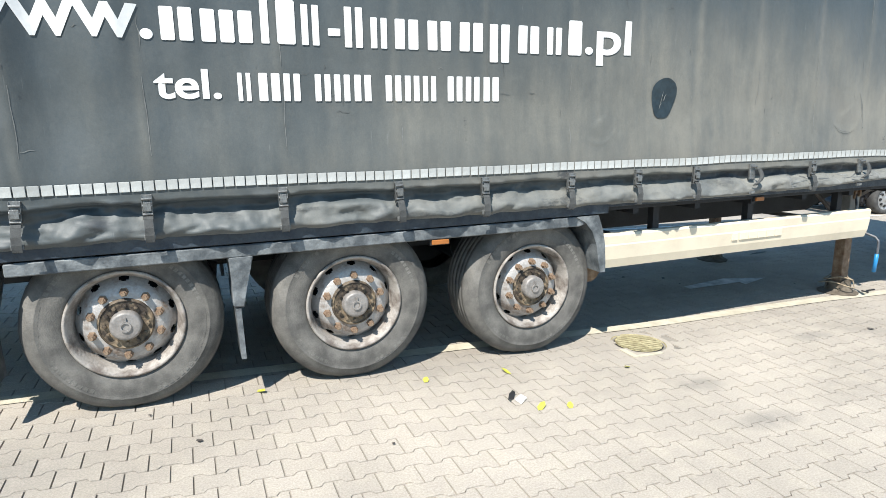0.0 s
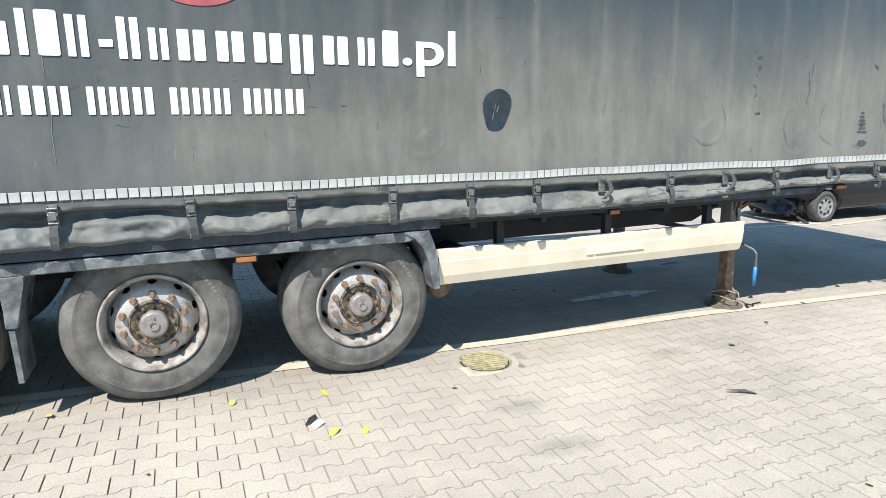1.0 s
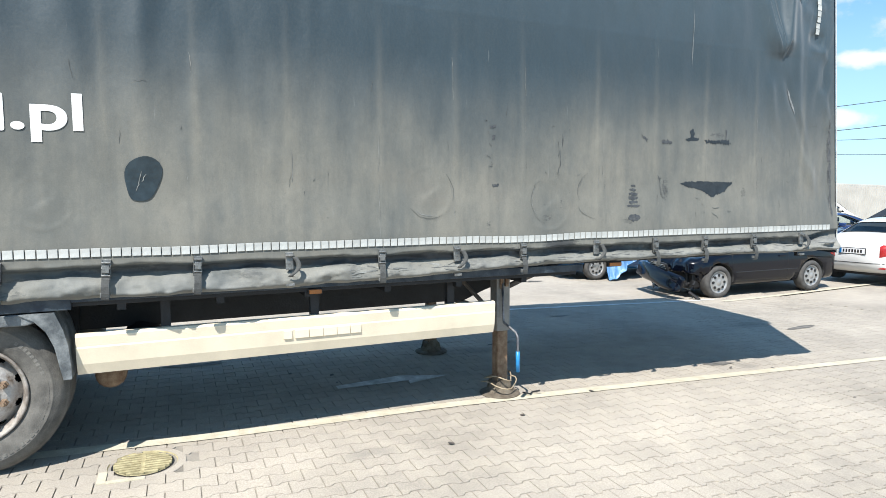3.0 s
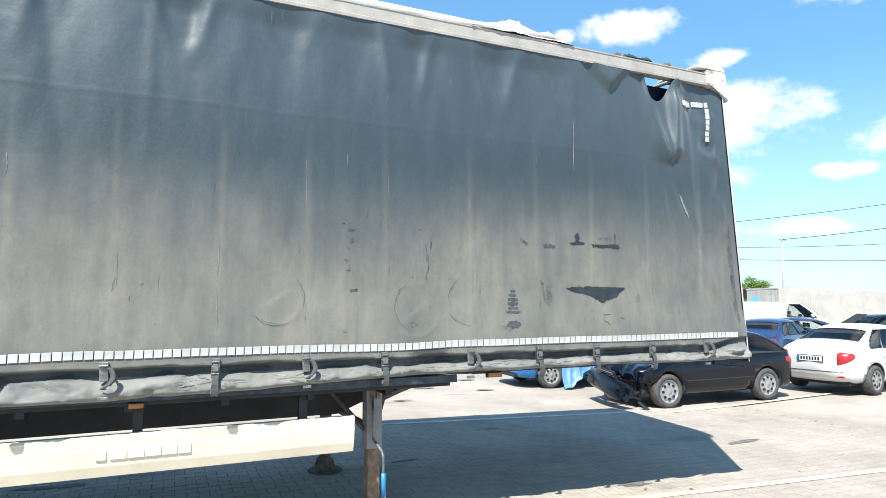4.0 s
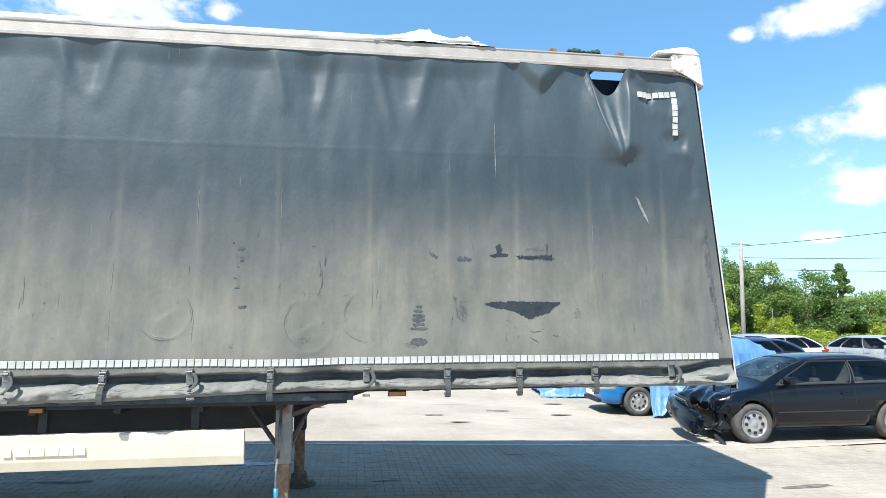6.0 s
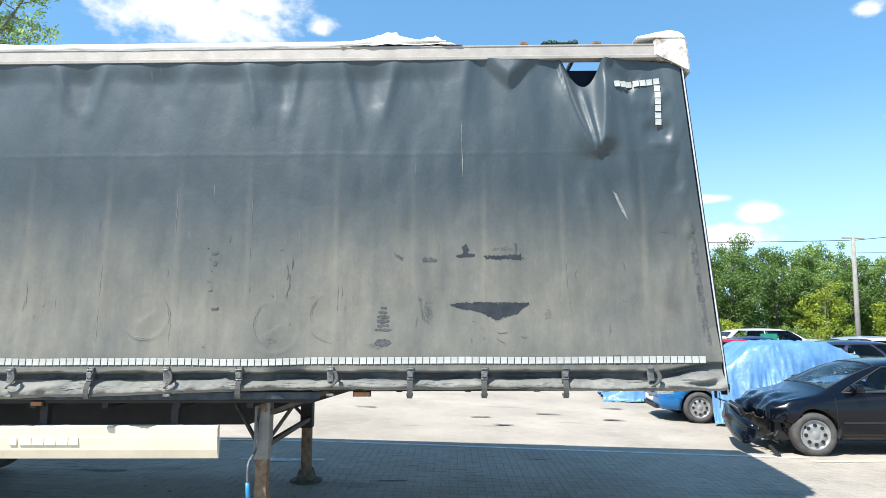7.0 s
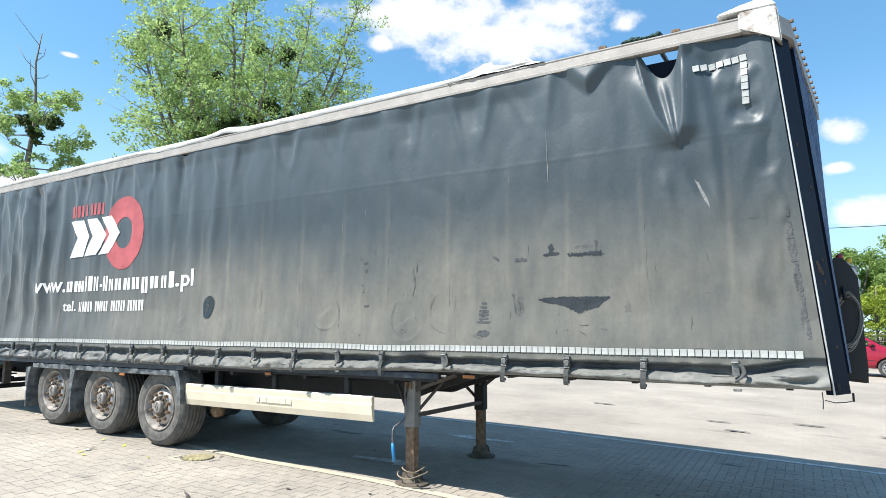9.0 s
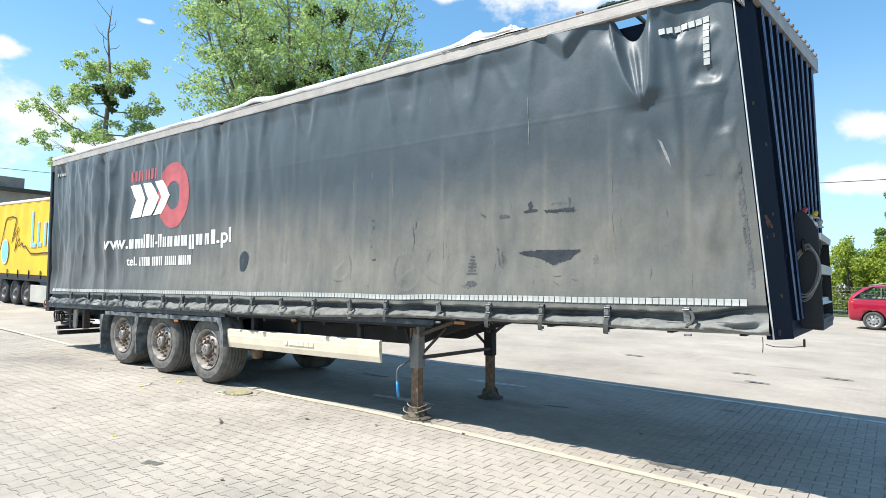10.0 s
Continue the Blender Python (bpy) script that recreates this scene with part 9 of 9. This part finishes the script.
ground_bit("wood_chip", "flat grey-brown splinter of wood", "wood", 3.6, -1.16, [(-0.1, -0.008), (0.02, -0.012), (0.09, -0.028), (0.1, 0.012), (0.03, 0.015), (-0.1, 0.006)], M["brace"])
rl = random.Random(77)
for k in range(34):
    x, y = rl.uniform(-2.5, 11), rl.uniform(-2.6, 3.0)
    s = rl.uniform(0.008, 0.024)
    ground_bit("pebble", "tiny dark pebble on the pavers", "pebble", x, y, [(-s, -s * 0.6), (s * 0.6, -s), (s, s * 0.3), (0, s), (-s, s * 0.4)], M["brace"], curl=0.004, group="pebbles on the ground")

# ---- paving stones ----
OUT = [(-0.0985, -0.081), (-0.06, -0.081), (-0.042, -0.056), (0.042, -0.056), (0.06, -0.081), (0.0985, -0.081)]
OUT += [(-x, -y) for x, y in OUT]
STONE_V = [(x * 0.974, y * 0.966, 0.0) for x, y in OUT] + [(x * 0.992, y * 0.99, -0.012) for x, y in OUT]
STONE_F = [tuple(range(12))] + [(i, 12 + i, 12 + (i + 1) % 12, (i + 1) % 12) for i in range(12)]
rp = random.Random(15)
bx, by = [-7.15 + 0.5 * i for i in range(42)], [-4.68 + 0.49 * j for j in range(20)]
mesh_part("joint_bed", [(x, y, ground_z(x, y) - 0.009) for y in by for x in bx], [(j * 42 + i, j * 42 + i + 1, (j + 1) * 42 + i + 1, (j + 1) * 42 + i) for j in range(19) for i in range(41)], M["joint"], ground, "dark sand in the joints between the stones")
cells = []
row_i = 0
yy = -4.6
while yy < 4.6:
    xx = -7.0 + (0.1 if row_i % 2 else 0.0)
    while xx < 13.5:
        if (xx - 2.26) ** 2 + (yy - 0.02) ** 2 > 0.262 ** 2:
            cells.append((xx, yy))
        xx += 0.2
    yy += 0.14
    row_i += 1
near = {c for c in cells if 0.6 < c[0] < 3.6 and -2.0 < c[1] < -0.85}
near = set(sorted(near)[:300])
stone = None
field_v, field_f = [], []
for x, y in cells:
    dz = rp.uniform(-0.0012, 0.0012)
    z = ground_z(x, y)
    tx, ty = rp.uniform(-0.006, 0.006), rp.uniform(-0.006, 0.006)
    sx = (ground_z(x + 0.1, y) - ground_z(x - 0.1, y)) / 0.2
    if (x, y) in near:
        if stone is None:
            stone = mesh_part("paver", STONE_V, STONE_F, M["paver"], ground)
            o = stone
        else:
            o = new("paver", stone.data)
            o.parent = ground
        o.matrix_local = Matrix.Translation((x, y, z + dz)) @ pose(0, 0, 0, math.degrees(ty), -math.degrees(tx + sx), 0)
    else:
        k = len(field_v)
        field_v += [(x + a, y + b, z + c + dz + a * (tx + sx) + b * ty) for a, b, c in STONE_V]
        field_f += [tuple(k + i for i in f) for f in STONE_F]
field = mesh_part("paver_field", field_v, field_f, M["paver"], ground)
tagged(field, "joined field of pale grey paving stones", kind="stuff")
